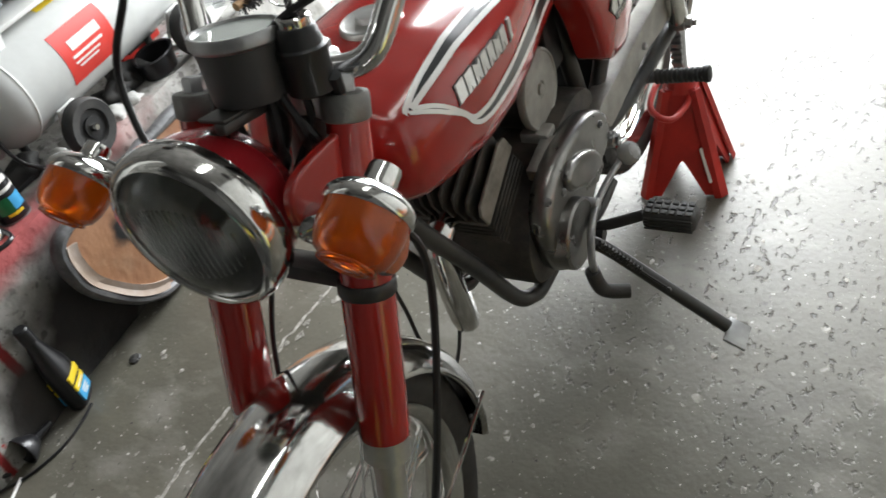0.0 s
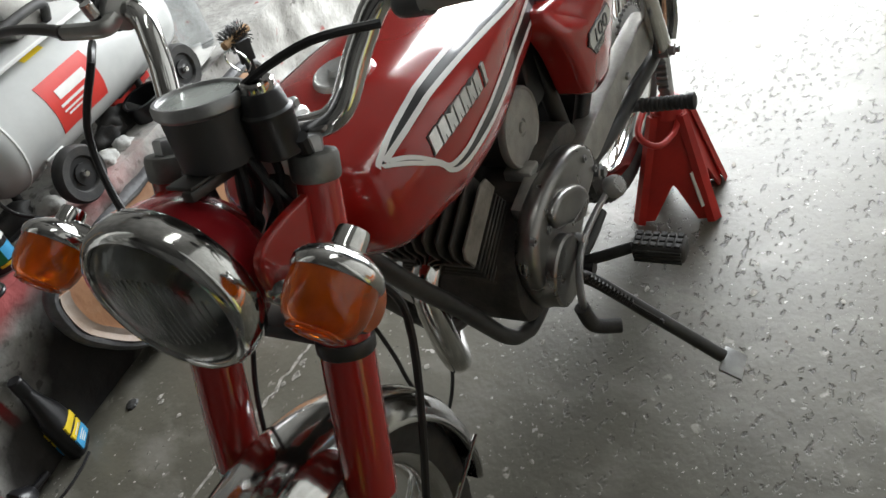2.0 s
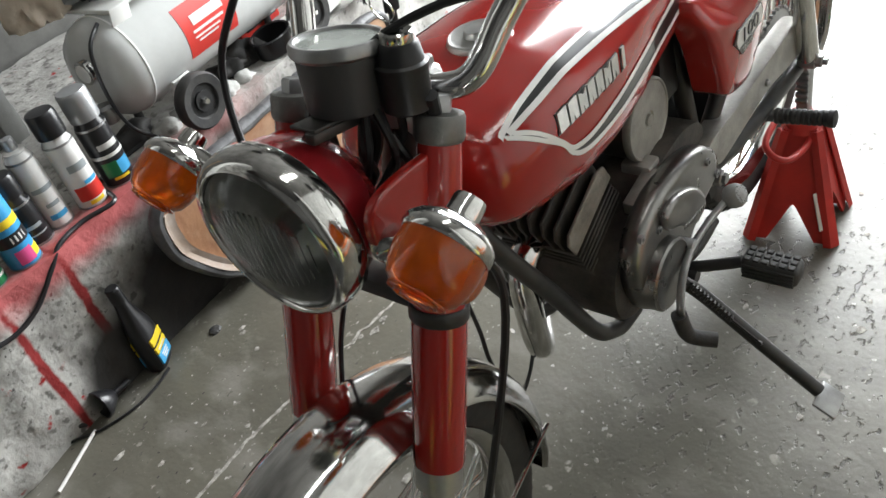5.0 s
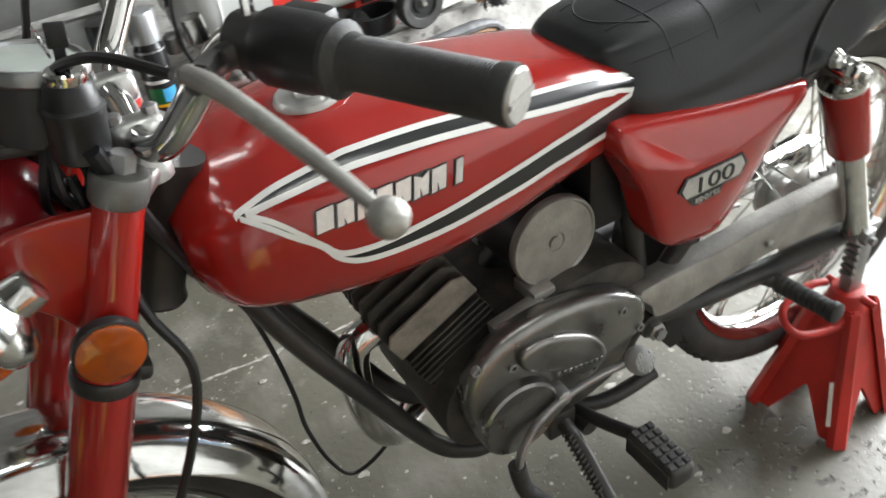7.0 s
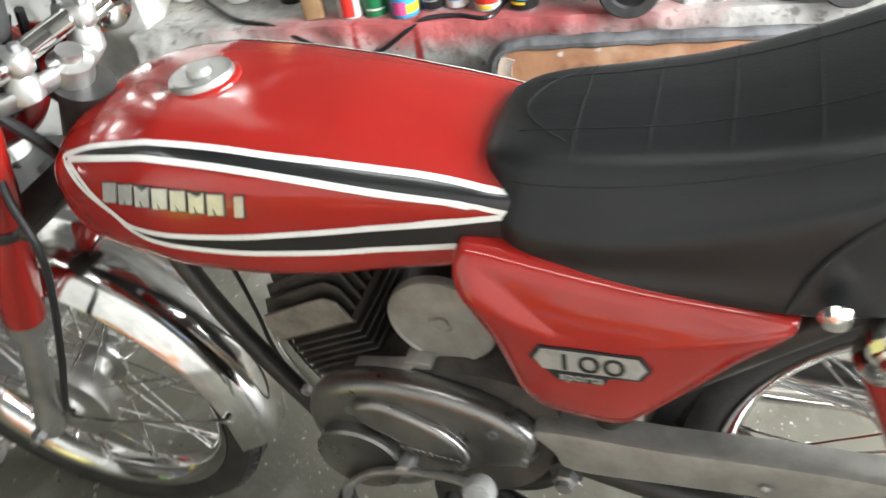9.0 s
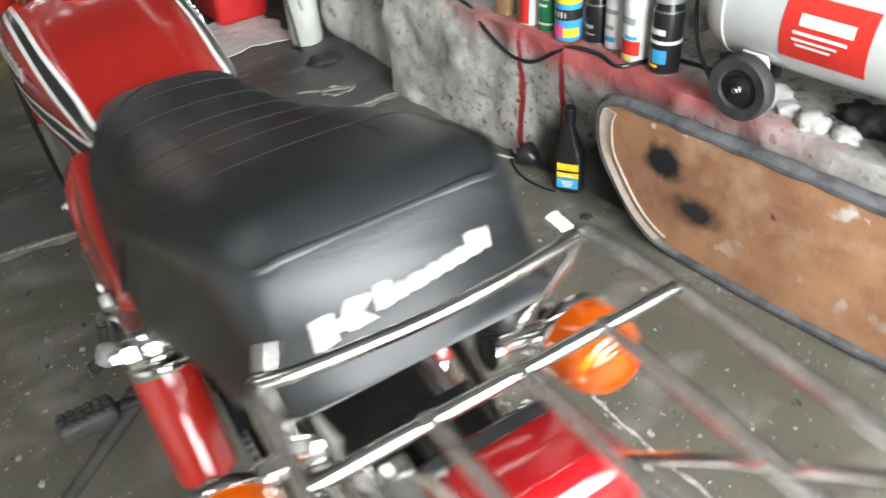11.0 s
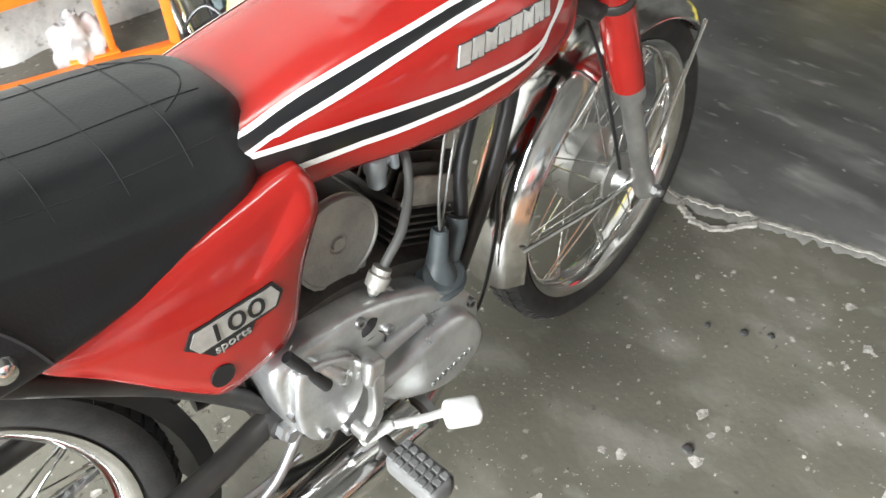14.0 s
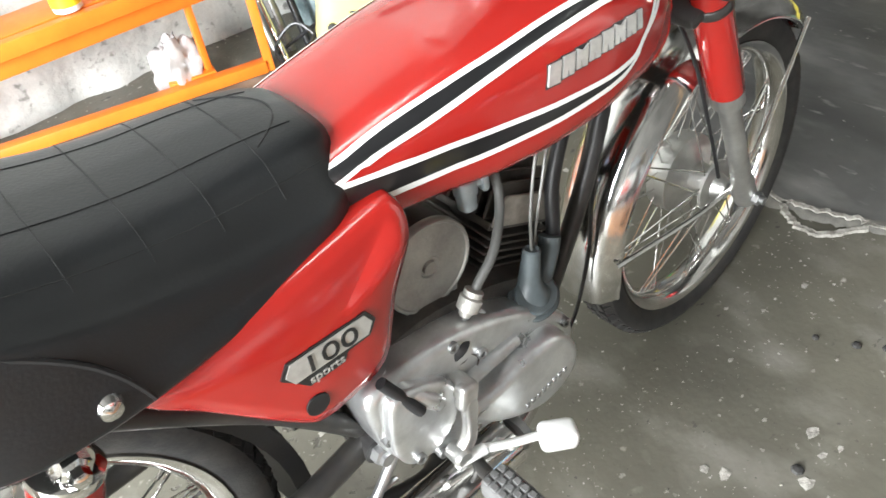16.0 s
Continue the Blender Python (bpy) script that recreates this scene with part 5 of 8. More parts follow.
# swinging arm, shocks, chain case
bm = B()
for s in (1, -1):
    tube(bm, [(0.495, s * 0.075, 0.390), (0.40, s * 0.088, 0.386), (0.25, s * 0.092, 0.376), (0.115, s * 0.092, 0.368)], 0.0145, 14, 6)
    box(bm, (0.06, 0.008, 0.034), pose(0.118, s * 0.092, 0.368), 0.003)
rod(bm, (0.495, -0.095, 0.390), (0.495, 0.095, 0.390), 0.017)
arm = bpart("swinging_arm", bm, FRAME, "black swinging arm")
for s in (1, -1):
    bm = B()
    lathe(bm, [(0.0125, 0), (0.0125, 0.010), (0.009, 0.012), (0.009, 0.017)], Matrix.Translation((0.495, s * 0.095, 0.388)) @ pose(0, 0, 0, -90 * s, 0, 0), 6)
    bpart("pivot_nut", bm, STEEL, "", arm)
    bm = B()
    lathe(bm, [(0.0125, 0), (0.0125, 0.012), (0.0075, 0.013), (0.0075, 0.024)], Matrix.Translation((0.130, s * 0.096, 0.368)) @ pose(0, 0, 0, -90 * s, 0, 0), 6)
    bpart("axle_nut", bm, STEEL, "", arm)
    top, low = Vector((0.262, s * 0.115, 0.660)), Vector((0.152, s * 0.112, 0.396))
    L = (top - low).length
    sm = along(low, top)
    bm = B()
    lathe(bm, [(0.012, -0.012), (0.0165, -0.008), (0.0170, 0.010), (0.0165, 0.02), (0.0165, L * 0.62), (0.0150, L * 0.63)], sm, 26)
    shock = bpart("shock_absorber", bm, CHROME, "chrome shock absorber with a red shroud")
    bm = B()
    lathe(bm, [(0.0235, L * 0.56), (0.0252, L * 0.562), (0.0256, L * 0.58), (0.0256, L * 0.93), (0.0240, L * 0.945)], sm, 30)
    bpart("shroud", bm, RED, "red shroud", shock)
    bm = B()
    lathe(bm, [(0.0262, L * 0.925), (0.0268, L * 0.93), (0.0268, L * 0.955), (0.022, L * 0.967), (0.010, L * 0.972), (0.010, L * 1.0)], sm, 30)
    lathe(bm, [(0.015, -0.014), (0.016, -0.012), (0.016, 0.012), (0.015, 0.014)], Matrix.Translation(top) @ pose(0, 0, 0, 90, 0, 0), 20)
    lathe(bm, [(0.0118, 0.012), (0.0118, 0.022), (0.008, 0.024), (0.007, 0.032), (0.004, 0.033)], Matrix.Translation(top) @ pose(0, 0, 0, -90 * s, 0, 0), 6)
    bpart("top_mount", bm, CHROME, "", shock)
    bm = B()
    lathe(bm, [(0.014, -0.013), (0.015, 0.0), (0.014, 0.013)], Matrix.Translation(low - Vector((0, 0, 0.008))) @ pose(0, 0, 0, 90, 0, 0), 18)
    lathe(bm, [(0.0105, 0.012), (0.0105, 0.022), (0.006, 0.024), (0.006, 0.030)], Matrix.Translation(low - Vector((0, 0, 0.008))) @ pose(0, 0, 0, -90 * s, 0, 0), 6)
    bpart("low_mount", bm, STEEL, "", shock)
bm = B()
guard = [(0.520, 0.462), (0.505, 0.430), (0.487, 0.406), (0.399, 0.410), (0.30, 0.416), (0.20, 0.404), (0.135, 0.405), (0.115, 0.425), (0.135, 0.452), (0.177, 0.467), (0.30, 0.468), (0.40, 0.463)]
slab(bm, smooth_outline(guard, 4), 0.070, 0.102, 0.006)
gd = bpart("chain_guard", bm, GREY_ALLOY, "scuffed silver chain guard")
bm = B()
lathe(bm, [(0.006, 0), (0.006, 0.005), (0.003, 0.007)], Matrix.Translation((0.315, 0.101, 0.438)) @ pose(0, 0, 0, -90, 0, 0), 12)
bpart("guard_screw", bm, STEEL, "", gd)
# chain: links along the lower and upper run
link_bm = B()
for dy in (-0.004, 0.004):
    slab(link_bm, [(-0.0068, -0.0035), (-0.0045, -0.0045), (0.0, -0.003), (0.0045, -0.0045), (0.0068, -0.0035), (0.0068, 0.0035), (0.0045, 0.0045), (0.0, 0.003), (-0.0045, 0.0045), (-0.0068, 0.0035)], dy - 0.001, dy + 0.001)
rod(link_bm, (-0.005, -0.005, 0), (-0.005, 0.005, 0), 0.0032, 8)
rod(link_bm, (0.005, -0.005, 0), (0.005, 0.005, 0), 0.0032, 8)
link_me = mesh_of("chain_link", link_bm, STEEL)
chain_bm = B()
rod(chain_bm, (0.14, 0.0505, 0.283), (0.56, 0.0505, 0.375), 0.0022, 6)
chain = bpart("chain", chain_bm, STEEL, "oily drive chain")
for i in range(36):
    u = (i + 0.5) / 36
    o = new("chain_link", link_me)
    o.parent = chain
    o.matrix_basis = Matrix.Translation((0.14 + 0.42 * u - 0.6, 0.0505, 0.283 + 0.092 * u)) @ pose(0, 0, 0, 0, -12.4, 0)

# engine
AX = Vector((math.sin(radians(26)), 0, math.cos(radians(26))))
CB = Vector((0.715, 0.0, 0.418))


def along_cyl(h, y=0.0):
    return Matrix.Translation(CB + AX * h + Vector((0, y, 0))) @ pose(0, 0, 0, 0, 26, 0)


bm = B()
slab(bm, smooth_outline([(0.50, 0.47), (0.515, 0.37), (0.575, 0.312), (0.672, 0.315), (0.765, 0.345), (0.775, 0.42), (0.72, 0.47), (0.62, 0.505), (0.545, 0.505)]), -0.085, 0.085, 0.008)
engine = bpart("crankcase", bm, ENGINE_BLACK, "oily cast engine crankcase")
bm = B()
lathe(bm, [(0.043, -0.02), (0.043, 0.10)], along_cyl(0.02), 30)
cyl = bpart("cylinder", bm, ENGINE_BLACK, "black finned cylinder")
for i in range(8):
    bm = B()
    w = 0.108 - 0.002 * abs(i - 4)
    box(bm, (w, 0.114, 0.0030), along_cyl(0.022 + i * 0.0092), 0.0012, 1)
    bpart("fin", bm, ENGINE_BLACK, "", cyl)
HEADGREY = material("grey_cast_head", (0.30, 0.275, 0.24), 0.55, 0.3, color2=(0.16, 0.145, 0.125), scale=30, bump=0.2, bump_scale=260)
bm = B()
box(bm, (0.108, 0.112, 0.010), along_cyl(0.101), 0.002)
headp = bpart("cylinder_head", bm, ENGINE_BLACK, "finned cylinder head with pale flanks")
for i in range(9):
    y = -0.0575 + 0.115 * i / 8
    h = 0.036 + 0.026 * (1 - (abs(i - 4) / 4) ** 1.5)
    bm = B()
    lo = [(-0.053, 0.0), (0.053, 0.0), (0.054, h * 0.7), (0.045, h), (-0.040, h), (-0.052, h * 0.75)]
    slab(bm, lo, y - 0.0022, y + 0.0022, 0.001, 1, along_cyl(0.102))
    bpart("head_fin", bm, HEADGREY if i in (0, 8) else ENGINE_BLACK, "" if i not in (0, 8) else "pale grey outer fin", headp)
bm = B()
p = CB + AX * 0.165
lathe(bm, [(0.010, 0), (0.010, 0.012), (0.007, 0.014), (0.007, 0.03), (0.011, 0.034), (0.011, 0.06), (0.006, 0.066)], along(p, p + AX), 14)
tube(bm, [p + AX * 0.06, p + AX * 0.075 + Vector((-0.02, -0.01, 0)), (0.80, -0.02, 0.645), (0.76, -0.015, 0.655)], 0.0042, 8)
bpart("spark_plug_cap", bm, BLACK, "", headp)
# left crank cover
LC = material("polished_worn_alloy", (0.27, 0.262, 0.25), 0.30, 0.92, vary=0.3, scale=20, rough_vary=0.12)
bm = B()
slab(bm, smooth_outline([(0.764, 0.44), (0.760, 0.395), (0.740, 0.350), (0.70, 0.328), (0.662, 0.332), (0.625, 0.358), (0.575, 0.394), (0.528, 0.412), (0.520, 0.45), (0.55, 0.480), (0.60, 0.500), (0.66, 0.506), (0.712, 0.498), (0.748, 0.475)], 6), 0.08, 0.112, 0.016, 5)
lcov = bpart("left_crank_cover", bm, LC, "polished left engine cover")
bm = B()
lathe(bm, [(0.050, -0.01), (0.049, 0.014), (0.046, 0.0165), (0.044, 0.0155), (0.012, 0.0165), (0.001, 0.0165)], Matrix.Translation((0.708, 0.110, 0.392)) @ pose(0, 0, 0, -90, 0, 0), 44)
bpart("generator_cap", bm, LC, "round flat generator cap", lcov)
bm = B()
slab(bm, smooth_outline([(0.703, 0.476), (0.694, 0.452), (0.660, 0.432), (0.620, 0.404), (0.590, 0.410), (0.588, 0.430), (0.610, 0.458), (0.650, 0.480), (0.682, 0.486)], 5), 0.108, 0.1215, 0.008, 4)
bpart("gear_bulge", bm, LC, "", lcov)
bm = B()
for i in range(9):
    box(bm, (0.0048, 0.0022, 0.0055), Matrix.Translation((0.655 - i * 0.0072, 0.1215, 0.4275 - i * 0.0012)), 0.0005, 1)
bpart("cast_mark", bm, LC, "small raised bars", lcov)
for x, z in ((0.752, 0.482), (0.560, 0.462), (0.533, 0.424), (0.668, 0.366), (0.708, 0.462), (0.600, 0.398)):
    bm = B()
    lathe(bm, [(0.0055, 0), (0.0055, 0.006), (0.003, 0.006), (0.003, 0.003)], Matrix.Translation((x, 0.109, z)) @ pose(0, 0, 0, -90, 0, 0), 14)
    bpart("cover_screw", bm, STEEL, "", lcov)
# right crank cover
BRIGHT = material("bright_cast_alloy", (0.70, 0.71, 0.71), 0.30, 0.86, vary=0.3, scale=18, rough_vary=0.09, bump=0.10, bump_scale=240)
bm = B()
slab(bm, smooth_outline([(0.490, 0.496), (0.487, 0.44), (0.498, 0.395), (0.52, 0.362), (0.575, 0.333), (0.64, 0.315), (0.71, 0.312), (0.762, 0.338), (0.772, 0.375), (0.748, 0.415), (0.69, 0.462), (0.62, 0.493), (0.55, 0.503)], 6), -0.025, -0.118, 0.014, 5)
rcov = bpart("right_crank_cover", bm, BRIGHT, "bright cast right engine cover")
bm = B()
slab(bm, smooth_outline([(0.586, 0.392), (0.592, 0.407), (0.632, 0.409), (0.683, 0.420), (0.726, 0.414), (0.752, 0.372), (0.740, 0.333), (0.690, 0.319), (0.626, 0.350)], 7), -0.110, -0.1425, 0.011, 5)
clutch = bpart("clutch_bulge", bm, BRIGHT, "smooth raised clutch cover", rcov)
for i in range(8):
    bm = B()
    box(bm, (0.0058, 0.0025, 0.0065), Matrix.Translation((0.665 + i * 0.0088, -0.1430, 0.346 + i * 0.0012)), 0.0006, 1)
    bpart("cast_letter", bm, STEEL, "", clutch)
bm = B()
tube(bm, [(0.590, -0.118, 0.427), (0.635, -0.119, 0.430), (0.676, -0.117, 0.431)], 0.0095, 14)
bpart("cover_rib", bm, BRIGHT, "", rcov)
bm = B()
slab(bm, smooth_outline([(0.498, 0.462), (0.508, 0.490), (0.545, 0.482), (0.578, 0.456), (0.578, 0.405), (0.548, 0.377), (0.512, 0.380), (0.496, 0.415)], 6), -0.112, -0.131, 0.007, 4)
bpart("gear_housing", bm, BRIGHT, "", rcov)
bm = B()
tube(bm, [(0.505, -0.118, 0.512), (0.532, -0.134, 0.458)], 0.0065, 10)
bpart("linkage_rod", bm, BLACK, "", rcov)
for x, y, z in ((0.554, -0.131, 0.446), (0.627, -0.118, 0.452), (0.520, -0.131, 0.388), (0.593, -0.116, 0.488), (0.556, -0.118, 0.345), (0.745, -0.116, 0.325), (0.497, -0.118, 0.430), (0.755, -0.117, 0.395)):
    bm = B()
    lathe(bm, [(0.0065, -0.006), (0.0065, 0.005), (0.0035, 0.005), (0.0035, 0.002)], Matrix.Translation((x, y, z)) @ pose(0, 0, 0, 90, 0, 0), 16)
    bpart("cover_screw", bm, STEEL, "", rcov)
# black oil cap sunk in a dark well
bm = B()
ocm = Matrix.Translation((0.604, -0.104, 0.470)) @ pose(0, 0, 0, 62, 0, 0)
lathe(bm, [(0.021, -0.008), (0.0215, 0.004), (0.0195, 0.006), (0.018, 0.003), (0.001, 0.003)], ocm, 28)
ocap = bpart("oil_cap", bm, BLACK, "black oil filler cap", rcov)
bm = B()
slab(bm, smooth_outline([(-0.014, -0.005), (-0.015, 0.006), (-0.004, 0.015), (0.008, 0.014), (0.015, 0.006), (0.014, -0.005)], 4), -0.0055, 0.0055, 0.002, 2, ocm @ pose(0, 0, 0.004, 0, 0, 28))
bpart("cap_grip", bm, BLACK, "", ocap)
# raised ridges that run to the screws, and the seam between the covers
bm = B()
tube(bm, [(0.516, -0.100, 0.497), (0.535, -0.124, 0.474), (0.556, -0.130, 0.446)], 0.0095, 12)
bpart("cast_ridge", bm, BRIGHT, "", rcov)
bm = B()
tube(bm, [(0.630, -0.040, 0.494), (0.645, -0.085, 0.485), (0.650, -0.112, 0.470)], 0.0065, 12)
bpart("cast_ridge", bm, BRIGHT, "", rcov)
bm = B()
tube(bm, [(0.612, -0.1165, 0.462), (0.622, -0.1188, 0.448), (0.618, -0.1195, 0.436), (0.606, -0.1200, 0.424)], 0.0011, 6)
bpart("cover_seam", bm, ENGINE_BLACK, "", rcov)
# carburettor boot with the two cables
bm = B()
bmx = Matrix.Translation((0.726, -0.092, 0.440))
lathe(bm, [(0.024, -0.012), (0.025, 0.004), (0.022, 0.012), (0.0155, 0.020), (0.0125, 0.030), (0.0110, 0.050), (0.0098, 0.066), (0.0075, 0.068), (0.006, 0.066)], bmx @ pose(0, 0, 0, 0, 8, 0), 28)
# stepped flange, and the sleeve of the side outlet
fo = [(0.034 * math.cos(i * math.pi / 16), 0.026 * math.sin(i * math.pi / 16)) for i in range(32)]
for grow, z0, z1 in ((1.06, -0.004, 0.008), (0.86, 0.006, 0.015)):
    slab(bm, [(x * grow, y * grow) for x, y in fo], z0, z1, 0.0025, 3, bmx @ pose(0, -0.004, 0, 34, 8, 0) @ pose(0, 0, 0, 90, 0, 0))
tube(bm, [(0.738, -0.090, 0.440), (0.752, -0.088, 0.452), (0.768, -0.084, 0.476), (0.776, -0.080, 0.492)], 0.0125, 14)
boot = bpart("carburettor_boot", bm, material("blue_grey_rubber", (0.075, 0.09, 0.095), 0.45, vary=0.3, scale=30), "blue-grey rubber carburettor boot")
for pts in ([(0.735, -0.092, 0.503), (0.737, -0.092, 0.56), (0.765, -0.080, 0.625), (0.82, -0.06, 0.66)], [(0.738, -0.090, 0.503), (0.754, -0.090, 0.57), (0.79, -0.075, 0.628), (0.85, -0.055, 0.66)]):
    bm = B()
    tube(bm, pts, 0.0019, 8)
    bpart("throttle_cable", bm, DULL_CAST, "", boot)
bm = B()
tube(bm, [(0.748, -0.088, 0.435), (0.782, -0.078, 0.48), (0.800, -0.064, 0.545), (0.83, -0.055, 0.60), (0.86, -0.045, 0.65)], 0.0085, 10)
bpart("breather_hose", bm, BLACK, "thick black hose", boot)
# petcock, fuel hose
bm = B()
lathe(bm, [(0.011, 0.0), (0.012, 0.006), (0.009, 0.010), (0.0085, 0.022), (0.012, 0.026), (0.0125, 0.042), (0.0105, 0.046), (0.010, 0.060), (0.006, 0.064)], Matrix.Translation((0.676, -0.066, 0.650)) @ pose(0, 0, 0, 180, 0, 0), 18)
box(bm, (0.008, 0.012, 0.024), pose(0.693, -0.074, 0.618), 0.003)
rod(bm, (0.676, -0.07, 0.618), (0.694, -0.072, 0.618), 0.005)
pet = bpart("fuel_tap", bm, material("zinc_cast", (0.42, 0.47, 0.50), 0.4, 0.7, vary=0.2, scale=40), "zinc fuel tap below the tank")
bm = B()
tube(bm, [(0.690, -0.060, 0.622), (0.712, -0.066, 0.615), (0.706, -0.080, 0.58), (0.676, -0.098, 0.549), (0.648, -0.10, 0.522), (0.626, -0.10, 0.490)], 0.0052, 10)
bpart("fuel_hose", bm, material("grey_hose", (0.09, 0.09, 0.085), 0.5, vary=0.2), "", pet)
bm = B()
lathe(bm, [(0.006, -0.02), (0.008, -0.014), (0.012, -0.012), (0.0125, 0.002), (0.010, 0.004), (0.0105, 0.010), (0.006, 0.012)], Matrix.Translation((0.638, -0.10, 0.510)) @ pose(0, 0, 0, 0, 35, 0), 18)
bpart("fuel_filter", bm, GREY_ALLOY, "small ribbed fuel filter", pet)
# air cleaner drum
am = Matrix.Translation((0.614, -0.004, 0.553)) @ pose(0, 0, 0, 90, 0, 0)
bm = B()
lathe(bm, [(0.050, -0.066), (0.052, -0.064), (0.052, 0.064), (0.050, 0.066)], am, 40)
tube(bm, [(0.62, 0.0, 0.52), (0.65, -0.02, 0.47), (0.69, -0.04, 0.45)], 0.024, 12)
air = bpart("air_cleaner", bm, BLACK, "black air cleaner drum")
for s in (1, -1):
    bm = B()
    lathe(bm, [(0.0530, 0.058), (0.0540, 0.060), (0.0540, 0.067), (0.0525, 0.0690), (0.0505, 0.0690), (0.0490, 0.0675), (0.012, 0.0685), (0.0105, 0.0665), (0.008, 0.0665), (0.0075, 0.0700), (0.001, 0.0705)], am @ pose(0, 0, 0, 0 if s < 0 else 180, 0, 0), 44)
    bpart("cleaner_lid", bm, GREY_ALLOY, "round grey metal lid", air)
bm = B()
box(bm, (0.070, 0.030, 0.026), Matrix.Translation((0.612, -0.055, 0.502)) @ pose(0, 0, 0, 0, 10, 0), 0.003)
bpart("cleaner_foot", bm, GREY_ALLOY, "", air)
bm = B()
box(bm, (0.066, 0.020, 0.022), Matrix.Translation((0.676, 0.078, 0.489)) @ pose(0, 0, 0, 0, 10, 0), 0.003)
box(bm, (0.030, 0.040, 0.020), Matrix.Translation((0.64, 0.06, 0.50)), 0.004)
bpart("relay_box", bm, GREY_ALLOY, "small pale metal box")
bm = B()
box(bm, (0.18, 0.12, 0.13), pose(0.475, 0, 0.60), 0.01)
bpart("battery_tray", bm, BLACK, "dark battery tray behind the covers")
# exhaust
bm = B()
tube(bm, [(0.80, 0.0, 0.49), (0.835, 0.0, 0.475), (0.842, 0.0, 0.42), (0.825, -0.012, 0.33), (0.79, -0.035, 0.275), (0.72, -0.085, 0.262), (0.62, -0.128, 0.285)], 0.0185, 16, 8)
ex = bpart("exhaust_pipe", bm, CHROME, "hazy chrome exhaust pipe")
bm = B()
tube(bm, [(0.64, -0.127, 0.284), (0.60, -0.129, 0.286), (0.50, -0.132, 0.292), (0.20, -0.136, 0.305), (0.0, -0.138, 0.315), (-0.06, -0.139, 0.318)], 0.030, 20, 6)
tube(bm, [(-0.06, -0.139, 0.318), (-0.10, -0.139, 0.320)], (0.030, 0.014), 20)
bpart("silencer", bm, CHROME, "", ex)
bm = B()
tube(bm, [(0.665, -0.126, 0.2825), (0.655, -0.1262, 0.2828)], 0.0225, 16)
bpart("pipe_clamp", bm, STEEL, "", ex)
# kick starter with a white rubber
bm = B()
lathe(bm, [(0.013, -0.01), (0.0135, 0.018), (0.011, 0.021), (0.006, 0.021)], Matrix.Translation((0.588, -0.120, 0.440)) @ pose(0, 0, 0, 90, 0, 0), 20)
box(bm, (0.024, 0.016, 0.034), Matrix.Translation((0.586, -0.138, 0.436)) @ pose(0, 0, 0, 0, 12, 0), 0.006, 3)
slab(bm, smooth_outline([(0.578, 0.432), (0.594, 0.430), (0.590, 0.395), (0.584, 0.366), (0.566, 0.353), (0.556, 0.360), (0.572, 0.376), (0.577, 0.400)], 4), -0.133, -0.147, 0.004, 3)
lathe(bm, [(0.011, -0.012), (0.012, 0.006), (0.009, 0.010)], Matrix.Translation((0.563, -0.140, 0.356)) @ pose(0, 0, 0, 90, 0, 0), 18)
kick = bpart("kick_starter", bm, ALLOY, "alloy kick starter crank")
bm = B()
tube(bm, [(0.592, -0.146, 0.342), (0.63, -0.160, 0.330), (0.668, -0.172, 0.322)], 0.0052, 10)
tube(bm, [(0.555, -0.143, 0.350), (0.592, -0.146, 0.342)], 0.007, 10)
bpart("kick_arm", bm, WHITE_PAINT, "white painted kick arm", kick)
bm = B()
box(bm, (0.032, 0.026, 0.044), along((0.655, -0.172, 0.324), (0.686, -0.190, 0.320)) @ Matrix.Translation((0, 0, 0.018)), 0.008, 3)
bpart("kick_rubber", bm, WHITE_PAINT, "white kick pedal rubber", kick)
# foot pegs
for s in (1, -1):
    bm = B()
    tube(bm, [(0.600, s * 0.07, 0.292), (0.590, s * 0.12, 0.305), (0.580, s * 0.165, 0.320)], 0.0085, 12)
    peg = bpart("foot_peg", bm, FRAME, "rider's foot peg with ribbed rubber")
    bm = B()
    box(bm, (0.036, 0.074, 0.030), pose(0.579, s * 0.203, 0.322), 0.008, 3)
    for i in range(6):
        for k in range(3):
            box(bm, (0.0085, 0.0085, 0.004), pose(0.568 + k * 0.0110, s * (0.175 + i * 0.0112), 0.338), 0.001, 1)
    for k in range(4):
        box(bm, (0.003, 0.066, 0.004), pose(0.598, s * 0.203, 0.312 + k * 0.006), 0.0008, 1)
    bpart("peg_rubber", bm, RUBBER if s > 0 else material("grey_rubber", (0.13, 0.13, 0.128), 0.6, vary=0.35, scale=30), "ribbed rubber", peg)
    bm = B()
    tube(bm, [(0.315, s * 0.09, 0.378), (0.292, s * 0.105, 0.366)], 0.010, 12)
    rp = bpart("pillion_peg", bm, FRAME, "pillion peg with a rubber sleeve")
    bm = B()
    prof = []
    for i in range(10):
        prof += [(0.0105, i * 0.0078), (0.0125, i * 0.0078 + 0.002), (0.0125, i * 0.0078 + 0.006)]
    prof += [(0.014, 0.078), (0.014, 0.086), (0.010, 0.088)]
    lathe(bm, prof, along((0.291, s * 0.108, 0.366), (0.288, s * 0.19, 0.372)), 18)
    bpart("peg_sleeve", bm, RUBBER, "", rp)
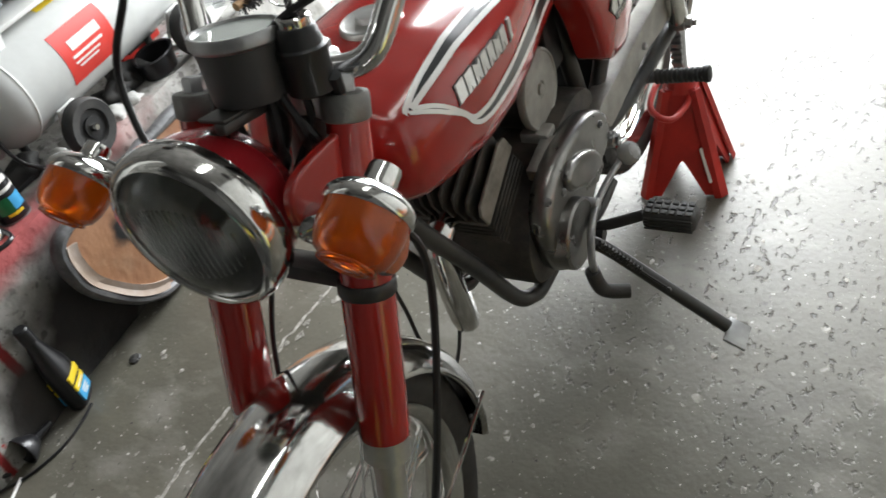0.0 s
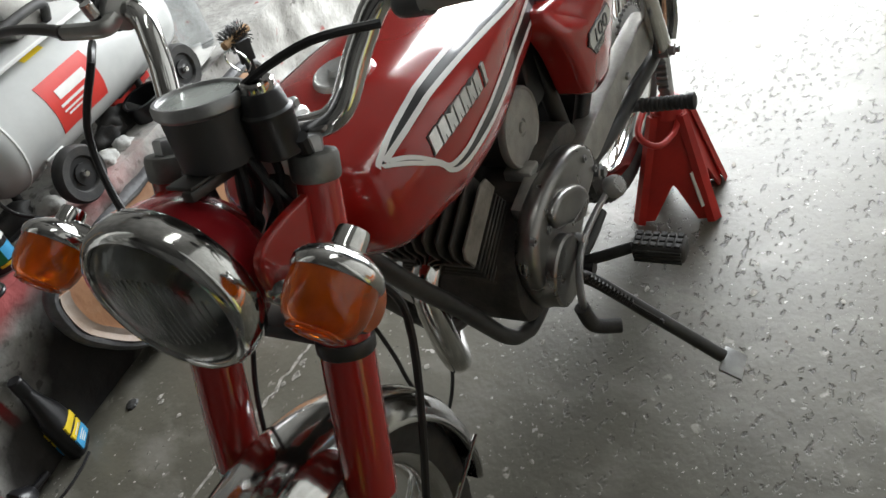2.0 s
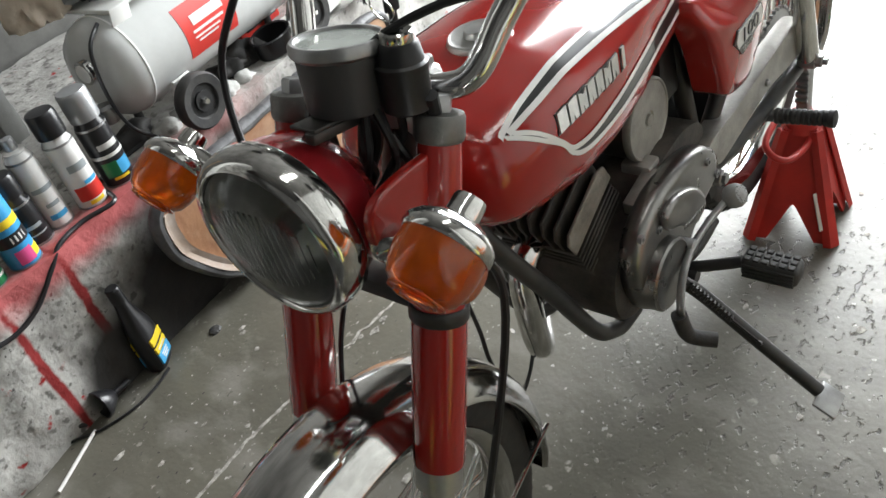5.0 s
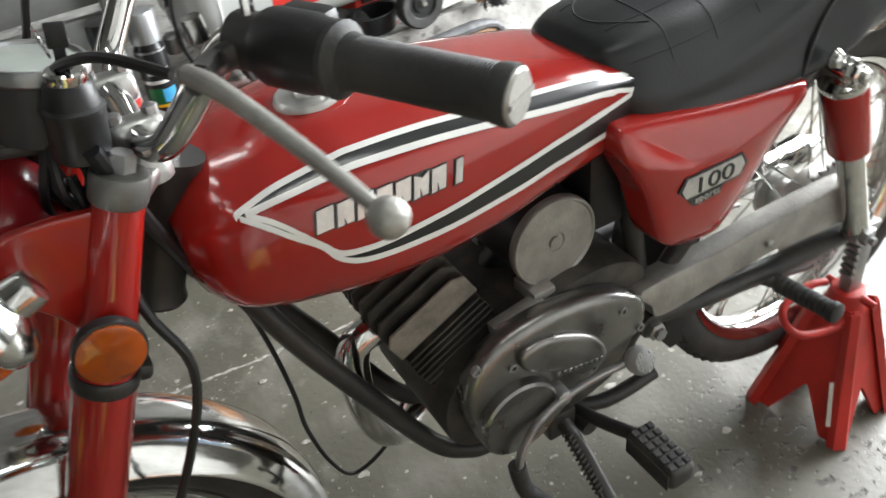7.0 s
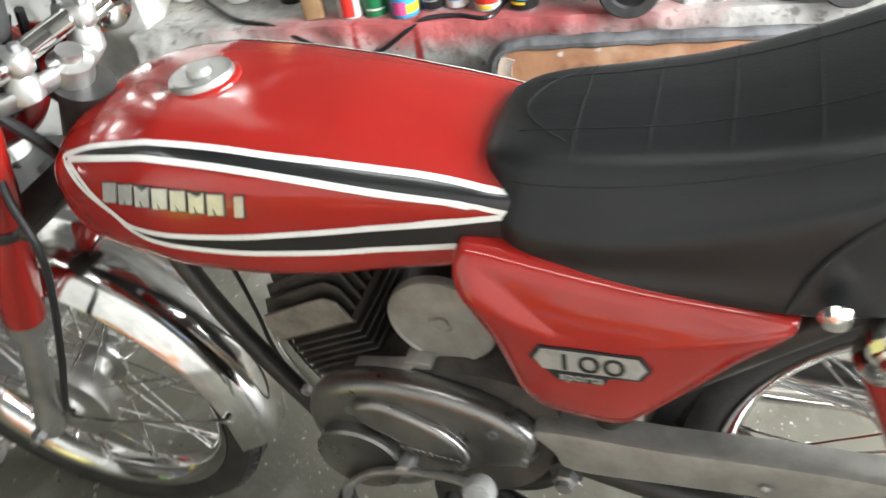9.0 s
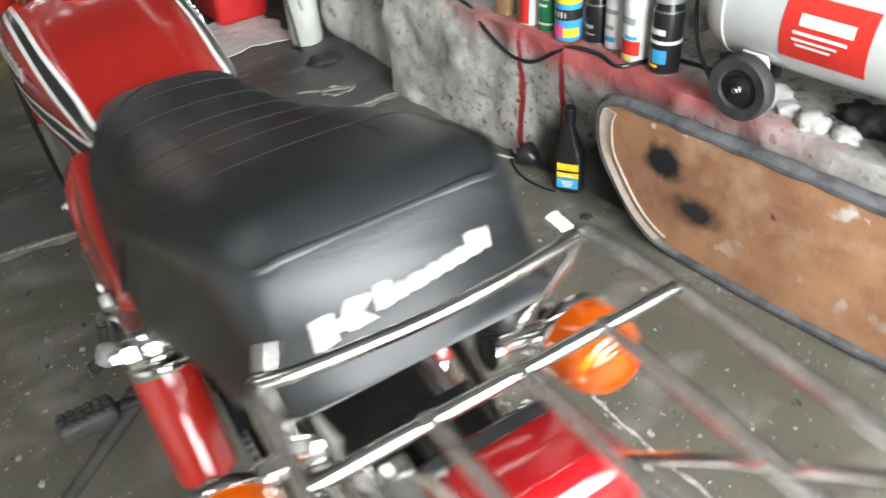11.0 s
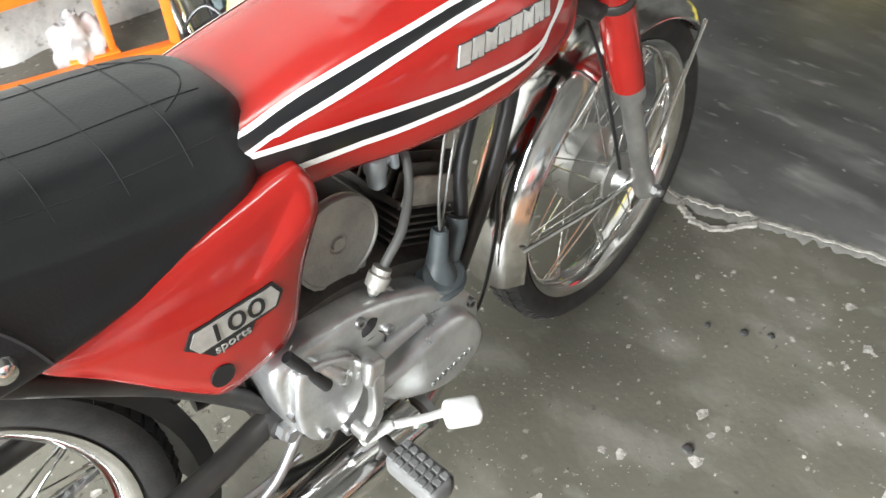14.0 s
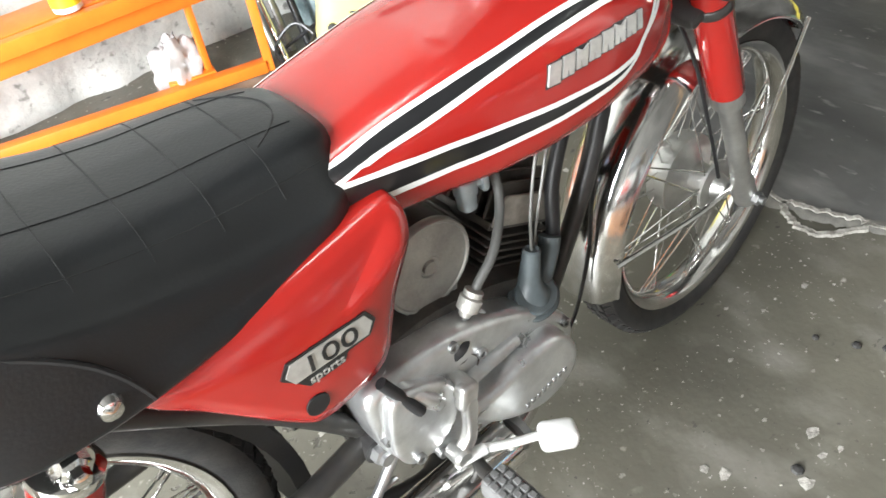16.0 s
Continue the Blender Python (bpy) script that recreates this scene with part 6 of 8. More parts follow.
# gear lever
bm = B()
lathe(bm, [(0.010, 0), (0.010, 0.024), (0.007, 0.026)], Matrix.Translation((0.655, 0.108, 0.398)) @ pose(0, 0, 0, -90, 0, 0), 16)
tube(bm, [(0.570, 0.142, 0.416), (0.61, 0.134, 0.408), (0.655, 0.130, 0.398), (0.695, 0.134, 0.386), (0.722, 0.140, 0.360), (0.726, 0.143, 0.335)], 0.0065, 12, 6, 0.7)
gear = bpart("gear_lever", bm, STEEL, "heel-and-toe gear lever")
bm = B()
tube(bm, [(0.728, 0.140, 0.345), (0.724, 0.146, 0.312), (0.716, 0.156, 0.298), (0.705, 0.178, 0.292)], 0.0105, 12)
bpart("toe_rubber", bm, RUBBER, "", gear)
bm = B()
lathe(bm, [(0.004, -0.006), (0.014, -0.004), (0.0165, 0.002), (0.0165, 0.010), (0.013, 0.016), (0.001, 0.019)], Matrix.Translation((0.567, 0.145, 0.418)) @ pose(0, 0, 0, -60, 0, 0), 20)
for i in range(7):
    for k in range(7):
        if (i - 3) ** 2 + (k - 3) ** 2 < 10:
            bmesh.ops.create_icosphere(bm, subdivisions=1, radius=0.0015, matrix=Matrix.Translation((0.567, 0.145, 0.418)) @ pose(0, 0, 0, -60, 0, 0) @ Matrix.Translation(((i - 3) * 0.004, (k - 3) * 0.004, 0.0165)))
bpart("heel_knob", bm, material("pale_rubber", (0.28, 0.28, 0.275), 0.6, vary=0.2, scale=40), "pale dimpled heel rubber", gear)
# side stand
bm = B()
box(bm, (0.040, 0.018, 0.040), pose(0.628, 0.085, 0.300), 0.004)
tube(bm, [(0.628, 0.085, 0.302), (0.626, 0.12, 0.288), (0.624, 0.20, 0.222), (0.622, 0.283, 0.153)], 0.0100, 12)
stand = bpart("side_stand", bm, FRAME, "black side stand folded out")
bm = B()
box(bm, (0.046, 0.034, 0.005), Matrix.Translation((0.622, 0.296, 0.140)) @ pose(0, 0, 0, -30, 0, 0), 0.0015)
bpart("stand_foot", bm, STEEL, "", stand)
bm = B()
sp0, sp1 = Vector((0.640, 0.115, 0.312)), Vector((0.636, 0.170, 0.262))
sd = (sp1 - sp0)
pts = [sp0 + sd * (i / 60) + 0.0055 * (math.cos(i * 1.26) * Vector((1, 0, 0)) + math.sin(i * 1.26) * sd.cross(Vector((1, 0, 0))).normalized()) for i in range(61)]
tube(bm, pts, 0.0016, 5, 1)
tube(bm, [sp1, (0.634, 0.205, 0.232)], 0.002, 6)
tube(bm, [(0.622, 0.205, 0.218), (0.638, 0.207, 0.230)], 0.004, 8)
bpart("stand_spring", bm, FRAME, "", stand)
bm = B()
tube(bm, [(0.615, -0.05, 0.285), (0.55, -0.09, 0.275), (0.47, -0.085, 0.295)], 0.010, 10)
tube(bm, [(0.615, 0.05, 0.285), (0.55, 0.075, 0.275), (0.47, 0.08, 0.285)], 0.010, 10)
rod(bm, (0.60, -0.11, 0.29), (0.60, 0.11, 0.29), 0.011)
bpart("peg_bracket", bm, FRAME, "")
# brake pedal and its rod at the right
bm = B()
tube(bm, [(0.515, -0.105, 0.395), (0.47, -0.112, 0.350), (0.44, -0.112, 0.330)], 0.006, 10)
tube(bm, [(0.50, -0.108, 0.345), (0.30, -0.100, 0.335), (0.14, -0.085, 0.318)], 0.0035, 8)
bpart("brake_rod", bm, STEEL, "")

# rear: rack, indicators, tail lamp, plate
RACK_STEEL = material("rack_steel", (0.60, 0.59, 0.57), 0.22, 1.0, vary=0.35, scale=24, rough_vary=0.1)
bm = B()
front_bar = [(0.048, -0.108, 0.792), (0.040, -0.075, 0.794), (0.034, 0.0, 0.795), (0.040, 0.075, 0.794), (0.048, 0.108, 0.792)]
tube(bm, front_bar, 0.0047, 12, 6)
rack = bpart("luggage_rack", bm, RACK_STEEL, "chrome tube luggage rack behind the seat")
rack.location = (-0.020, -0.020, 0.006)
bm = B()
tube(bm, [(-0.028, -0.114, 0.793), (-0.028, 0.114, 0.793)], 0.0045, 12)
bpart("cross_bar", bm, RACK_STEEL, "", rack)
bm = B()
tube(bm, [(-0.200, -0.114, 0.793), (-0.203, 0.114, 0.793)], 0.0045, 12)
bpart("cross_bar", bm, RACK_STEEL, "", rack)
for s in (1, -1):
    bm = B()
    tube(bm, [(0.048, s * 0.108, 0.792), (0.02, s * 0.113, 0.793), (-0.10, s * 0.115, 0.793), (-0.202, s * 0.114, 0.793)], 0.0047, 12)
    bpart("side_bar", bm, RACK_STEEL, "", rack)
    bm = B()
    tube(bm, [(0.046, s * 0.106, 0.796), (0.058, s * 0.100, 0.755), (0.090, s * 0.088, 0.690)], 0.0045, 10)
    tube(bm, [(0.062, s * 0.094, 0.803), (0.052, s * 0.100, 0.794)], 0.0065, 12)
    bpart("rack_strut", bm, RACK_STEEL, "", rack)
    bm = B()
    tube(bm, [(-0.198, s * 0.112, 0.797), (-0.10, s * 0.095, 0.725), (-0.02, s * 0.075, 0.665), (0.05, s * 0.065, 0.655)], 0.0043, 10)
    bpart("rack_stay", bm, RACK_STEEL, "", rack)
for y in (0.048, -0.006, -0.060):
    bm = B()
    tube(bm, [(-0.026, y, 0.796), (-0.201, y, 0.796)], 0.0042, 10)
    bpart("rack_rail", bm, RACK_STEEL, "", rack)
for s in (1, -1):
    indicator((0.052, s * 0.134 - 0.010, 0.680), (-1.0, 0.0, 0.12), (0.062, s * 0.066 - 0.010, 0.696), bpart, None, 0.033)
bm = B()
lathe(bm, [(0.004, -0.012), (0.013, -0.010), (0.013, 0.0), (0.010, 0.004)], Matrix.Translation((0.062, -0.090, 0.726)), 14)
bpart("rubber_grommet", bm, BLACK, "")
bm = B()
box(bm, (0.070, 0.098, 0.052), Matrix.Translation((-0.060, 0.0, 0.722)) @ pose(0, 0, 0, 0, 14, 0), 0.010, 3)
tail = bpart("tail_lamp", bm, CHROME, "red tail lamp in a chrome base")
tail.location = (0, -0.018, 0)
bm = B()
box(bm, (0.066, 0.092, 0.052), Matrix.Translation((-0.073, 0.0, 0.730)) @ pose(0, 0, 0, 0, 14, 0), 0.014, 4)
bpart("tail_lens", bm, material("red_lens", (0.62, 0.010, 0.015), 0.15, coat=0.6, vary=0.2, scale=30, transmission=0.15), "red plastic lens", tail)
bm = B()
box(bm, (0.10, 0.05, 0.006), Matrix.Translation((-0.01, 0.0, 0.695)) @ pose(0, 0, 0, 0, -10, 0), 0.002)
bpart("lamp_bracket", bm, BLACK, "", tail)
bm = B()
box(bm, (0.004, 0.19, 0.11), Matrix.Translation((-0.155, -0.01, 0.66)) @ pose(0, 0, 0, 0, 20, 0), 0.0015)
bpart("number_plate", bm, WHITE_PAINT, "blank white plate")
bm = B()
for i in range(5):
    box(bm, (0.002, 0.018, 0.045), Matrix.Translation((-0.1575, -0.068 + i * 0.030, 0.662)) @ pose(0, 0, 0, 0, 20, 0))
bpart("plate_bars", bm, STRIPE_BLACK, "", bike.children[-1])
for s in (1, -1):
    bm = B()
    tube(bm, [(0.24, s * 0.070, 0.700), (0.10, s * 0.072, 0.675), (-0.02, s * 0.060, 0.650)], 0.007, 10)
    bpart("fender_stay", bm, CHROME, "", rear_fender)


# ---- things round the motorcycle ----


def paint(name, color, rough=0.4, **kw):
    kw.setdefault("vary", 0.16)
    kw.setdefault("scale", 14)
    return material(name, color, rough, **kw)


STAND_RED = paint("stand_red", (0.52, 0.030, 0.022), 0.42, color2=(0.33, 0.022, 0.018), scale=9, bump=0.1)
CAN_WHITE = paint("can_white", (0.76, 0.75, 0.73), 0.3)
CAN_GREEN = paint("can_green", (0.02, 0.20, 0.075), 0.3)
CAN_BLUE = paint("can_blue", (0.05, 0.32, 0.62), 0.3)
CAN_BLACK = paint("can_black", (0.018, 0.018, 0.02), 0.28)
CAN_SILVER = paint("can_silver", (0.42, 0.43, 0.44), 0.35, metal=0.5)
LABEL_RED = paint("label_red", (0.60, 0.035, 0.025), 0.4)
LABEL_YELLOW = paint("label_yellow", (0.85, 0.62, 0.03), 0.4)
LABEL_BLUE = paint("label_blue", (0.06, 0.36, 0.66), 0.4)
LABEL_PINK = paint("label_pink", (0.75, 0.10, 0.30), 0.4)
LABEL_WHITE = paint("label_white", (0.74, 0.73, 0.70), 0.5)
LABEL_GREY = paint("label_grey", (0.30, 0.33, 0.34), 0.5)
CLOTH_PINK = paint("pink_cloth", (0.72, 0.655, 0.63), 0.95, scale=6, bump=0.5, bump_scale=160)
CLOTH_BEIGE = paint("beige_cloth", (0.55, 0.47, 0.38), 0.95, scale=9, bump=0.4, bump_scale=120)
CLOTH_DARK = paint("dark_cloth", (0.018, 0.024, 0.034), 0.9, scale=7, bump=0.4, bump_scale=90)
PAPER = paint("paper", (0.72, 0.71, 0.68), 0.8, scale=6)
RED_PLASTIC = paint("red_plastic", (0.58, 0.022, 0.026), 0.38)
MILKY = paint("milky_plastic", (0.66, 0.67, 0.63), 0.35, scale=7, color2=(0.50, 0.50, 0.46))
CLEAR = material("clear_plastic", (0.86, 0.90, 0.92), 0.08, transmission=0.9, ior=1.4)
FILM = material("plastic_film", (0.80, 0.78, 0.78), 0.2, transmission=0.6, ior=1.2, bump=0.6, bump_scale=30)
STOOL_GREEN = paint("worn_green_paint", (0.16, 0.36, 0.27), 0.6, color2=(0.42, 0.45, 0.38), scale=16, contrast=(0.30, 0.5))
STOOL_RED = paint("worn_red_paint", (0.50, 0.06, 0.045), 0.55, color2=(0.28, 0.07, 0.05))
PANEL = paint("stained_brown_board", (0.44, 0.235, 0.125), 0.75, color2=(0.26, 0.12, 0.065), scale=6, detail=9, bump=0.35, bump_scale=50)
mix_mask(PANEL, noise_mask(PANEL, 7, 0.55, 0.72, 6, seed=4.0), (0.50, 0.34, 0.22))
mix_mask(PANEL, noise_mask(PANEL, 17, 0.62, 0.68, 6, (3, 0.40, 0.56), seed=21.0), (0.62, 0.60, 0.56))
mix_mask(PANEL, noise_mask(PANEL, 20, 0.66, 0.70, 4, (4, 0.5, 0.6), seed=31.0), (0.16, 0.02, 0.02))
mix_mask(PANEL, area_mask(PANEL, (0.185, -0.05, 0.205), (0.042, 0.2, 0.040), 0.55, 24), (0.012, 0.012, 0.013))
mix_mask(PANEL, area_mask(PANEL, (0.265, -0.05, 0.125), (0.050, 0.2, 0.030), 0.85, 40), (0.025, 0.021, 0.02))
TAPE = paint("grey_tape", (0.14, 0.14, 0.145), 0.5, color2=(0.045, 0.045, 0.047), scale=18, bump=0.5, bump_scale=70)
PALE_EDGE = paint("pale_board_edge", (0.27, 0.20, 0.15), 0.75, color2=(0.36, 0.30, 0.26), bump=0.3)


def ring_band(bm, r, z0, z1, m=Matrix(), a0=0.0, a1=360.0, lift=0.0006, seg=24):
    """A thin sleeve round a cylinder, whole or in part."""
    s = mark(bm)
    n = max(3, int(seg * (a1 - a0) / 360))
    rows = []
    for i in range(n + 1):
        a = radians(a0 + (a1 - a0) * i / n)
        c, d = math.cos(a), math.sin(a)
        rows.append([bm.verts.new((r * c, r * d, z0)), bm.verts.new(((r + lift) * c, (r + lift) * d, z0)), bm.verts.new(((r + lift) * c, (r + lift) * d, z1)), bm.verts.new((r * c, r * d, z1))])
    grid_faces(bm, rows, True)
    place(bm, s, m)
    return bm


def cable(name, pts, r, mat, label, category="cable", steps=8):
    bm = B()
    tube(bm, pts, r, 8, steps)
    return solid(name, bm, mat, label, category)


def spray_can(at, label, body, cap, bands, h=0.20, r=0.027, rz=0, cap_h=0.05, tilt=0, cap_r=0.9):
    """bands: rows of material, lower and upper share of the body, first and last degree of the turn."""
    ob = thing("spray_can", label, "spray can", at, rz, "cans on the ledge")
    ob.matrix_world = pose(*at, tilt, 0, rz)
    hb = h - cap_h
    bm = B()
    lathe(bm, [(r * 0.86, 0), (r * 0.98, 0.002), (r, 0.006), (r, hb - 0.018), (r * 0.97, hb - 0.014), (r * 0.8, hb - 0.002), (r * 0.78, hb + 0.004), (r * 0.4, hb + 0.008)], seg=24)
    part("body", bm, body, ob)
    bm = B()
    lathe(bm, [(r * 0.82, hb + 0.001), (r * cap_r, hb + 0.002), (r * cap_r, h - 0.006), (r * cap_r * 0.9, h - 0.001), (r * cap_r * 0.5, h)], seg=24)
    part("cap", bm, cap, ob)
    for z, q in ((0.0, 1.0), (hb - 0.016, 0.97)):
        bm = B()
        ring_band(bm, r * q, z, z + 0.004, lift=0.0013)
        part("seam_ring", bm, STEEL, ob)
    for mat, b0, b1, a0, a1 in bands:
        bm = B()
        ring_band(bm, r, 0.006 + b0 * (hb - 0.026), 0.006 + b1 * (hb - 0.026), a0=a0, a1=a1)
        part("printed_band", bm, mat, ob)
    return ob


ZL = 0.334
spray_can((1.19, -0.93, ZL), "white spray can with a red printed stripe", CAN_WHITE, CAN_WHITE, [(LABEL_RED, 0.0, 0.55, 60, 120), (LABEL_GREY, 0.6, 0.8, 40, 80), (LABEL_RED, 0.85, 0.95, 20, 160)], h=0.185, rz=15, tilt=3)
spray_can((1.137, -0.945, ZL), "green spray can with a tall black cap", CAN_GREEN, CAN_BLACK, [(LABEL_WHITE, 0.62, 0.80, 40, 120), (LABEL_WHITE, 0.1, 0.14, 50, 140), (CAN_WHITE, 0.48, 0.53, 60, 110)], h=0.195, cap_h=0.06, cap_r=0.99, rz=20)
spray_can((1.07, -0.945, ZL), "blue and yellow printed spray can, pink at its base", CAN_BLUE, CAN_WHITE, [(LABEL_YELLOW, 0.62, 0.74, 0, 360), (CAN_BLACK, 0.34, 0.52, 0, 360), (LABEL_PINK, 0.03, 0.25, 60, 120), (LABEL_YELLOW, 0.05, 0.20, 120, 190), (LABEL_WHITE, 0.38, 0.48, 60, 130)], h=0.185, r=0.030, cap_h=0.03, cap_r=0.5)
spray_can((1.02, -0.985, ZL), "short black spray can with a black cap", CAN_BLACK, CAN_BLACK, [(LABEL_GREY, 0.4, 0.5, 50, 120), (LABEL_GREY, 0.2, 0.24, 50, 130)], h=0.145, cap_h=0.045, cap_r=0.97)
spray_can((0.968, -0.995, ZL), "slim white spray can with a bare nozzle", CAN_WHITE, CAN_SILVER, [(LABEL_GREY, 0.55, 0.62, 40, 140), (LABEL_BLUE, 0.1, 0.18, 50, 130), (LABEL_GREY, 0.3, 0.36, 60, 120)], h=0.19, cap_h=0.03, cap_r=0.45, r=0.026)
spray_can((0.897, -0.985, ZL), "white and red spray can with a black cap", CAN_WHITE, CAN_BLACK, [(LABEL_RED, 0.10, 0.34, 30, 150), (LABEL_GREY, 0.60, 0.72, 50, 130), (LABEL_YELLOW, 0.02, 0.08, 60, 120), (LABEL_BLUE, 0.36, 0.42, 80, 140)], h=0.205, r=0.029, cap_h=0.052, cap_r=0.95)
spray_can((0.824, -0.995, ZL), "black spray can printed green and blue, silver cap", CAN_BLACK, CAN_SILVER, [(CAN_GREEN, 0.14, 0.42, 30, 85), (LABEL_BLUE, 0.16, 0.40, 85, 140), (LABEL_WHITE, 0.50, 0.56, 0, 360), (LABEL_WHITE, 0.66, 0.76, 50, 130), (LABEL_YELLOW, 0.08, 0.13, 50, 110)], h=0.205, r=0.031, cap_h=0.062, cap_r=0.95)


def bottle(name, at, label, body, cap, h, r, neck=0.35, shoulder=0.7, squash=1.0, rz=0, bands=(), category="bottle", group=""):
    ob = thing(name, label, category, at, rz, group)
    q = Matrix.Diagonal((1, squash, 1, 1))
    bm = B()
    lathe(bm, [(r * 0.85, 0), (r * 0.98, 0.003), (r, 0.012), (r, h * shoulder - 0.03), (r * 0.95, h * shoulder - 0.01), (r * (neck + 0.25), h * shoulder + 0.03), (r * neck, h * 0.86), (r * neck, h * 0.92)], q, 24)
    part("body", bm, body, ob)
    bm = B()
    lathe(bm, [(r * neck * 1.2, h * 0.89), (r * neck * 1.25, h * 0.90), (r * neck * 1.2, h * 0.985), (r * neck * 0.9, h)], q, 18)
    part("cap", bm, cap, ob)
    for mat, z0, z1, a0, a1 in bands:
        bm = B()
        ring_band(bm, r, z0, z1, q, a0, a1, 0.0008)
        part("label", bm, mat, ob)
    return ob


bottle("bottle", (1.37, -1.0, ZL), "dark plastic bottle with a white label", CAN_BLACK, CAN_BLACK, 0.19, 0.032, bands=[(LABEL_WHITE, 0.04, 0.11, 20, 160)], group="bottles on the ledge")
bottle("bottle", (1.51, -1.0, ZL), "white plastic bottle standing on the ledge", CAN_WHITE, CAN_WHITE, 0.20, 0.035, group="bottles on the ledge")
bottle("bottle", (1.66, -1.0, ZL), "white plastic bottle with a yellow base band", CAN_WHITE, LABEL_YELLOW, 0.18, 0.034, bands=[(LABEL_YELLOW, 0.014, 0.05, 0, 360)], group="bottles on the ledge")
bm = B()
box(bm, (0.042, 0.030, 0.95), pose(0, 0, 0.475), 0.003)
tagged(new("timber_post", mesh_of("timber_post", bm, WOOD)), "raw square timber leaning from the ledge", "timber").matrix_world = pose(1.27, -0.915, ZL, 9, 4, 12)

# black oil bottle on the floor before the ledge
oil = thing("oil_bottle", "black oil bottle with a yellow and blue label", "bottle", (0.985, -0.893, 0), 38)
bm = B()
loft(bm, [[(w * math.copysign(abs(math.cos(a)) ** 0.7, math.cos(a)) + sh, d * math.copysign(abs(math.sin(a)) ** 0.7, math.sin(a)), z) for a in [2 * math.pi * i / 24 for i in range(24)]]
          for w, d, z, sh in ((0.030, 0.019, 0.0, 0), (0.034, 0.022, 0.006, 0), (0.034, 0.022, 0.085, 0), (0.031, 0.021, 0.105, 0), (0.022, 0.017, 0.135, 0.002), (0.014, 0.014, 0.165, 0.004), (0.012, 0.012, 0.185, 0.004))])
part("body", bm, CAN_BLACK, oil)
bm = B()
lathe(bm, [(0.0145, 0.180), (0.015, 0.182), (0.0145, 0.212), (0.012, 0.215)], pose(0.004, 0, 0), 18)
part("cap", bm, CAN_BLACK, oil)
for mat, z0, z1 in ((LABEL_YELLOW, 0.062, 0.080), (LABEL_YELLOW, 0.042, 0.056), (LABEL_BLUE, 0.014, 0.040)):
    bm = B()
    box(bm, (0.050, 0.0452, z1 - z0), pose(0, 0, (z0 + z1) / 2), 0.0008)
    part("label_band", bm, mat, oil)
for i, z in enumerate((0.048, 0.033, 0.027, 0.021)):
    bm = B()
    box(bm, (0.032 - 0.004 * i, 0.0464, 0.003), pose(0, 0, z))
    part("print_line", bm, LABEL_WHITE, oil)
# funnel lying beside it, its cord and a pale stick
fun = thing("funnel", "black plastic funnel lying on its side", "funnel", (1.115, -0.885, 0))
bm = B()
lathe(bm, [(0.030, 0.0), (0.0315, 0.001), (0.030, 0.010), (0.014, 0.034), (0.007, 0.038), (0.006, 0.075), (0.0045, 0.075), (0.0055, 0.038), (0.0125, 0.033), (0.0285, 0.009), (0.0290, 0.0)], Matrix.Translation((0.02, 0.01, 0.031)) @ pose(0, 0, 0, 0, -96, 8), 28, (False, False))
part("cone", bm, CAN_BLACK, fun)
cable("cord", [(0.99, -0.855, 0.004), (1.03, -0.84, 0.003), (1.09, -0.832, 0.003), (1.16, -0.85, 0.003), (1.22, -0.885, 0.003), (1.30, -0.895, 0.003)], 0.003, CAN_BLACK, "thin black cord lying on the floor")
bm = B()
rod(bm, (1.17, -0.86, 0.004), (1.29, -0.795, 0.004), 0.0035, 8)
solid("stick", bm, LABEL_WHITE, "thin white stick lying on the floor", "stick")
for x, y in ((1.18, -0.905), (1.155, -0.915)):
    bm = B()
    bmesh.ops.create_icosphere(bm, subdivisions=2, radius=0.024)
    for v in bm.verts:
        v.co *= 1 + 0.35 * noise.noise(v.co * 45 + Vector((x * 30, 0, 0)))
        v.co.z = max(v.co.z * 0.8, -0.016)
    ob = solid("grease_lump", bm, RUBBER, "oily black crumpled lump on the floor", "rag")
    ob.matrix_world = pose(x, y, 0.016)

# long black cable along the ledge
cable("cable", [(1.62, -0.98, ZL + 0.02), (1.53, -0.93, ZL + 0.005), (1.45, -0.885, ZL + 0.004), (1.36, -0.875, ZL - 0.003), (1.27, -0.864, 0.300), (1.19, -0.876, 0.268), (1.12, -0.886, 0.275), (1.05, -0.898, 0.320), (1.01, -0.915, ZL + 0.006), (0.95, -0.935, ZL + 0.005), (0.88, -0.93, ZL + 0.005), (0.86, -1.02, ZL + 0.005), (0.80, -1.05, ZL + 0.005), (0.72, -1.06, ZL + 0.006)], 0.0048, CAN_BLACK, "black rubber cable sagging over the ledge edge")


def lump(name, at, size, mat, label, category, seed, rough=0.35, sub=4, flat=0.45):
    """A crumpled soft heap resting on its flattened base."""
    bm = B()
    bmesh.ops.create_icosphere(bm, subdivisions=sub, radius=1)
    for v in bm.verts:
        n1 = noise.noise(v.co * 1.7 + Vector((seed, 0, 0)))
        n2 = 1 - abs(noise.noise(v.co * 4.0 + Vector((0, seed, 0)))) * 2
        v.co *= 1 + rough * n1 + rough * 0.5 * n2
        v.co.z = max(v.co.z, -flat)
        v.co = Vector((v.co.x * size[0], v.co.y * size[1], (v.co.z + flat) * size[2]))
    ob = solid(name, bm, mat, label, category, sharp=80)
    ob.matrix_world = pose(*at)
    return ob


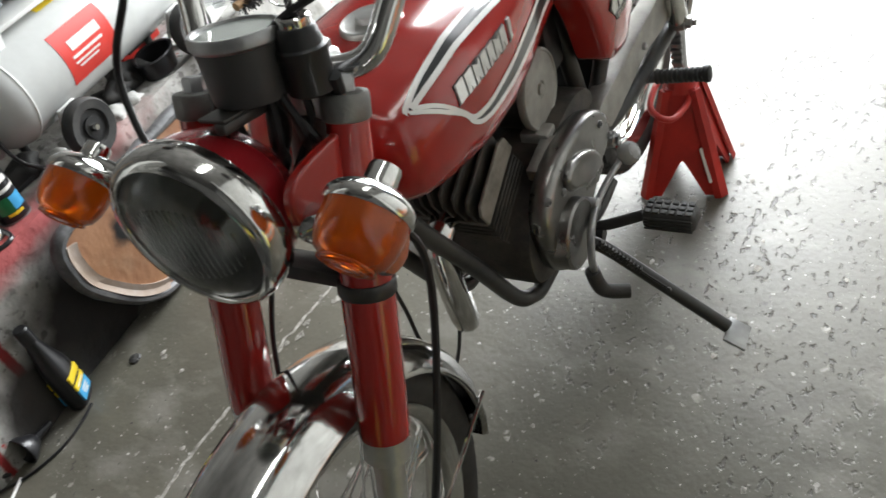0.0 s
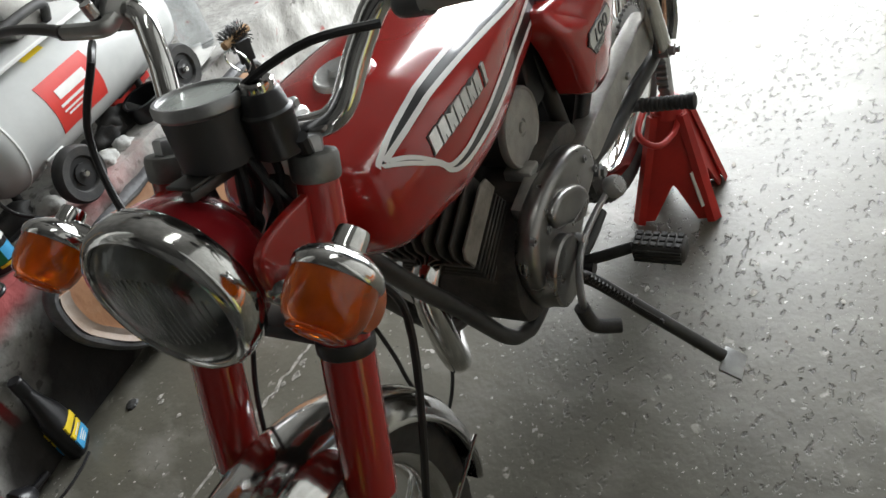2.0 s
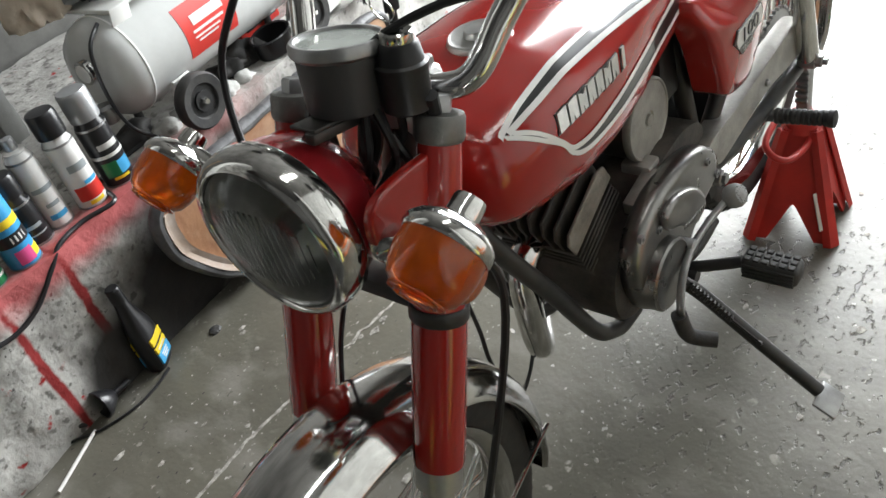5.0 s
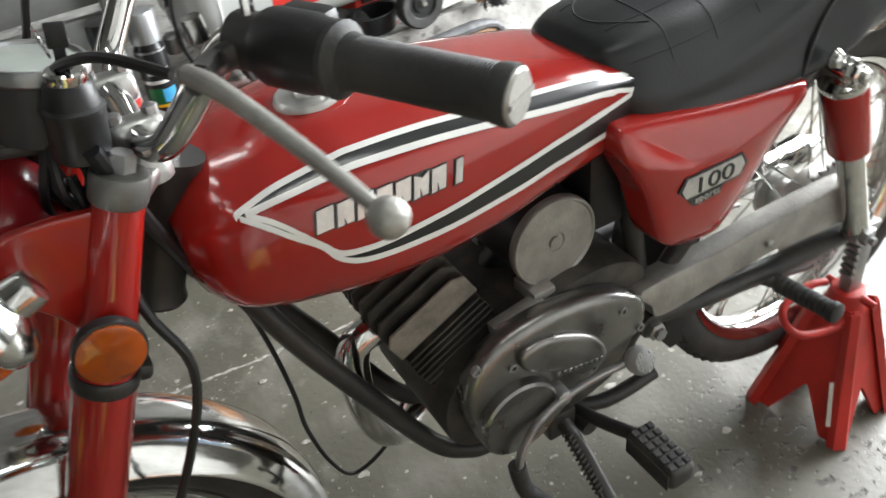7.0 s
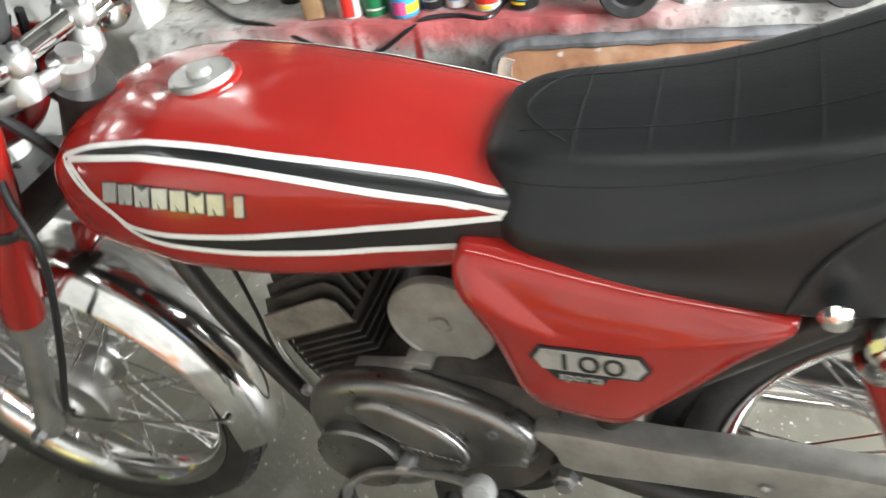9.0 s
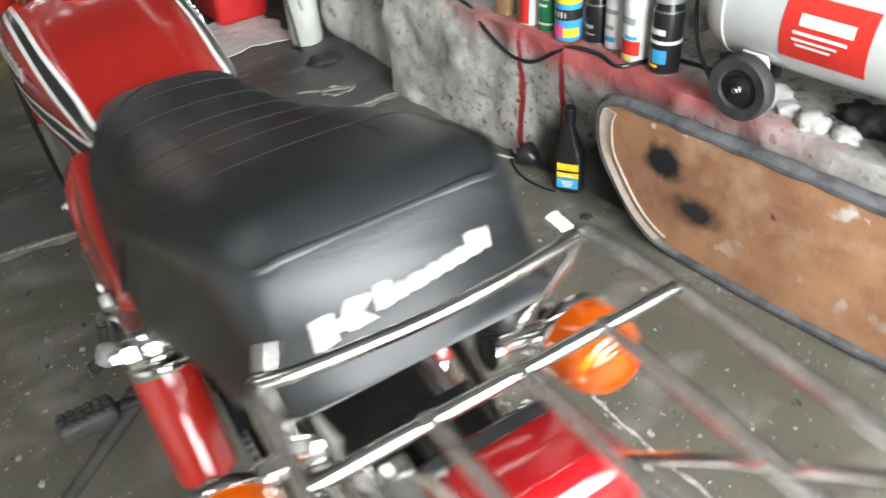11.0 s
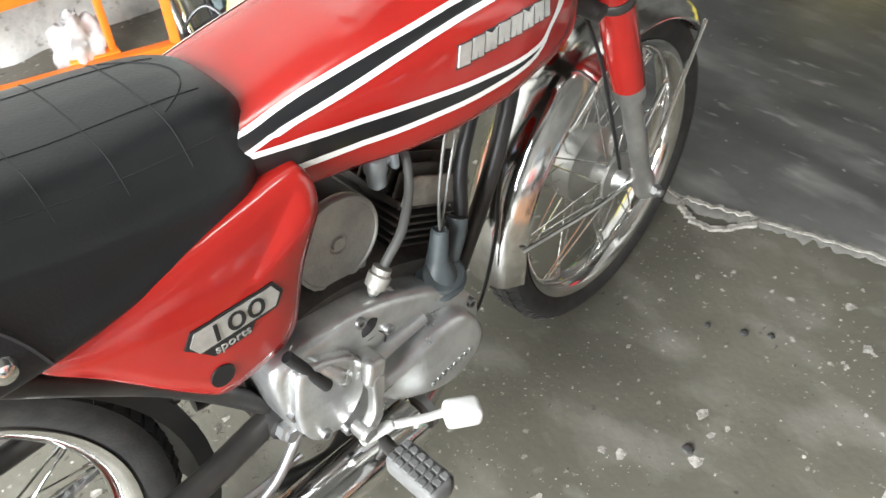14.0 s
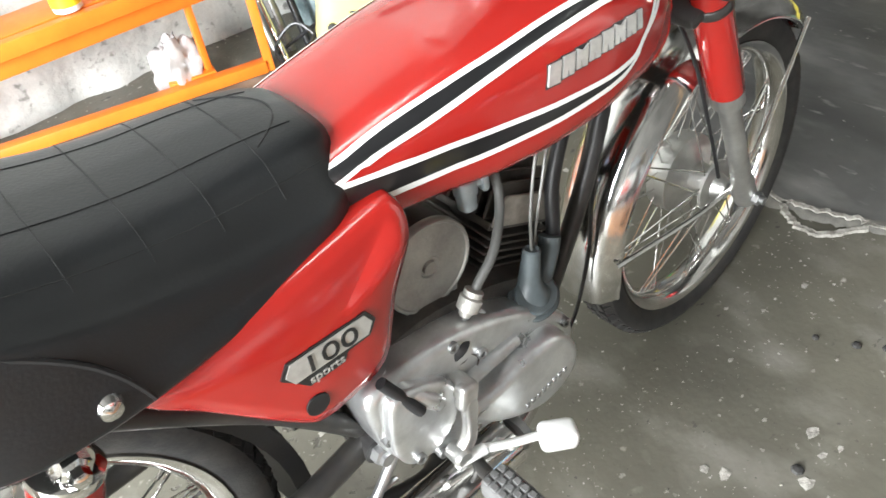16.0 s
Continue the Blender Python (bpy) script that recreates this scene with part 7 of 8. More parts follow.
lump("bin_bag", (1.20, -1.22, ZL - 0.004), (0.12, 0.10, 0.13), CAN_BLACK, "crumpled black plastic bag behind the cans", "bag", 3.0)
lump("bin_bag", (1.42, -1.28, ZL - 0.004), (0.13, 0.10, 0.12), CAN_BLACK, "crumpled black plastic bag behind the bottles", "bag", 11.0)
bm = B()
for z in (0.0, 0.10, 0.20):
    box(bm, (0.62, 0.03, 0.075), pose(0, 0, z + 0.04), 0.004)
box(bm, (0.05, 0.025, 0.30), pose(-0.27, 0.027, 0.15), 0.003)
box(bm, (0.05, 0.025, 0.30), pose(0.27, 0.027, 0.15), 0.003)
ob = tagged(new("grey_crate", mesh_of("grey_crate", bm, paint("weathered_grey_wood", (0.24, 0.24, 0.23), 0.8, scale=8, bump=0.3))), "weathered grey slatted crate side behind the cans", "crate")
ob.matrix_world = pose(1.10, -1.42, ZL, 0, 0, 9)

# ---- jack stand under the swinging arm ----
JX, JY = 0.103, 0.078
jack = thing("jack_stand", "red steel jack stand holding up the rear", "jack stand", (JX, JY, 0))
TOPZ = 0.222
FEET = [(0.076, -0.061), (0.046, 0.076), (-0.076, 0.060), (-0.046, -0.076)]
for fx, fy in FEET:
    bm = B()
    foot, top = Vector((fx, fy, 0)), Vector((fx * 0.34, fy * 0.34, TOPZ))
    tang = Vector((-fy, fx, 0)).normalized()
    d = (top - foot).normalized()
    nrm = tang.cross(d).normalized()
    secs = []
    for k in range(7):
        t = k / 6
        c = foot.lerp(top, t)
        w = 0.026 - 0.008 * t
        w *= 0.62
        secs.append([c + tang * w, c + tang * w * 0.55 + nrm * 0.012, c - tang * w * 0.55 + nrm * 0.012, c - tang * w, c - tang * w * 0.5 + nrm * 0.007, c + tang * w * 0.5 + nrm * 0.007])
    secs[0] = [Vector((p.x, p.y, max(p.z, 0))) for p in secs[0]]
    loft(bm, secs)
    part("leg", bm, STAND_RED, jack)
# the pressed sides between the legs, notched below
for (ax, ay), (bx, by) in zip(FEET, FEET[1:] + FEET[:1]):
    bm = B()
    A, C = Vector((ax, ay, 0)), Vector((bx, by, 0))
    mid = (A + C) / 2
    outw = mid.normalized()
    pts = []
    for u, z in ((0.0, TOPZ), (1.0, TOPZ), (1.0, 0.002), (0.80, 0.002), (0.545, 0.072), (0.5, 0.078), (0.455, 0.072), (0.20, 0.002), (0.0, 0.002)):
        s = 1 - 0.66 * z / TOPZ
        pts.append(Vector(((A.x + (C.x - A.x) * u) * s, (A.y + (C.y - A.y) * u) * s, z)))
    lo = [bm.verts.new(p + outw * 0.003) for p in pts]
    hi = [bm.verts.new(p - outw * 0.002) for p in pts]
    bm.faces.new(lo)
    bm.faces.new(hi)
    for i in range(len(lo)):
        bm.faces.new((lo[i], lo[(i + 1) % len(lo)], hi[(i + 1) % len(lo)], hi[i]))
    part("side_plate", bm, STAND_RED, jack)
bm = B()
lathe(bm, [(0.030, TOPZ - 0.008), (0.026, TOPZ + 0.004), (0.024, TOPZ + 0.022), (0.018, TOPZ + 0.024)], seg=24)
part("collar", bm, STAND_RED, jack)
bm = B()
box(bm, (0.026, 0.020, 0.130), pose(0, 0, 0.285), 0.003)
for i in range(6):
    box(bm, (0.006, 0.021, 0.008), pose(0.0145, 0, 0.275 + i * 0.012, 0, 25), 0.001)
part("ratchet_column", bm, STEEL, jack, "dark steel toothed column")
bm = B()
box(bm, (0.055, 0.034, 0.010), pose(-0.004, -0.014, 0.349), 0.003)
part("saddle", bm, STEEL, jack)
bm = B()
tube(bm, [(0.010, -0.030, 0.239), (0.040, -0.034, 0.243), (0.092, -0.030, 0.233), (0.110, -0.010, 0.222), (0.098, 0.012, 0.211), (0.045, 0.020, 0.203), (0.020, 0.020, 0.209)], 0.006, 10)
part("lever", bm, STAND_RED, jack, "red bent release lever")
bm = B()
rod(bm, (0.0, -0.036, 0.239), (0.0, 0.046, 0.239), 0.006, 10)
part("pin", bm, STAND_RED, jack)
bm = B()
box(bm, (0.003, 0.026, 0.075), Matrix.Translation((0.042, 0.056, 0.072)) @ Vector((0.045, 0.071, 0)).to_track_quat("X", "Z").to_matrix().to_4x4() @ pose(0, 0, 0, 0, -18, 0), 0.001)
part("tape", bm, LABEL_WHITE, jack, "strip of white tape")

# ---- stained brown board leaning against the ledge ----
BOARD_M = LEDGE_M @ Matrix.Translation((0.815, -0.050, 0.014)) @ pose(0, 0, 0, 1.5)
board = tagged(new("leaning_board"), "stained brown board with a taped grey rim, leaning on the ledge", "board")
board.matrix_world = BOARD_M
OUT = smooth_outline([(0.038, 0.285), (0.020, 0.20), (0.055, 0.125), (0.115, 0.050), (0.19, 0.008), (0.30, 0.0), (0.55, 0.0), (0.80, 0.03), (0.86, 0.16), (0.85, 0.285), (0.62, 0.296), (0.40, 0.298), (0.18, 0.296)], 6)
bm = B()
slab(bm, OUT, -0.012, 0.012, 0.003)
part("face", bm, PANEL, board)
bm = B()
ring = [Vector((x, -0.004, z)) for x, z in OUT]
rows = []
for i, p in enumerate(ring):
    d = (ring[(i + 1) % len(ring)] - ring[i - 1]).normalized()
    side = d.cross(Vector((0, 1, 0)))
    w = 0.013 * (1 + 0.25 * noise.noise(p * 20))
    rows.append([bm.verts.new(p + (math.cos(6.283 * k / 10) * side + math.sin(6.283 * k / 10) * Vector((0, 1.3, 0))) * w) for k in range(10)])
grid_faces(bm, rows + [rows[0]], True, (False, False))
part("rim", bm, TAPE, board, "dark grey taped rim")
bm = B()
rows = []
for k, (x, z) in enumerate(OUT[-4:] + OUT[:24]):
    if z > 0.282 or x > 0.25:
        continue
    cx, cz = 0.42, 0.17
    d = (Vector((cx, cz)) - Vector((x, z))).normalized()
    a, b = Vector((x, z)) + d * 0.008, Vector((x, z)) + d * 0.036
    rows.append([bm.verts.new((a.x, -0.012, a.y)), bm.verts.new((a.x, -0.021, a.y)), bm.verts.new(((a.x + b.x) / 2, -0.015, (a.y + b.y) / 2)), bm.verts.new((b.x, -0.018, b.y)), bm.verts.new((b.x, -0.012, b.y))])
grid_faces(bm, rows, True)
part("inner_edge", bm, PALE_EDGE, board, "pale grooved inner edge")

# ---- air compressor on the ledge ----
COMP = LEDGE_M @ Matrix.Translation((0.993, 0.112, 0.506))
comp = tagged(new("air_compressor"), "white air compressor with a red label and black wheels", "compressor")
comp.matrix_world = COMP
TR = 0.105
LY = pose(0, 0, 0, 0, 90, 0)
bm = B()
lathe(bm, [(0.02, -0.030), (0.06, -0.022), (0.088, -0.006), (0.101, 0.014), (TR, 0.035), (TR, 0.56), (0.101, 0.58), (0.085, 0.60), (0.05, 0.62), (0.02, 0.625)], LY, 48)
part("tank", bm, paint("enamel_white", (0.56, 0.57, 0.56), 0.25, coat=0.4, scale=6), comp)
bm = B()
ring_band(bm, TR, 0.036, 0.040, LY, lift=0.0015, seg=48)
part("weld_seam", bm, WHITE_PAINT, comp)


def tank_patch(name, s0, s1, a0, a1, mat, lift, label=""):
    """A sticker on the tank's flank; the angle rises from the side that faces the floor."""
    bm = B()
    rows = []
    for i in range(13):
        a = radians(a0 + (a1 - a0) * i / 12)
        row = []
        for s in (s0, s1):
            for r in ((TR, TR + lift) if s == s0 else (TR + lift, TR)):
                row.append(bm.verts.new((s, -r * math.cos(a), r * math.sin(a))))
        rows.append(row)
    grid_faces(bm, rows, True)
    return part(name, bm, mat, comp, label)


tank_patch("sticker", 0.150, 0.300, -26, 34, LABEL_RED, 0.0008, "red sticker with white bars")
tank_patch("sticker", 0.20, 0.26, 62, 84, LABEL_YELLOW, 0.0008, "small yellow sticker")
for s0, s1, a0, a1 in ((0.180, 0.272, 8, 19), (0.172, 0.265, 0, 3), (0.172, 0.25, -6, -4), (0.180, 0.24, -11, -9)):
    tank_patch("print_bar", s0, s1, a0, a1, LABEL_WHITE, 0.0016)
for s in (0.105, 0.50):
    w = Matrix.Translation((s, -0.118, -0.116)) @ pose(0, 0, 0, 90, 0, 0)
    bm = B()
    lathe(bm, [(0.038, -0.014), (0.056, -0.016), (0.0605, -0.010), (0.0605, 0.010), (0.056, 0.016), (0.038, 0.014), (0.032, 0.004), (0.032, -0.004)], w, 40, (False, False))
    bm.verts.ensure_lookup_table()
    wh = part("wheel", bm, RUBBER, comp, "black plastic wheel")
    bm = B()
    lathe(bm, [(0.045, -0.008), (0.045, 0.008)], w, 6)
    lathe(bm, [(0.022, -0.012), (0.024, 0.0), (0.022, 0.012)], w, 20)
    part("hub", bm, BLACK, wh)
    bm = B()
    lathe(bm, [(0.009, -0.03), (0.009, 0.017), (0.006, 0.022)], w, 6)
    part("axle_nut", bm, CHROME, wh, "bright axle nut")
    bm = B()
    box(bm, (0.05, 0.006, 0.075), pose(s, -0.075, -0.095, 25, 0, 0), 0.002)
    box(bm, (0.05, 0.06, 0.006), pose(s, -0.09, -0.112), 0.002)
    part("bracket", bm, WHITE_PAINT, comp, "white wheel bracket")
for s in (0.07, 0.53):
    bm = B()
    tube(bm, [(s, 0.05, -0.09), (s, 0.06, -0.14), (s, 0.06, -0.182)], 0.010, 10)
    part("foot", bm, RUBBER, comp)
# motor, pump and fittings on its top plate
bm = B()
box(bm, (0.40, 0.17, 0.010), pose(0.24, 0.02, 0.112), 0.003)
box(bm, (0.05, 0.004, 0.05), pose(0.06, -0.066, 0.095, 20), 0.001)
part("top_plate", bm, WHITE_PAINT, comp)
bm = B()
mm = Matrix.Translation((0.02, 0.05, 0.195)) @ LY
lathe(bm, [(0.03, 0), (0.062, 0.004), (0.070, 0.02), (0.070, 0.05), (0.074, 0.052), (0.074, 0.17), (0.070, 0.172), (0.066, 0.20), (0.03, 0.205)], mm, 40)
MOTOR_GREY = paint("grey_motor", (0.33, 0.35, 0.37), 0.4, scale=20)
motor = part("motor", bm, MOTOR_GREY, comp, "grey finned electric motor")
for i in range(24):
    bm = B()
    box(bm, (0.11, 0.004, 0.012), Matrix.Translation((0.13, 0.05, 0.195)) @ pose(0, 0, 0, 15 * i) @ pose(0, 0, 0.078), 0.001)
    part("fin", bm, MOTOR_GREY, motor)
bm = B()
box(bm, (0.11, 0.11, 0.10), pose(0.30, 0.04, 0.168), 0.01)
box(bm, (0.09, 0.09, 0.10), pose(0.30, 0.04, 0.250), 0.004)
pump = part("pump_head", bm, GREY_ALLOY, comp)
for i in range(7):
    bm = B()
    box(bm, (0.12, 0.13, 0.005), pose(0.30, 0.04, 0.225 + i * 0.012), 0.001)
    part("fin", bm, GREY_ALLOY, pump)
bm = B()
tube(bm, [(0.33, -0.02, 0.118), (0.33, -0.035, 0.155), (0.26, -0.045, 0.165), (0.14, -0.045, 0.16), (0.10, -0.03, 0.14), (0.10, -0.02, 0.118)], 0.010, 12)
part("handle", bm, RUBBER, comp, "black rubber grip")
bm = B()
lathe(bm, [(0.02, 0), (0.024, 0.004), (0.024, 0.018), (0.020, 0.020)], Matrix.Translation((-0.03, -0.03, 0.03)) @ pose(0, 0, 0, 0, -90, 0), 24)
gauge2 = part("pressure_gauge", bm, CHROME, comp)
bm = B()
lathe(bm, [(0.0185, 0.0202), (0.0185, 0.0212)], Matrix.Translation((-0.03, -0.03, 0.03)) @ pose(0, 0, 0, 0, -90, 0), 24)
part("dial", bm, LABEL_WHITE, gauge2, "white dial")
bm = B()
lathe(bm, [(0.018, -0.02), (0.020, -0.016), (0.020, 0.012), (0.014, 0.018)], pose(-0.05, -0.035, -0.055), 18)
rod(bm, (-0.05, -0.035, -0.055), (0.0, -0.02, -0.03), 0.006, 8)
part("regulator_knob", bm, STEEL, comp)
bm = B()
tube(bm, [(0.02, -0.045, 0.10), (-0.03, -0.06, 0.07), (-0.045, -0.06, -0.02), (-0.03, -0.06, -0.10), (0.02, -0.07, -0.16)], 0.004, 8)
part("hose", bm, CAN_BLACK, comp, "thin black air hose")
lump("rag", tuple(COMP @ Vector((0.0, 0.09, 0.118))), (0.055, 0.06, 0.10), CLOTH_BEIGE, "crumpled beige rag on the compressor", "rag", 5.0, 0.5)
# rubble and small parts beneath it
for x, y, sc, sd in ((0.60, -1.06, 0.035, 1.0), (0.56, -1.045, 0.026, 2.0), (0.66, -1.05, 0.030, 4.0), (0.50, -1.04, 0.03, 6.0), (0.44, -1.05, 0.024, 8.0)):
    lump("rubble_lump", (x, y, ZL - 0.006), (sc, sc * 0.8, sc * 0.7), PLASTER, "pale crumbled mortar lump on the ledge", "rubble", sd, 0.4, 3)
for x, y, sx, sd in ((0.43, -1.10, 0.04, 21.0), (0.38, -1.12, 0.05, 22.0), (0.47, -1.12, 0.03, 23.0), (0.72, -1.10, 0.04, 24.0)):
    lump("dark_part", (x, y, ZL - 0.006), (sx, sx * 0.7, sx * 0.7), RUBBER, "small black greasy part on the ledge", "machine part", sd, 0.6, 3)
tray = thing("oval_tray", "black oval plastic drip tray on the ledge", "tray", (0.31, -1.08, ZL), 30)
bm = B()
q = Matrix.Diagonal((1.45, 1, 1, 1))
lathe(bm, [(0.034, 0.0), (0.040, 0.002), (0.044, 0.045), (0.0415, 0.045), (0.037, 0.005), (0.01, 0.005)], q, 36)
part("shell", bm, CAN_BLACK, tray)
bm = B()
lathe(bm, [(0.044, 0.044), (0.0475, 0.046), (0.044, 0.048), (0.0415, 0.046)], q, 36, (False, False))
part("lip", bm, CAN_BLACK, tray)
rng = random.Random(12)
for x, y, w, d, a in ((0.12, -1.10, 0.13, 0.085, 20), (0.16, -1.13, 0.11, 0.08, -15), (0.09, -1.15, 0.12, 0.09, 50)):
    bm = B()
    vs = [[bm.verts.new((w * (i / 6 - 0.5), d * (j / 5 - 0.5), 0.006 + 0.010 * noise.noise(Vector((x * 9 + i * 0.6, j * 0.6, a))))) for j in range(6)] for i in range(7)]
    for i in range(6):
        for j in range(5):
            bm.faces.new((vs[i][j], vs[i + 1][j], vs[i + 1][j + 1], vs[i][j + 1]))
    r = bmesh.ops.extrude_face_region(bm, geom=bm.faces[:])
    bmesh.ops.translate(bm, vec=(0, 0, 0.002), verts=[v for v in r["geom"] if isinstance(v, bmesh.types.BMVert)])
    solid("paper_sheet", bm, PAPER, "curled white paper lying on the ledge", "paper", "papers on the ledge").matrix_world = pose(x, y, ZL + 0.006 + 0.006 * (a > 0), 0, 0, a)
bm = B()
box(bm, (0.16, 0.10, 0.11), pose(0, 0, 0.055), 0.006)
rb = solid("part_box", bm, LABEL_RED, "red box with a black front on the ledge", "box")
rb.matrix_world = pose(0.24, -1.27, ZL, 0, 0, 12)
bm = B()
box(bm, (0.12, 0.008, 0.07), pose(0, 0.054, 0.055), 0.002)
part("front_sticker", bm, CAN_BLACK, rb)
pet = thing("clear_bottle", "clear plastic water bottle with a blue cap", "bottle", (0.02, -1.17, ZL), 0)
bm = B()
lathe(bm, [(0.030, 0.0), (0.040, 0.004), (0.044, 0.02), (0.042, 0.05), (0.044, 0.08), (0.042, 0.11), (0.044, 0.14), (0.042, 0.165), (0.030, 0.20), (0.014, 0.222), (0.013, 0.24)], seg=28)
part("body", bm, CLEAR, pet)
bm = B()
lathe(bm, [(0.0155, 0.232), (0.016, 0.234), (0.016, 0.252), (0.014, 0.254)], seg=20)
part("cap", bm, LABEL_BLUE, pet, "blue screw cap")
brush = thing("roll_brush", "black bristle brush head at the end of the board", "brush", (0.02, -1.03, 0.325), 0)
bm = B()
rng = random.Random(5)
for i in range(260):
    a, s = rng.uniform(0, 6.283), rng.uniform(-0.03, 0.03)
    r1 = rng.uniform(0.028, 0.038)
    tube(bm, [(s, 0.01 * math.cos(a), 0.035 + 0.01 * math.sin(a)), (s + rng.uniform(-0.008, 0.008), r1 * math.cos(a), 0.035 + r1 * math.sin(a))], 0.0011, 3)
part("bristles", bm, CAN_BLACK, brush).matrix_local = Matrix()
bm = B()
rod(bm, (-0.05, 0, 0.035), (0.045, 0, 0.035), 0.011, 12)
part("core", bm, WOOD, brush)

# ---- the inner garage ahead ----
stool = thing("stool", "low wooden stool in worn green and red paint", "stool", (2.62, -0.17, 0), 4)
bm = B()
box(bm, (0.27, 0.30, 0.026), pose(0, 0, 0.263), 0.006)
part("seat", bm, STOOL_GREEN, stool)
for sx in (-1, 1):
    for sy in (-1, 1):
        bm = B()
        a, b = Vector((sx * 0.122, sy * 0.128, 0)), Vector((sx * 0.095, sy * 0.105, 0.252))
        tg, bt = Vector((0.016, 0, 0)), Vector((0, 0.016, 0))
        loft(bm, [[p + tg * w + bt * w, p - tg * w + bt * w, p - tg * w - bt * w, p + tg * w - bt * w] for p, w in ((a, 0.9), (a.lerp(b, 0.5), 1.1), (b, 1.25))])
        part("leg", bm, STOOL_RED if sy * sx < 0 else STOOL_GREEN, stool)
    bm = B()
    box(bm, (0.018, 0.215, 0.036), pose(sx * 0.108, 0, 0.106), 0.003)
    part("rail", bm, STOOL_GREEN, stool)
    bm = B()
    box(bm, (0.020, 0.217, 0.010), pose(sx * 0.111, 0, 0.083), 0.002)
    part("lower_rail", bm, STOOL_RED, stool)
can = thing("fuel_can", "red plastic fuel can standing on a cloth", "fuel can", (2.60, -0.615, 0.012), 4)
bm = B()
box(bm, (0.25, 0.19, 0.24), pose(0, 0, 0.12), 0.024, 4)
part("body", bm, RED_PLASTIC, can)
bm = B()
tube(bm, [(-0.07, 0, 0.232), (-0.06, 0, 0.272), (0.04, 0, 0.276), (0.06, 0, 0.232)], 0.012, 12)
part("handle", bm, RED_PLASTIC, can)
bm = B()
lathe(bm, [(0.02, 0.235), (0.024, 0.24), (0.024, 0.268), (0.02, 0.27)], pose(0.095, 0.04, 0), 20)
part("cap", bm, CAN_BLACK, can)
for y, z in ((0.035, 0.145), (-0.045, 0.145)):
    bm = B()
    box(bm, (0.004, 0.022, 0.032), pose(-0.1255, y, z, 12), 0.0015)
    box(bm, (0.004, 0.010, 0.014), pose(-0.1255, y, z + 0.024), 0.0015)
    part("sticker_mark", bm, LABEL_WHITE, can)


def cloth_sheet(name, at, rz, w, d, mat, label, amp, seed, ragged=0.12):
    bm = B()
    nx, ny = 40, 34
    vs = []
    for i in range(nx + 1):
        row = []
        for j in range(ny + 1):
            u, v = i / nx - 0.5, j / ny - 0.5
            e = 1 + ragged * noise.noise(Vector((u * 5 + seed, v * 5, 0)))
            n = noise.noise(Vector((u * 4, v * 7, seed))) + 0.5 * noise.noise(Vector((u * 11, v * 15, seed + 4)))
            row.append(bm.verts.new((u * w * e, v * d * e, 0.005 + amp * abs(n))))
        vs.append(row)
    for i in range(nx):
        for j in range(ny):
            bm.faces.new((vs[i][j], vs[i + 1][j], vs[i + 1][j + 1], vs[i][j + 1]))
    r = bmesh.ops.extrude_face_region(bm, geom=bm.faces[:])
    bmesh.ops.translate(bm, vec=(0, 0, 0.003), verts=[v for v in r["geom"] if isinstance(v, bmesh.types.BMVert)])
    ob = solid(name, bm, mat, label, "cloth", sharp=70)
    ob.matrix_world = pose(*at, 0, 0, rz)
    return ob


cloth_sheet("floor_cloth", (2.40, -0.535, 0.002), 6, 0.32, 0.34, CLOTH_PINK, "pale pink cloth spread on the dark floor", 0.005, 2.0, 0.22)
jug = thing("white_jug", "milky white plastic jug hung with a black cord", "jug", (2.19, -0.735, 0.004))
bm = B()
lathe(bm, [(0.044, 0.0), (0.050, 0.004), (0.053, 0.02), (0.052, 0.15), (0.047, 0.178), (0.033, 0.205), (0.022, 0.222), (0.021, 0.245)], seg=32)
part("body", bm, MILKY, jug)
bm = B()
tube(bm, [(-0.03, 0.012, 0.20), (-0.055, 0.02, 0.215), (-0.062, 0.02, 0.17), (-0.059, 0.014, 0.13)], 0.008, 10)
part("handle", bm, MILKY, jug)
bm = B()
lathe(bm, [(0.024, 0.236), (0.025, 0.238), (0.024, 0.256), (0.02, 0.258)], seg=20)
part("cap", bm, STOOL_RED, jug)
cable("cord", [(2.20, -0.70, 0.26), (2.155, -0.675, 0.20), (2.12, -0.675, 0.10), (2.115, -0.68, 0.02), (2.13, -0.69, 0.008), (2.16, -0.675, 0.008)], 0.004, CAN_BLACK, "black cord hanging down the white jug")
lump("grease_patch", (2.02, -0.72, 0.0), (0.045, 0.05, 0.012), RUBBER, "dark oily dirt patch on the floor", "dirt", 9.0, 0.4, 3)
# yellow jack trolley with a dark cover
trolley = thing("trolley", "yellow steel trolley under a dark cover", "trolley", (2.95, 0.45, 0))
bm = B()
box(bm, (0.10, 1.15, 0.075), pose(-0.06, 0, 0.045), 0.008)
part("side_beam", bm, YELLOW, trolley)
bm = B()
box(bm, (0.10, 1.15, 0.075), pose(0.22, 0, 0.045), 0.008)
part("side_beam", bm, YELLOW, trolley)
for y in (-0.50, -0.1, 0.45):
    bm = B()
    box(bm, (0.28, 0.10, 0.05), pose(0.08, y, 0.11), 0.006)
    part("cross_beam", bm, YELLOW, trolley)
bm = B()
box(bm, (0.14, 0.24, 0.10), pose(-0.03, -0.05, 0.135), 0.012)
box(bm, (0.09, 0.13, 0.05), pose(-0.05, -0.26, 0.10), 0.01)
part("jack_block", bm, YELLOW, trolley)
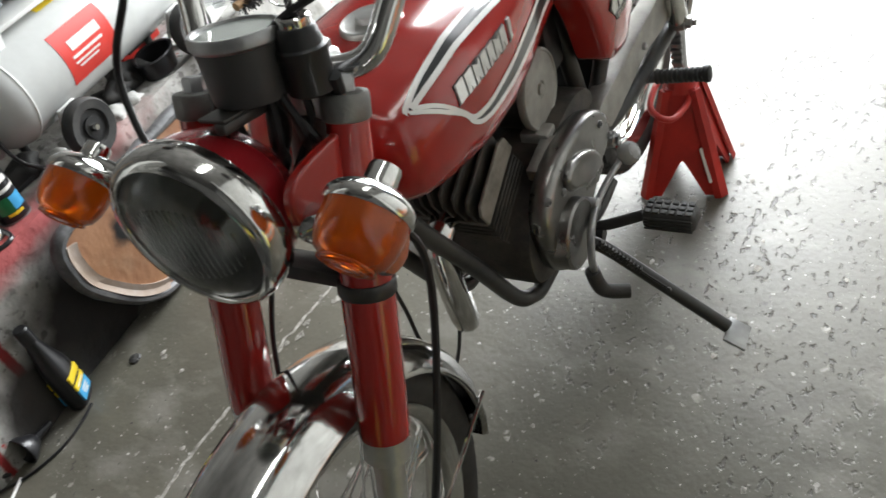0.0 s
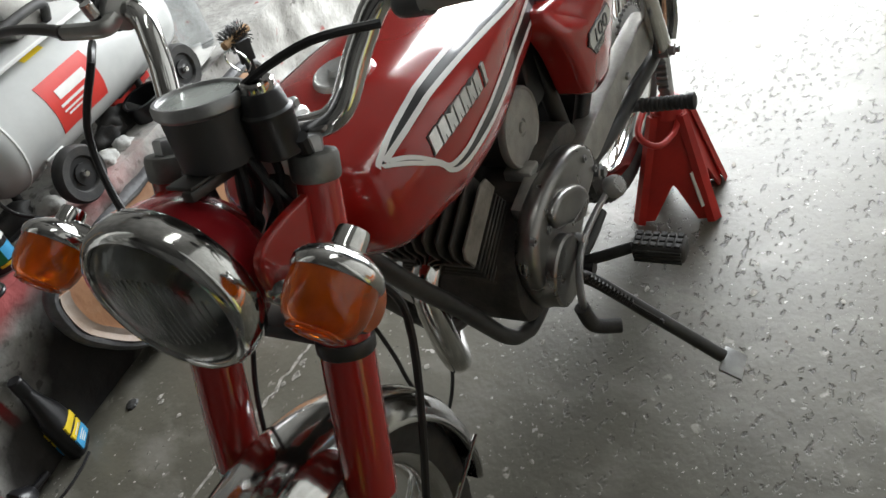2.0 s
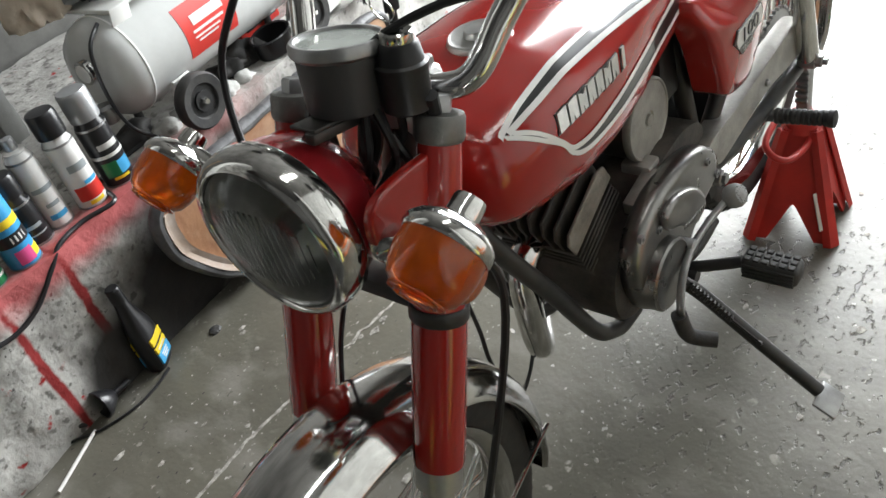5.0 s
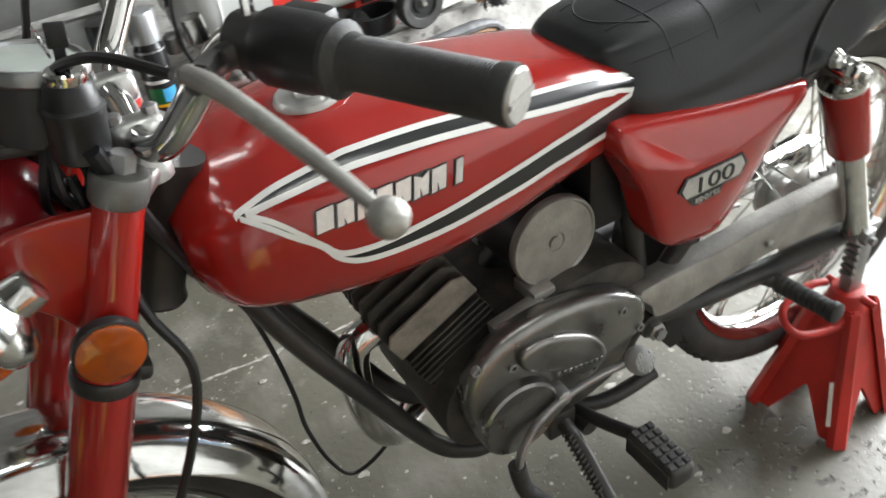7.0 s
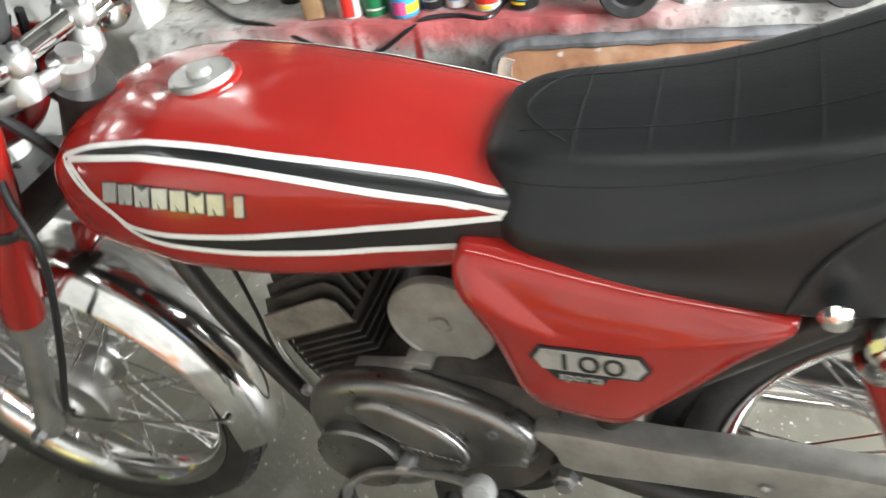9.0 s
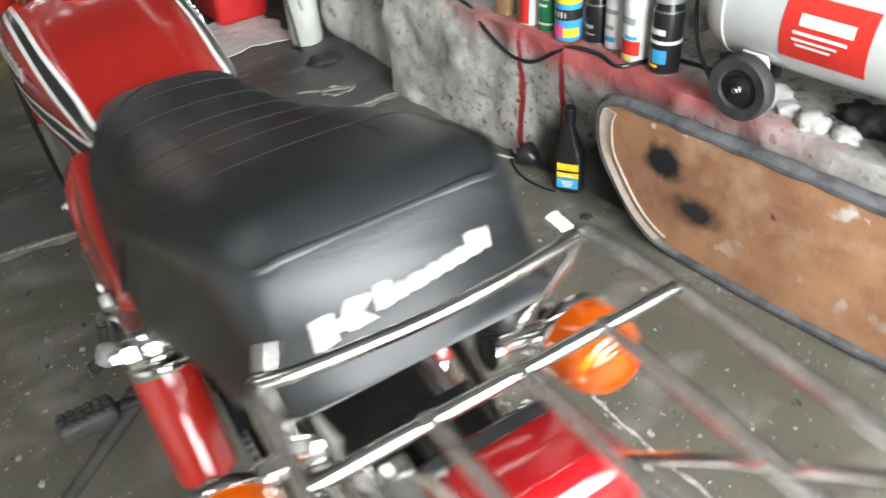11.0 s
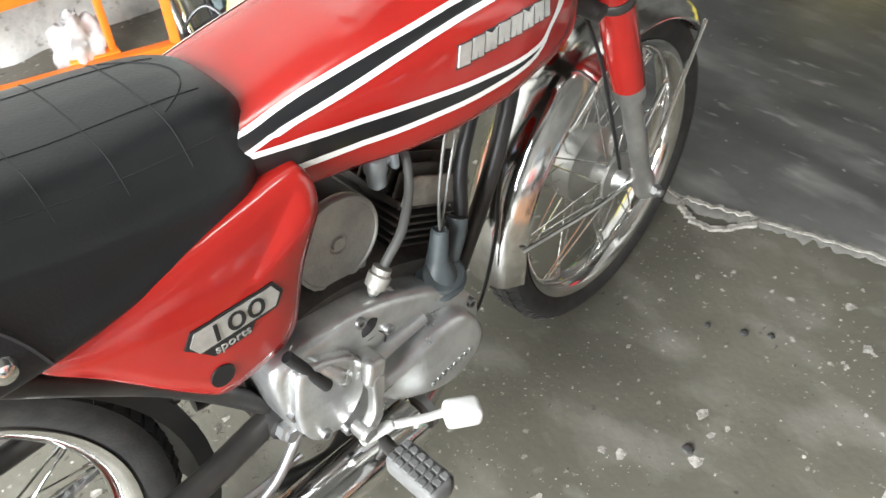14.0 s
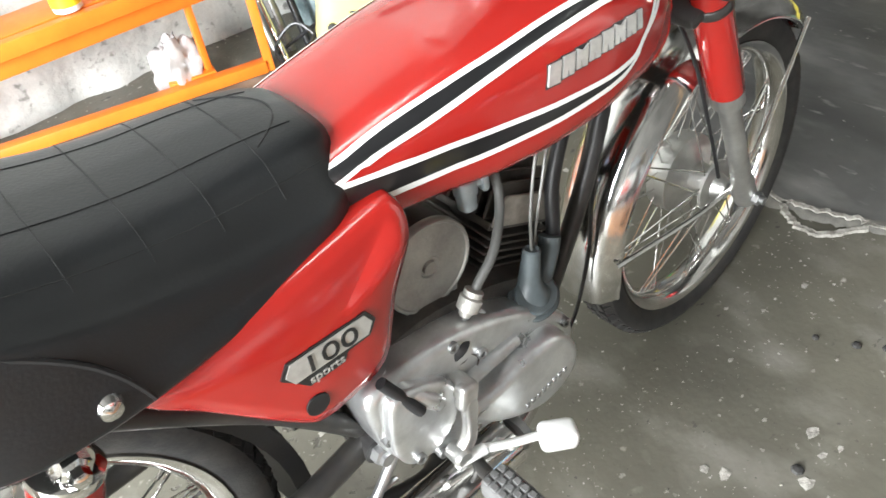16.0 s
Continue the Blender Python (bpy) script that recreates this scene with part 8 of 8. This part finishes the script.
for y in (-0.52, 0.52):
    bm = B()
    rod(bm, (-0.13, y, 0.03), (-0.10, y, 0.03), 0.03, 18)
    part("wheel", bm, RUBBER, trolley)
cov = cloth_sheet("dark_cover", (2.93, 0.90, 0.16), 0, 0.55, 0.62, CLOTH_DARK, "dark blue cover draped over the trolley", 0.05, 7.0)
for v in cov.data.vertices:
    f = max(0.0, (abs(v.co.x) - 0.17) / 0.10, (abs(v.co.y) - 0.24) / 0.07)
    v.co.z -= 0.115 * min(1.0, f)
bm = B()
box(bm, (0.035, 0.035, 0.16), pose(0, 0, 0.08, 3, -4), 0.003)
box(bm, (0.04, 0.34, 0.03), pose(0, 0.13, 0.165), 0.003)
solid("wooden_trestle", bm, OLD_WOOD, "small dark wooden trestle on the floor", "trestle").matrix_world = pose(2.57, 0.56, 0)
lump("grey_rag", (2.85, 1.28, 0.0), (0.10, 0.12, 0.07), paint("grey_cloth", (0.27, 0.28, 0.28), 0.95), "crumpled grey rag on the floor", "rag", 15.0, 0.5)

# ---- the side with the steps and the orange frame ----
bm = rough_block(14, 40, 120, (0.20, 0.66, 2.7), 0.030, 9.0, 33.0)
for v in bm.verts:
    k = max(0.0, 0.16 - v.co.z) / 0.16
    v.co.y -= 0.06 * k * k * (v.co.y < 0)
    v.co.x += 0.05 * k * k * (1 if v.co.x > 0 else -1)
tagged(new("wall_spur", mesh_of("wall_spur", bm, PLASTER, 70)), "crumbling white plaster pier beside the steps", "wall", kind="structure").matrix_world = pose(1.56, 1.44, 0, 0, 0, -3)
for k in range(4):
    bm = rough_block(24, 8, 6, (0.78, 0.66 - 0.17 * k, 0.145), 0.012, 9.0, 40.0 + k)
    ob = tagged(new("step", mesh_of("step", bm, OLD_WOOD, 60)), "dark worn step of old timber and concrete", "step", kind="structure")
    ob.matrix_world = pose(2.03, 1.475 + 0.085 * k, 0.145 * k, 0, 0, 5)
prop = thing("timber_trestle", "raw timber post with a nailed cross bar", "timber", (2.17, 1.04, 0), 0)
bm = B()
box(bm, (0.040, 0.034, 0.62), pose(0.02, 0.01, 0.31, 0, 5), 0.003)
part("post", bm, WOOD, prop)
bm = B()
box(bm, (0.034, 0.42, 0.038), pose(0.075, 0.20, 0.335, 4), 0.003)
part("cross_bar", bm, WOOD, prop)
bm = B()
box(bm, (0.036, 0.034, 0.36), pose(0.075, 0.40, 0.32, 0, 0), 0.003)
part("far_post", bm, WOOD, prop)
gb = bottle("green_bottle", (2.12, 1.105, 0), "green plastic bottle with an orange cap", GREEN, ORANGE, 0.26, 0.040, 0.42, 0.72, 0.75, 60, [(LABEL_WHITE, 0.03, 0.09, 200, 300)])
bm = B()
tube(bm, [(0.036, 0, 0.175), (0.045, 0, 0.15), (0.043, 0, 0.10), (0.036, 0, 0.075)], 0.009, 10)
part("handle", bm, GREEN, gb)
bucket = thing("bucket", "grey plastic bucket on a red base", "bucket", (2.56, 1.16, 0))
bm = B()
lathe(bm, [(0.085, 0.04), (0.10, 0.044), (0.125, 0.27), (0.130, 0.275), (0.130, 0.285), (0.121, 0.285), (0.098, 0.05), (0.02, 0.05)], seg=36)
part("shell", bm, paint("grey_plastic", (0.22, 0.26, 0.30), 0.45), bucket)
bm = B()
lathe(bm, [(0.12, 0.0), (0.125, 0.004), (0.118, 0.038), (0.10, 0.040)], seg=32)
part("base", bm, RED_PLASTIC, bucket)
lump("plastic_bag", (2.36, 1.06, 0.0), (0.07, 0.06, 0.13), FILM, "crumpled clear plastic bag by the post", "bag", 18.0, 0.5)
lump("plastic_bag", (2.45, 0.80, 0.0), (0.09, 0.08, 0.06), FILM, "crumpled clear plastic bag on the floor", "bag", 19.0, 0.5)

# yellow pressure washer
wash = thing("pressure_washer", "yellow pressure washer standing against the plaster", "pressure washer", (1.345, 1.215, 0), -33)
PALE_YELLOW = paint("pale_yellow_plastic", (0.78, 0.72, 0.24), 0.4, scale=7)


def washer_row(z, w, d0, d1, n=5.0):
    z, w = z * 0.93, w * 1.12
    return [(w * math.copysign(abs(math.cos(a)) ** (2 / n), math.cos(a)), (d0 + d1) / 2 + (d1 - d0) / 2 * math.copysign(abs(math.sin(a)) ** (2 / n), math.sin(a)), z) for a in [2 * math.pi * (i + 0.5) / 32 for i in range(32)]]


bm = B()
loft(bm, [washer_row(z, w, d0, d1) for z, w, d0, d1 in ((0.02, 0.112, -0.085, 0.09), (0.03, 0.120, -0.095, 0.095), (0.12, 0.122, -0.100, 0.095), (0.19, 0.108, -0.100, 0.09), (0.28, 0.100, -0.085, 0.085), (0.38, 0.096, -0.070, 0.075), (0.40, 0.090, -0.064, 0.070))])
body = part("body", bm, PALE_YELLOW, wash)
bm = B()
for sx in (-1, 1):
    box(bm, (0.060, 0.075, 0.060), pose(sx * 0.074, 0.0, 0.390), 0.010, 3)
box(bm, (0.210, 0.078, 0.036), pose(0, 0.0, 0.425), 0.012, 3)
part("carry_handle", bm, PALE_YELLOW, wash)
bm = B()
loft(bm, [washer_row(z, w, d0, d1, 3.5) for z, w, d0, d1 in ((0.0, 0.034, -0.05, 0.06), (0.012, 0.040, -0.06, 0.07), (0.10, 0.040, -0.06, 0.07), (0.135, 0.034, -0.05, 0.06), (0.15, 0.02, -0.03, 0.04))])
bmesh.ops.scale(bm, verts=bm.verts[:], vec=(1.3, 1.25, 1.25))
bmesh.ops.translate(bm, verts=bm.verts[:], vec=(0.155, -0.01, 0))
part("wheel_guard", bm, YELLOW, wash, "yellow rounded wheel guard")
for z, w in ((0.235, 0.07), (0.175, 0.03), (0.160, 0.035), (0.145, 0.025)):
    bm = B()
    box(bm, (w, 0.006, 0.005 if z < 0.2 else 0.008), pose(-0.02, -0.100 if z < 0.2 else -0.095, z, -8), 0.001)
    part("vent_slit", bm, paint("dim_yellow", (0.45, 0.40, 0.12), 0.5) if z > 0.2 else BLACK, wash)
bm = B()
lathe(bm, [(0.013, 0.0), (0.014, 0.003), (0.013, 0.008), (0.010, 0.009)], Matrix.Translation((-0.085, -0.098, 0.14)) @ pose(0, 0, 0, 90), 20)
part("switch_knob", bm, CAN_BLACK, wash)
bm = B()
lathe(bm, [(0.014, 0.0), (0.015, 0.05), (0.012, 0.055)], Matrix.Translation((0.125, 0.0, 0.15)), 14)
part("outlet", bm, OLD_WOOD, wash)
bm = B()
rng = random.Random(3)
for i in range(4):
    tube(bm, [(-0.10 + 0.02 * i, -0.105, 0.13), (-0.05 + 0.02 * i, -0.15, 0.10 - 0.015 * i), (0.0 + 0.02 * i, -0.155, 0.07), (0.03, -0.13, 0.03 + 0.01 * i), (-0.06, -0.135, 0.012 + 0.008 * i), (-0.13, -0.12, 0.02 + 0.01 * i)], 0.005, 8)
part("hose", bm, CAN_BLACK, wash, "coiled black hose")
# hanging work clothes, rods and tangle beside it
lump("blue_sack", (1.40, 1.50, 0.0), (0.10, 0.09, 0.42), paint("pale_blue_cloth", (0.36, 0.44, 0.46), 0.9, color2=(0.10, 0.14, 0.15), scale=8, bump=0.4), "pale blue sack standing against the wall", "sack", 25.0, 0.35)
for i, (x, y, lx, mat, lab, h) in enumerate(((1.16, 1.37, 0.045, CHROME, "bright steel tube leaning on the wall", 0.34), (1.205, 1.42, 0.06, STEEL, "dull steel rod leaning on the wall", 0.40), (1.25, 1.40, 0.05, CAN_BLACK, "black rod leaning on the wall", 0.42), (1.17, 1.46, 0.02, STEEL, "dull steel rod leaning on the wall", 0.30))):
    bm = B()
    rod(bm, (0, 0, 0.0), (-lx * 0.3, 0.13, h), 0.009 if i == 0 else 0.011, 12)
    rod(bm, (-lx * 0.3, 0.128, h - 0.02), (-lx * 0.3, 0.131, h + 0.012), 0.013, 10)
    solid("metal_rod", bm, mat, lab, "rod", "rods by the wall").matrix_world = pose(x, y, 0)
for i, pts in enumerate(([(1.14, 1.33, 0.006), (1.19, 1.30, 0.05), (1.26, 1.33, 0.09), (1.23, 1.40, 0.04), (1.15, 1.42, 0.006)], [(1.18, 1.28, 0.006), (1.24, 1.27, 0.03), (1.21, 1.36, 0.10), (1.14, 1.38, 0.05), (1.13, 1.31, 0.006)])):
    cable("cable_loop", pts, 0.005, CAN_BLACK, "tangled black cable on the floor")

# orange steel frame
bench = thing("orange_bench", "bright orange painted steel bench frame", "bench", (0.70, 1.46, 0))


def bar(name, a, b, w, h, parent, mat, label=""):
    bm = B()
    a, b = Vector(a), Vector(b)
    m = Matrix.Translation((a + b) / 2) @ (b - a).to_track_quat("X", "Z").to_matrix().to_4x4()
    box(bm, ((b - a).length, w, h), m, 0.003)
    return part(name, bm, mat, parent, label)


bar("leg", (0.405, -0.085, 0.0), (0.425, -0.035, 0.47), 0.026, 0.030, bench, ORANGE)
bar("bottom_rail", (0.395, -0.085, 0.018), (-0.55, 0.135, 0.018), 0.036, 0.034, bench, ORANGE)
bar("stub_rail", (0.275, -0.020, 0.022), (0.150, 0.010, 0.022), 0.040, 0.036, bench, ORANGE)
bar("top_rail", (0.412, -0.050, 0.296), (-0.60, -0.030, 0.300), 0.030, 0.040, bench, ORANGE)
bar("lower_rail", (0.315, -0.016, 0.246), (-0.60, 0.000, 0.250), 0.034, 0.040, bench, ORANGE)
bar("thin_leg", (0.262, -0.010, 0.232), (0.262, -0.010, 0.036), 0.020, 0.018, bench, ORANGE)
bar("thin_leg", (-0.40, -0.010, 0.232), (-0.40, 0.10, 0.036), 0.020, 0.018, bench, ORANGE)
bm = B()
box(bm, (1.00, 0.13, 0.012), pose(-0.10, 0.05, 0.312), 0.003)
part("top_board", bm, ORANGE, bench)
cb = thing("carton", "brown cardboard carton resting on the orange bench", "carton", (0.955, 1.51, 0.319), 3)
bm = B()
box(bm, (0.27, 0.11, 0.26), pose(0, 0, 0.13), 0.004)
part("body", bm, CARTON, cb)
bm = B()
box(bm, (0.272, 0.10, 0.003), pose(0, -0.012, 0.262, 6), 0.001)
part("flap", bm, CARTON, cb)
bottle("glue_bottle", (0.69, 1.455, 0.319), "white bottle with a yellow and black label", CAN_WHITE, CAN_BLACK, 0.17, 0.035, bands=[(LABEL_YELLOW, 0.016, 0.05, 0, 360), (CAN_BLACK, 0.06, 0.085, 0, 360), (LABEL_GREY, 0.095, 0.10, 180, 320)])
lump("plastic_bag", (0.90, 1.50, 0.0), (0.055, 0.05, 0.09), FILM, "crumpled pinkish plastic bag by the bench", "bag", 28.0, 0.5)
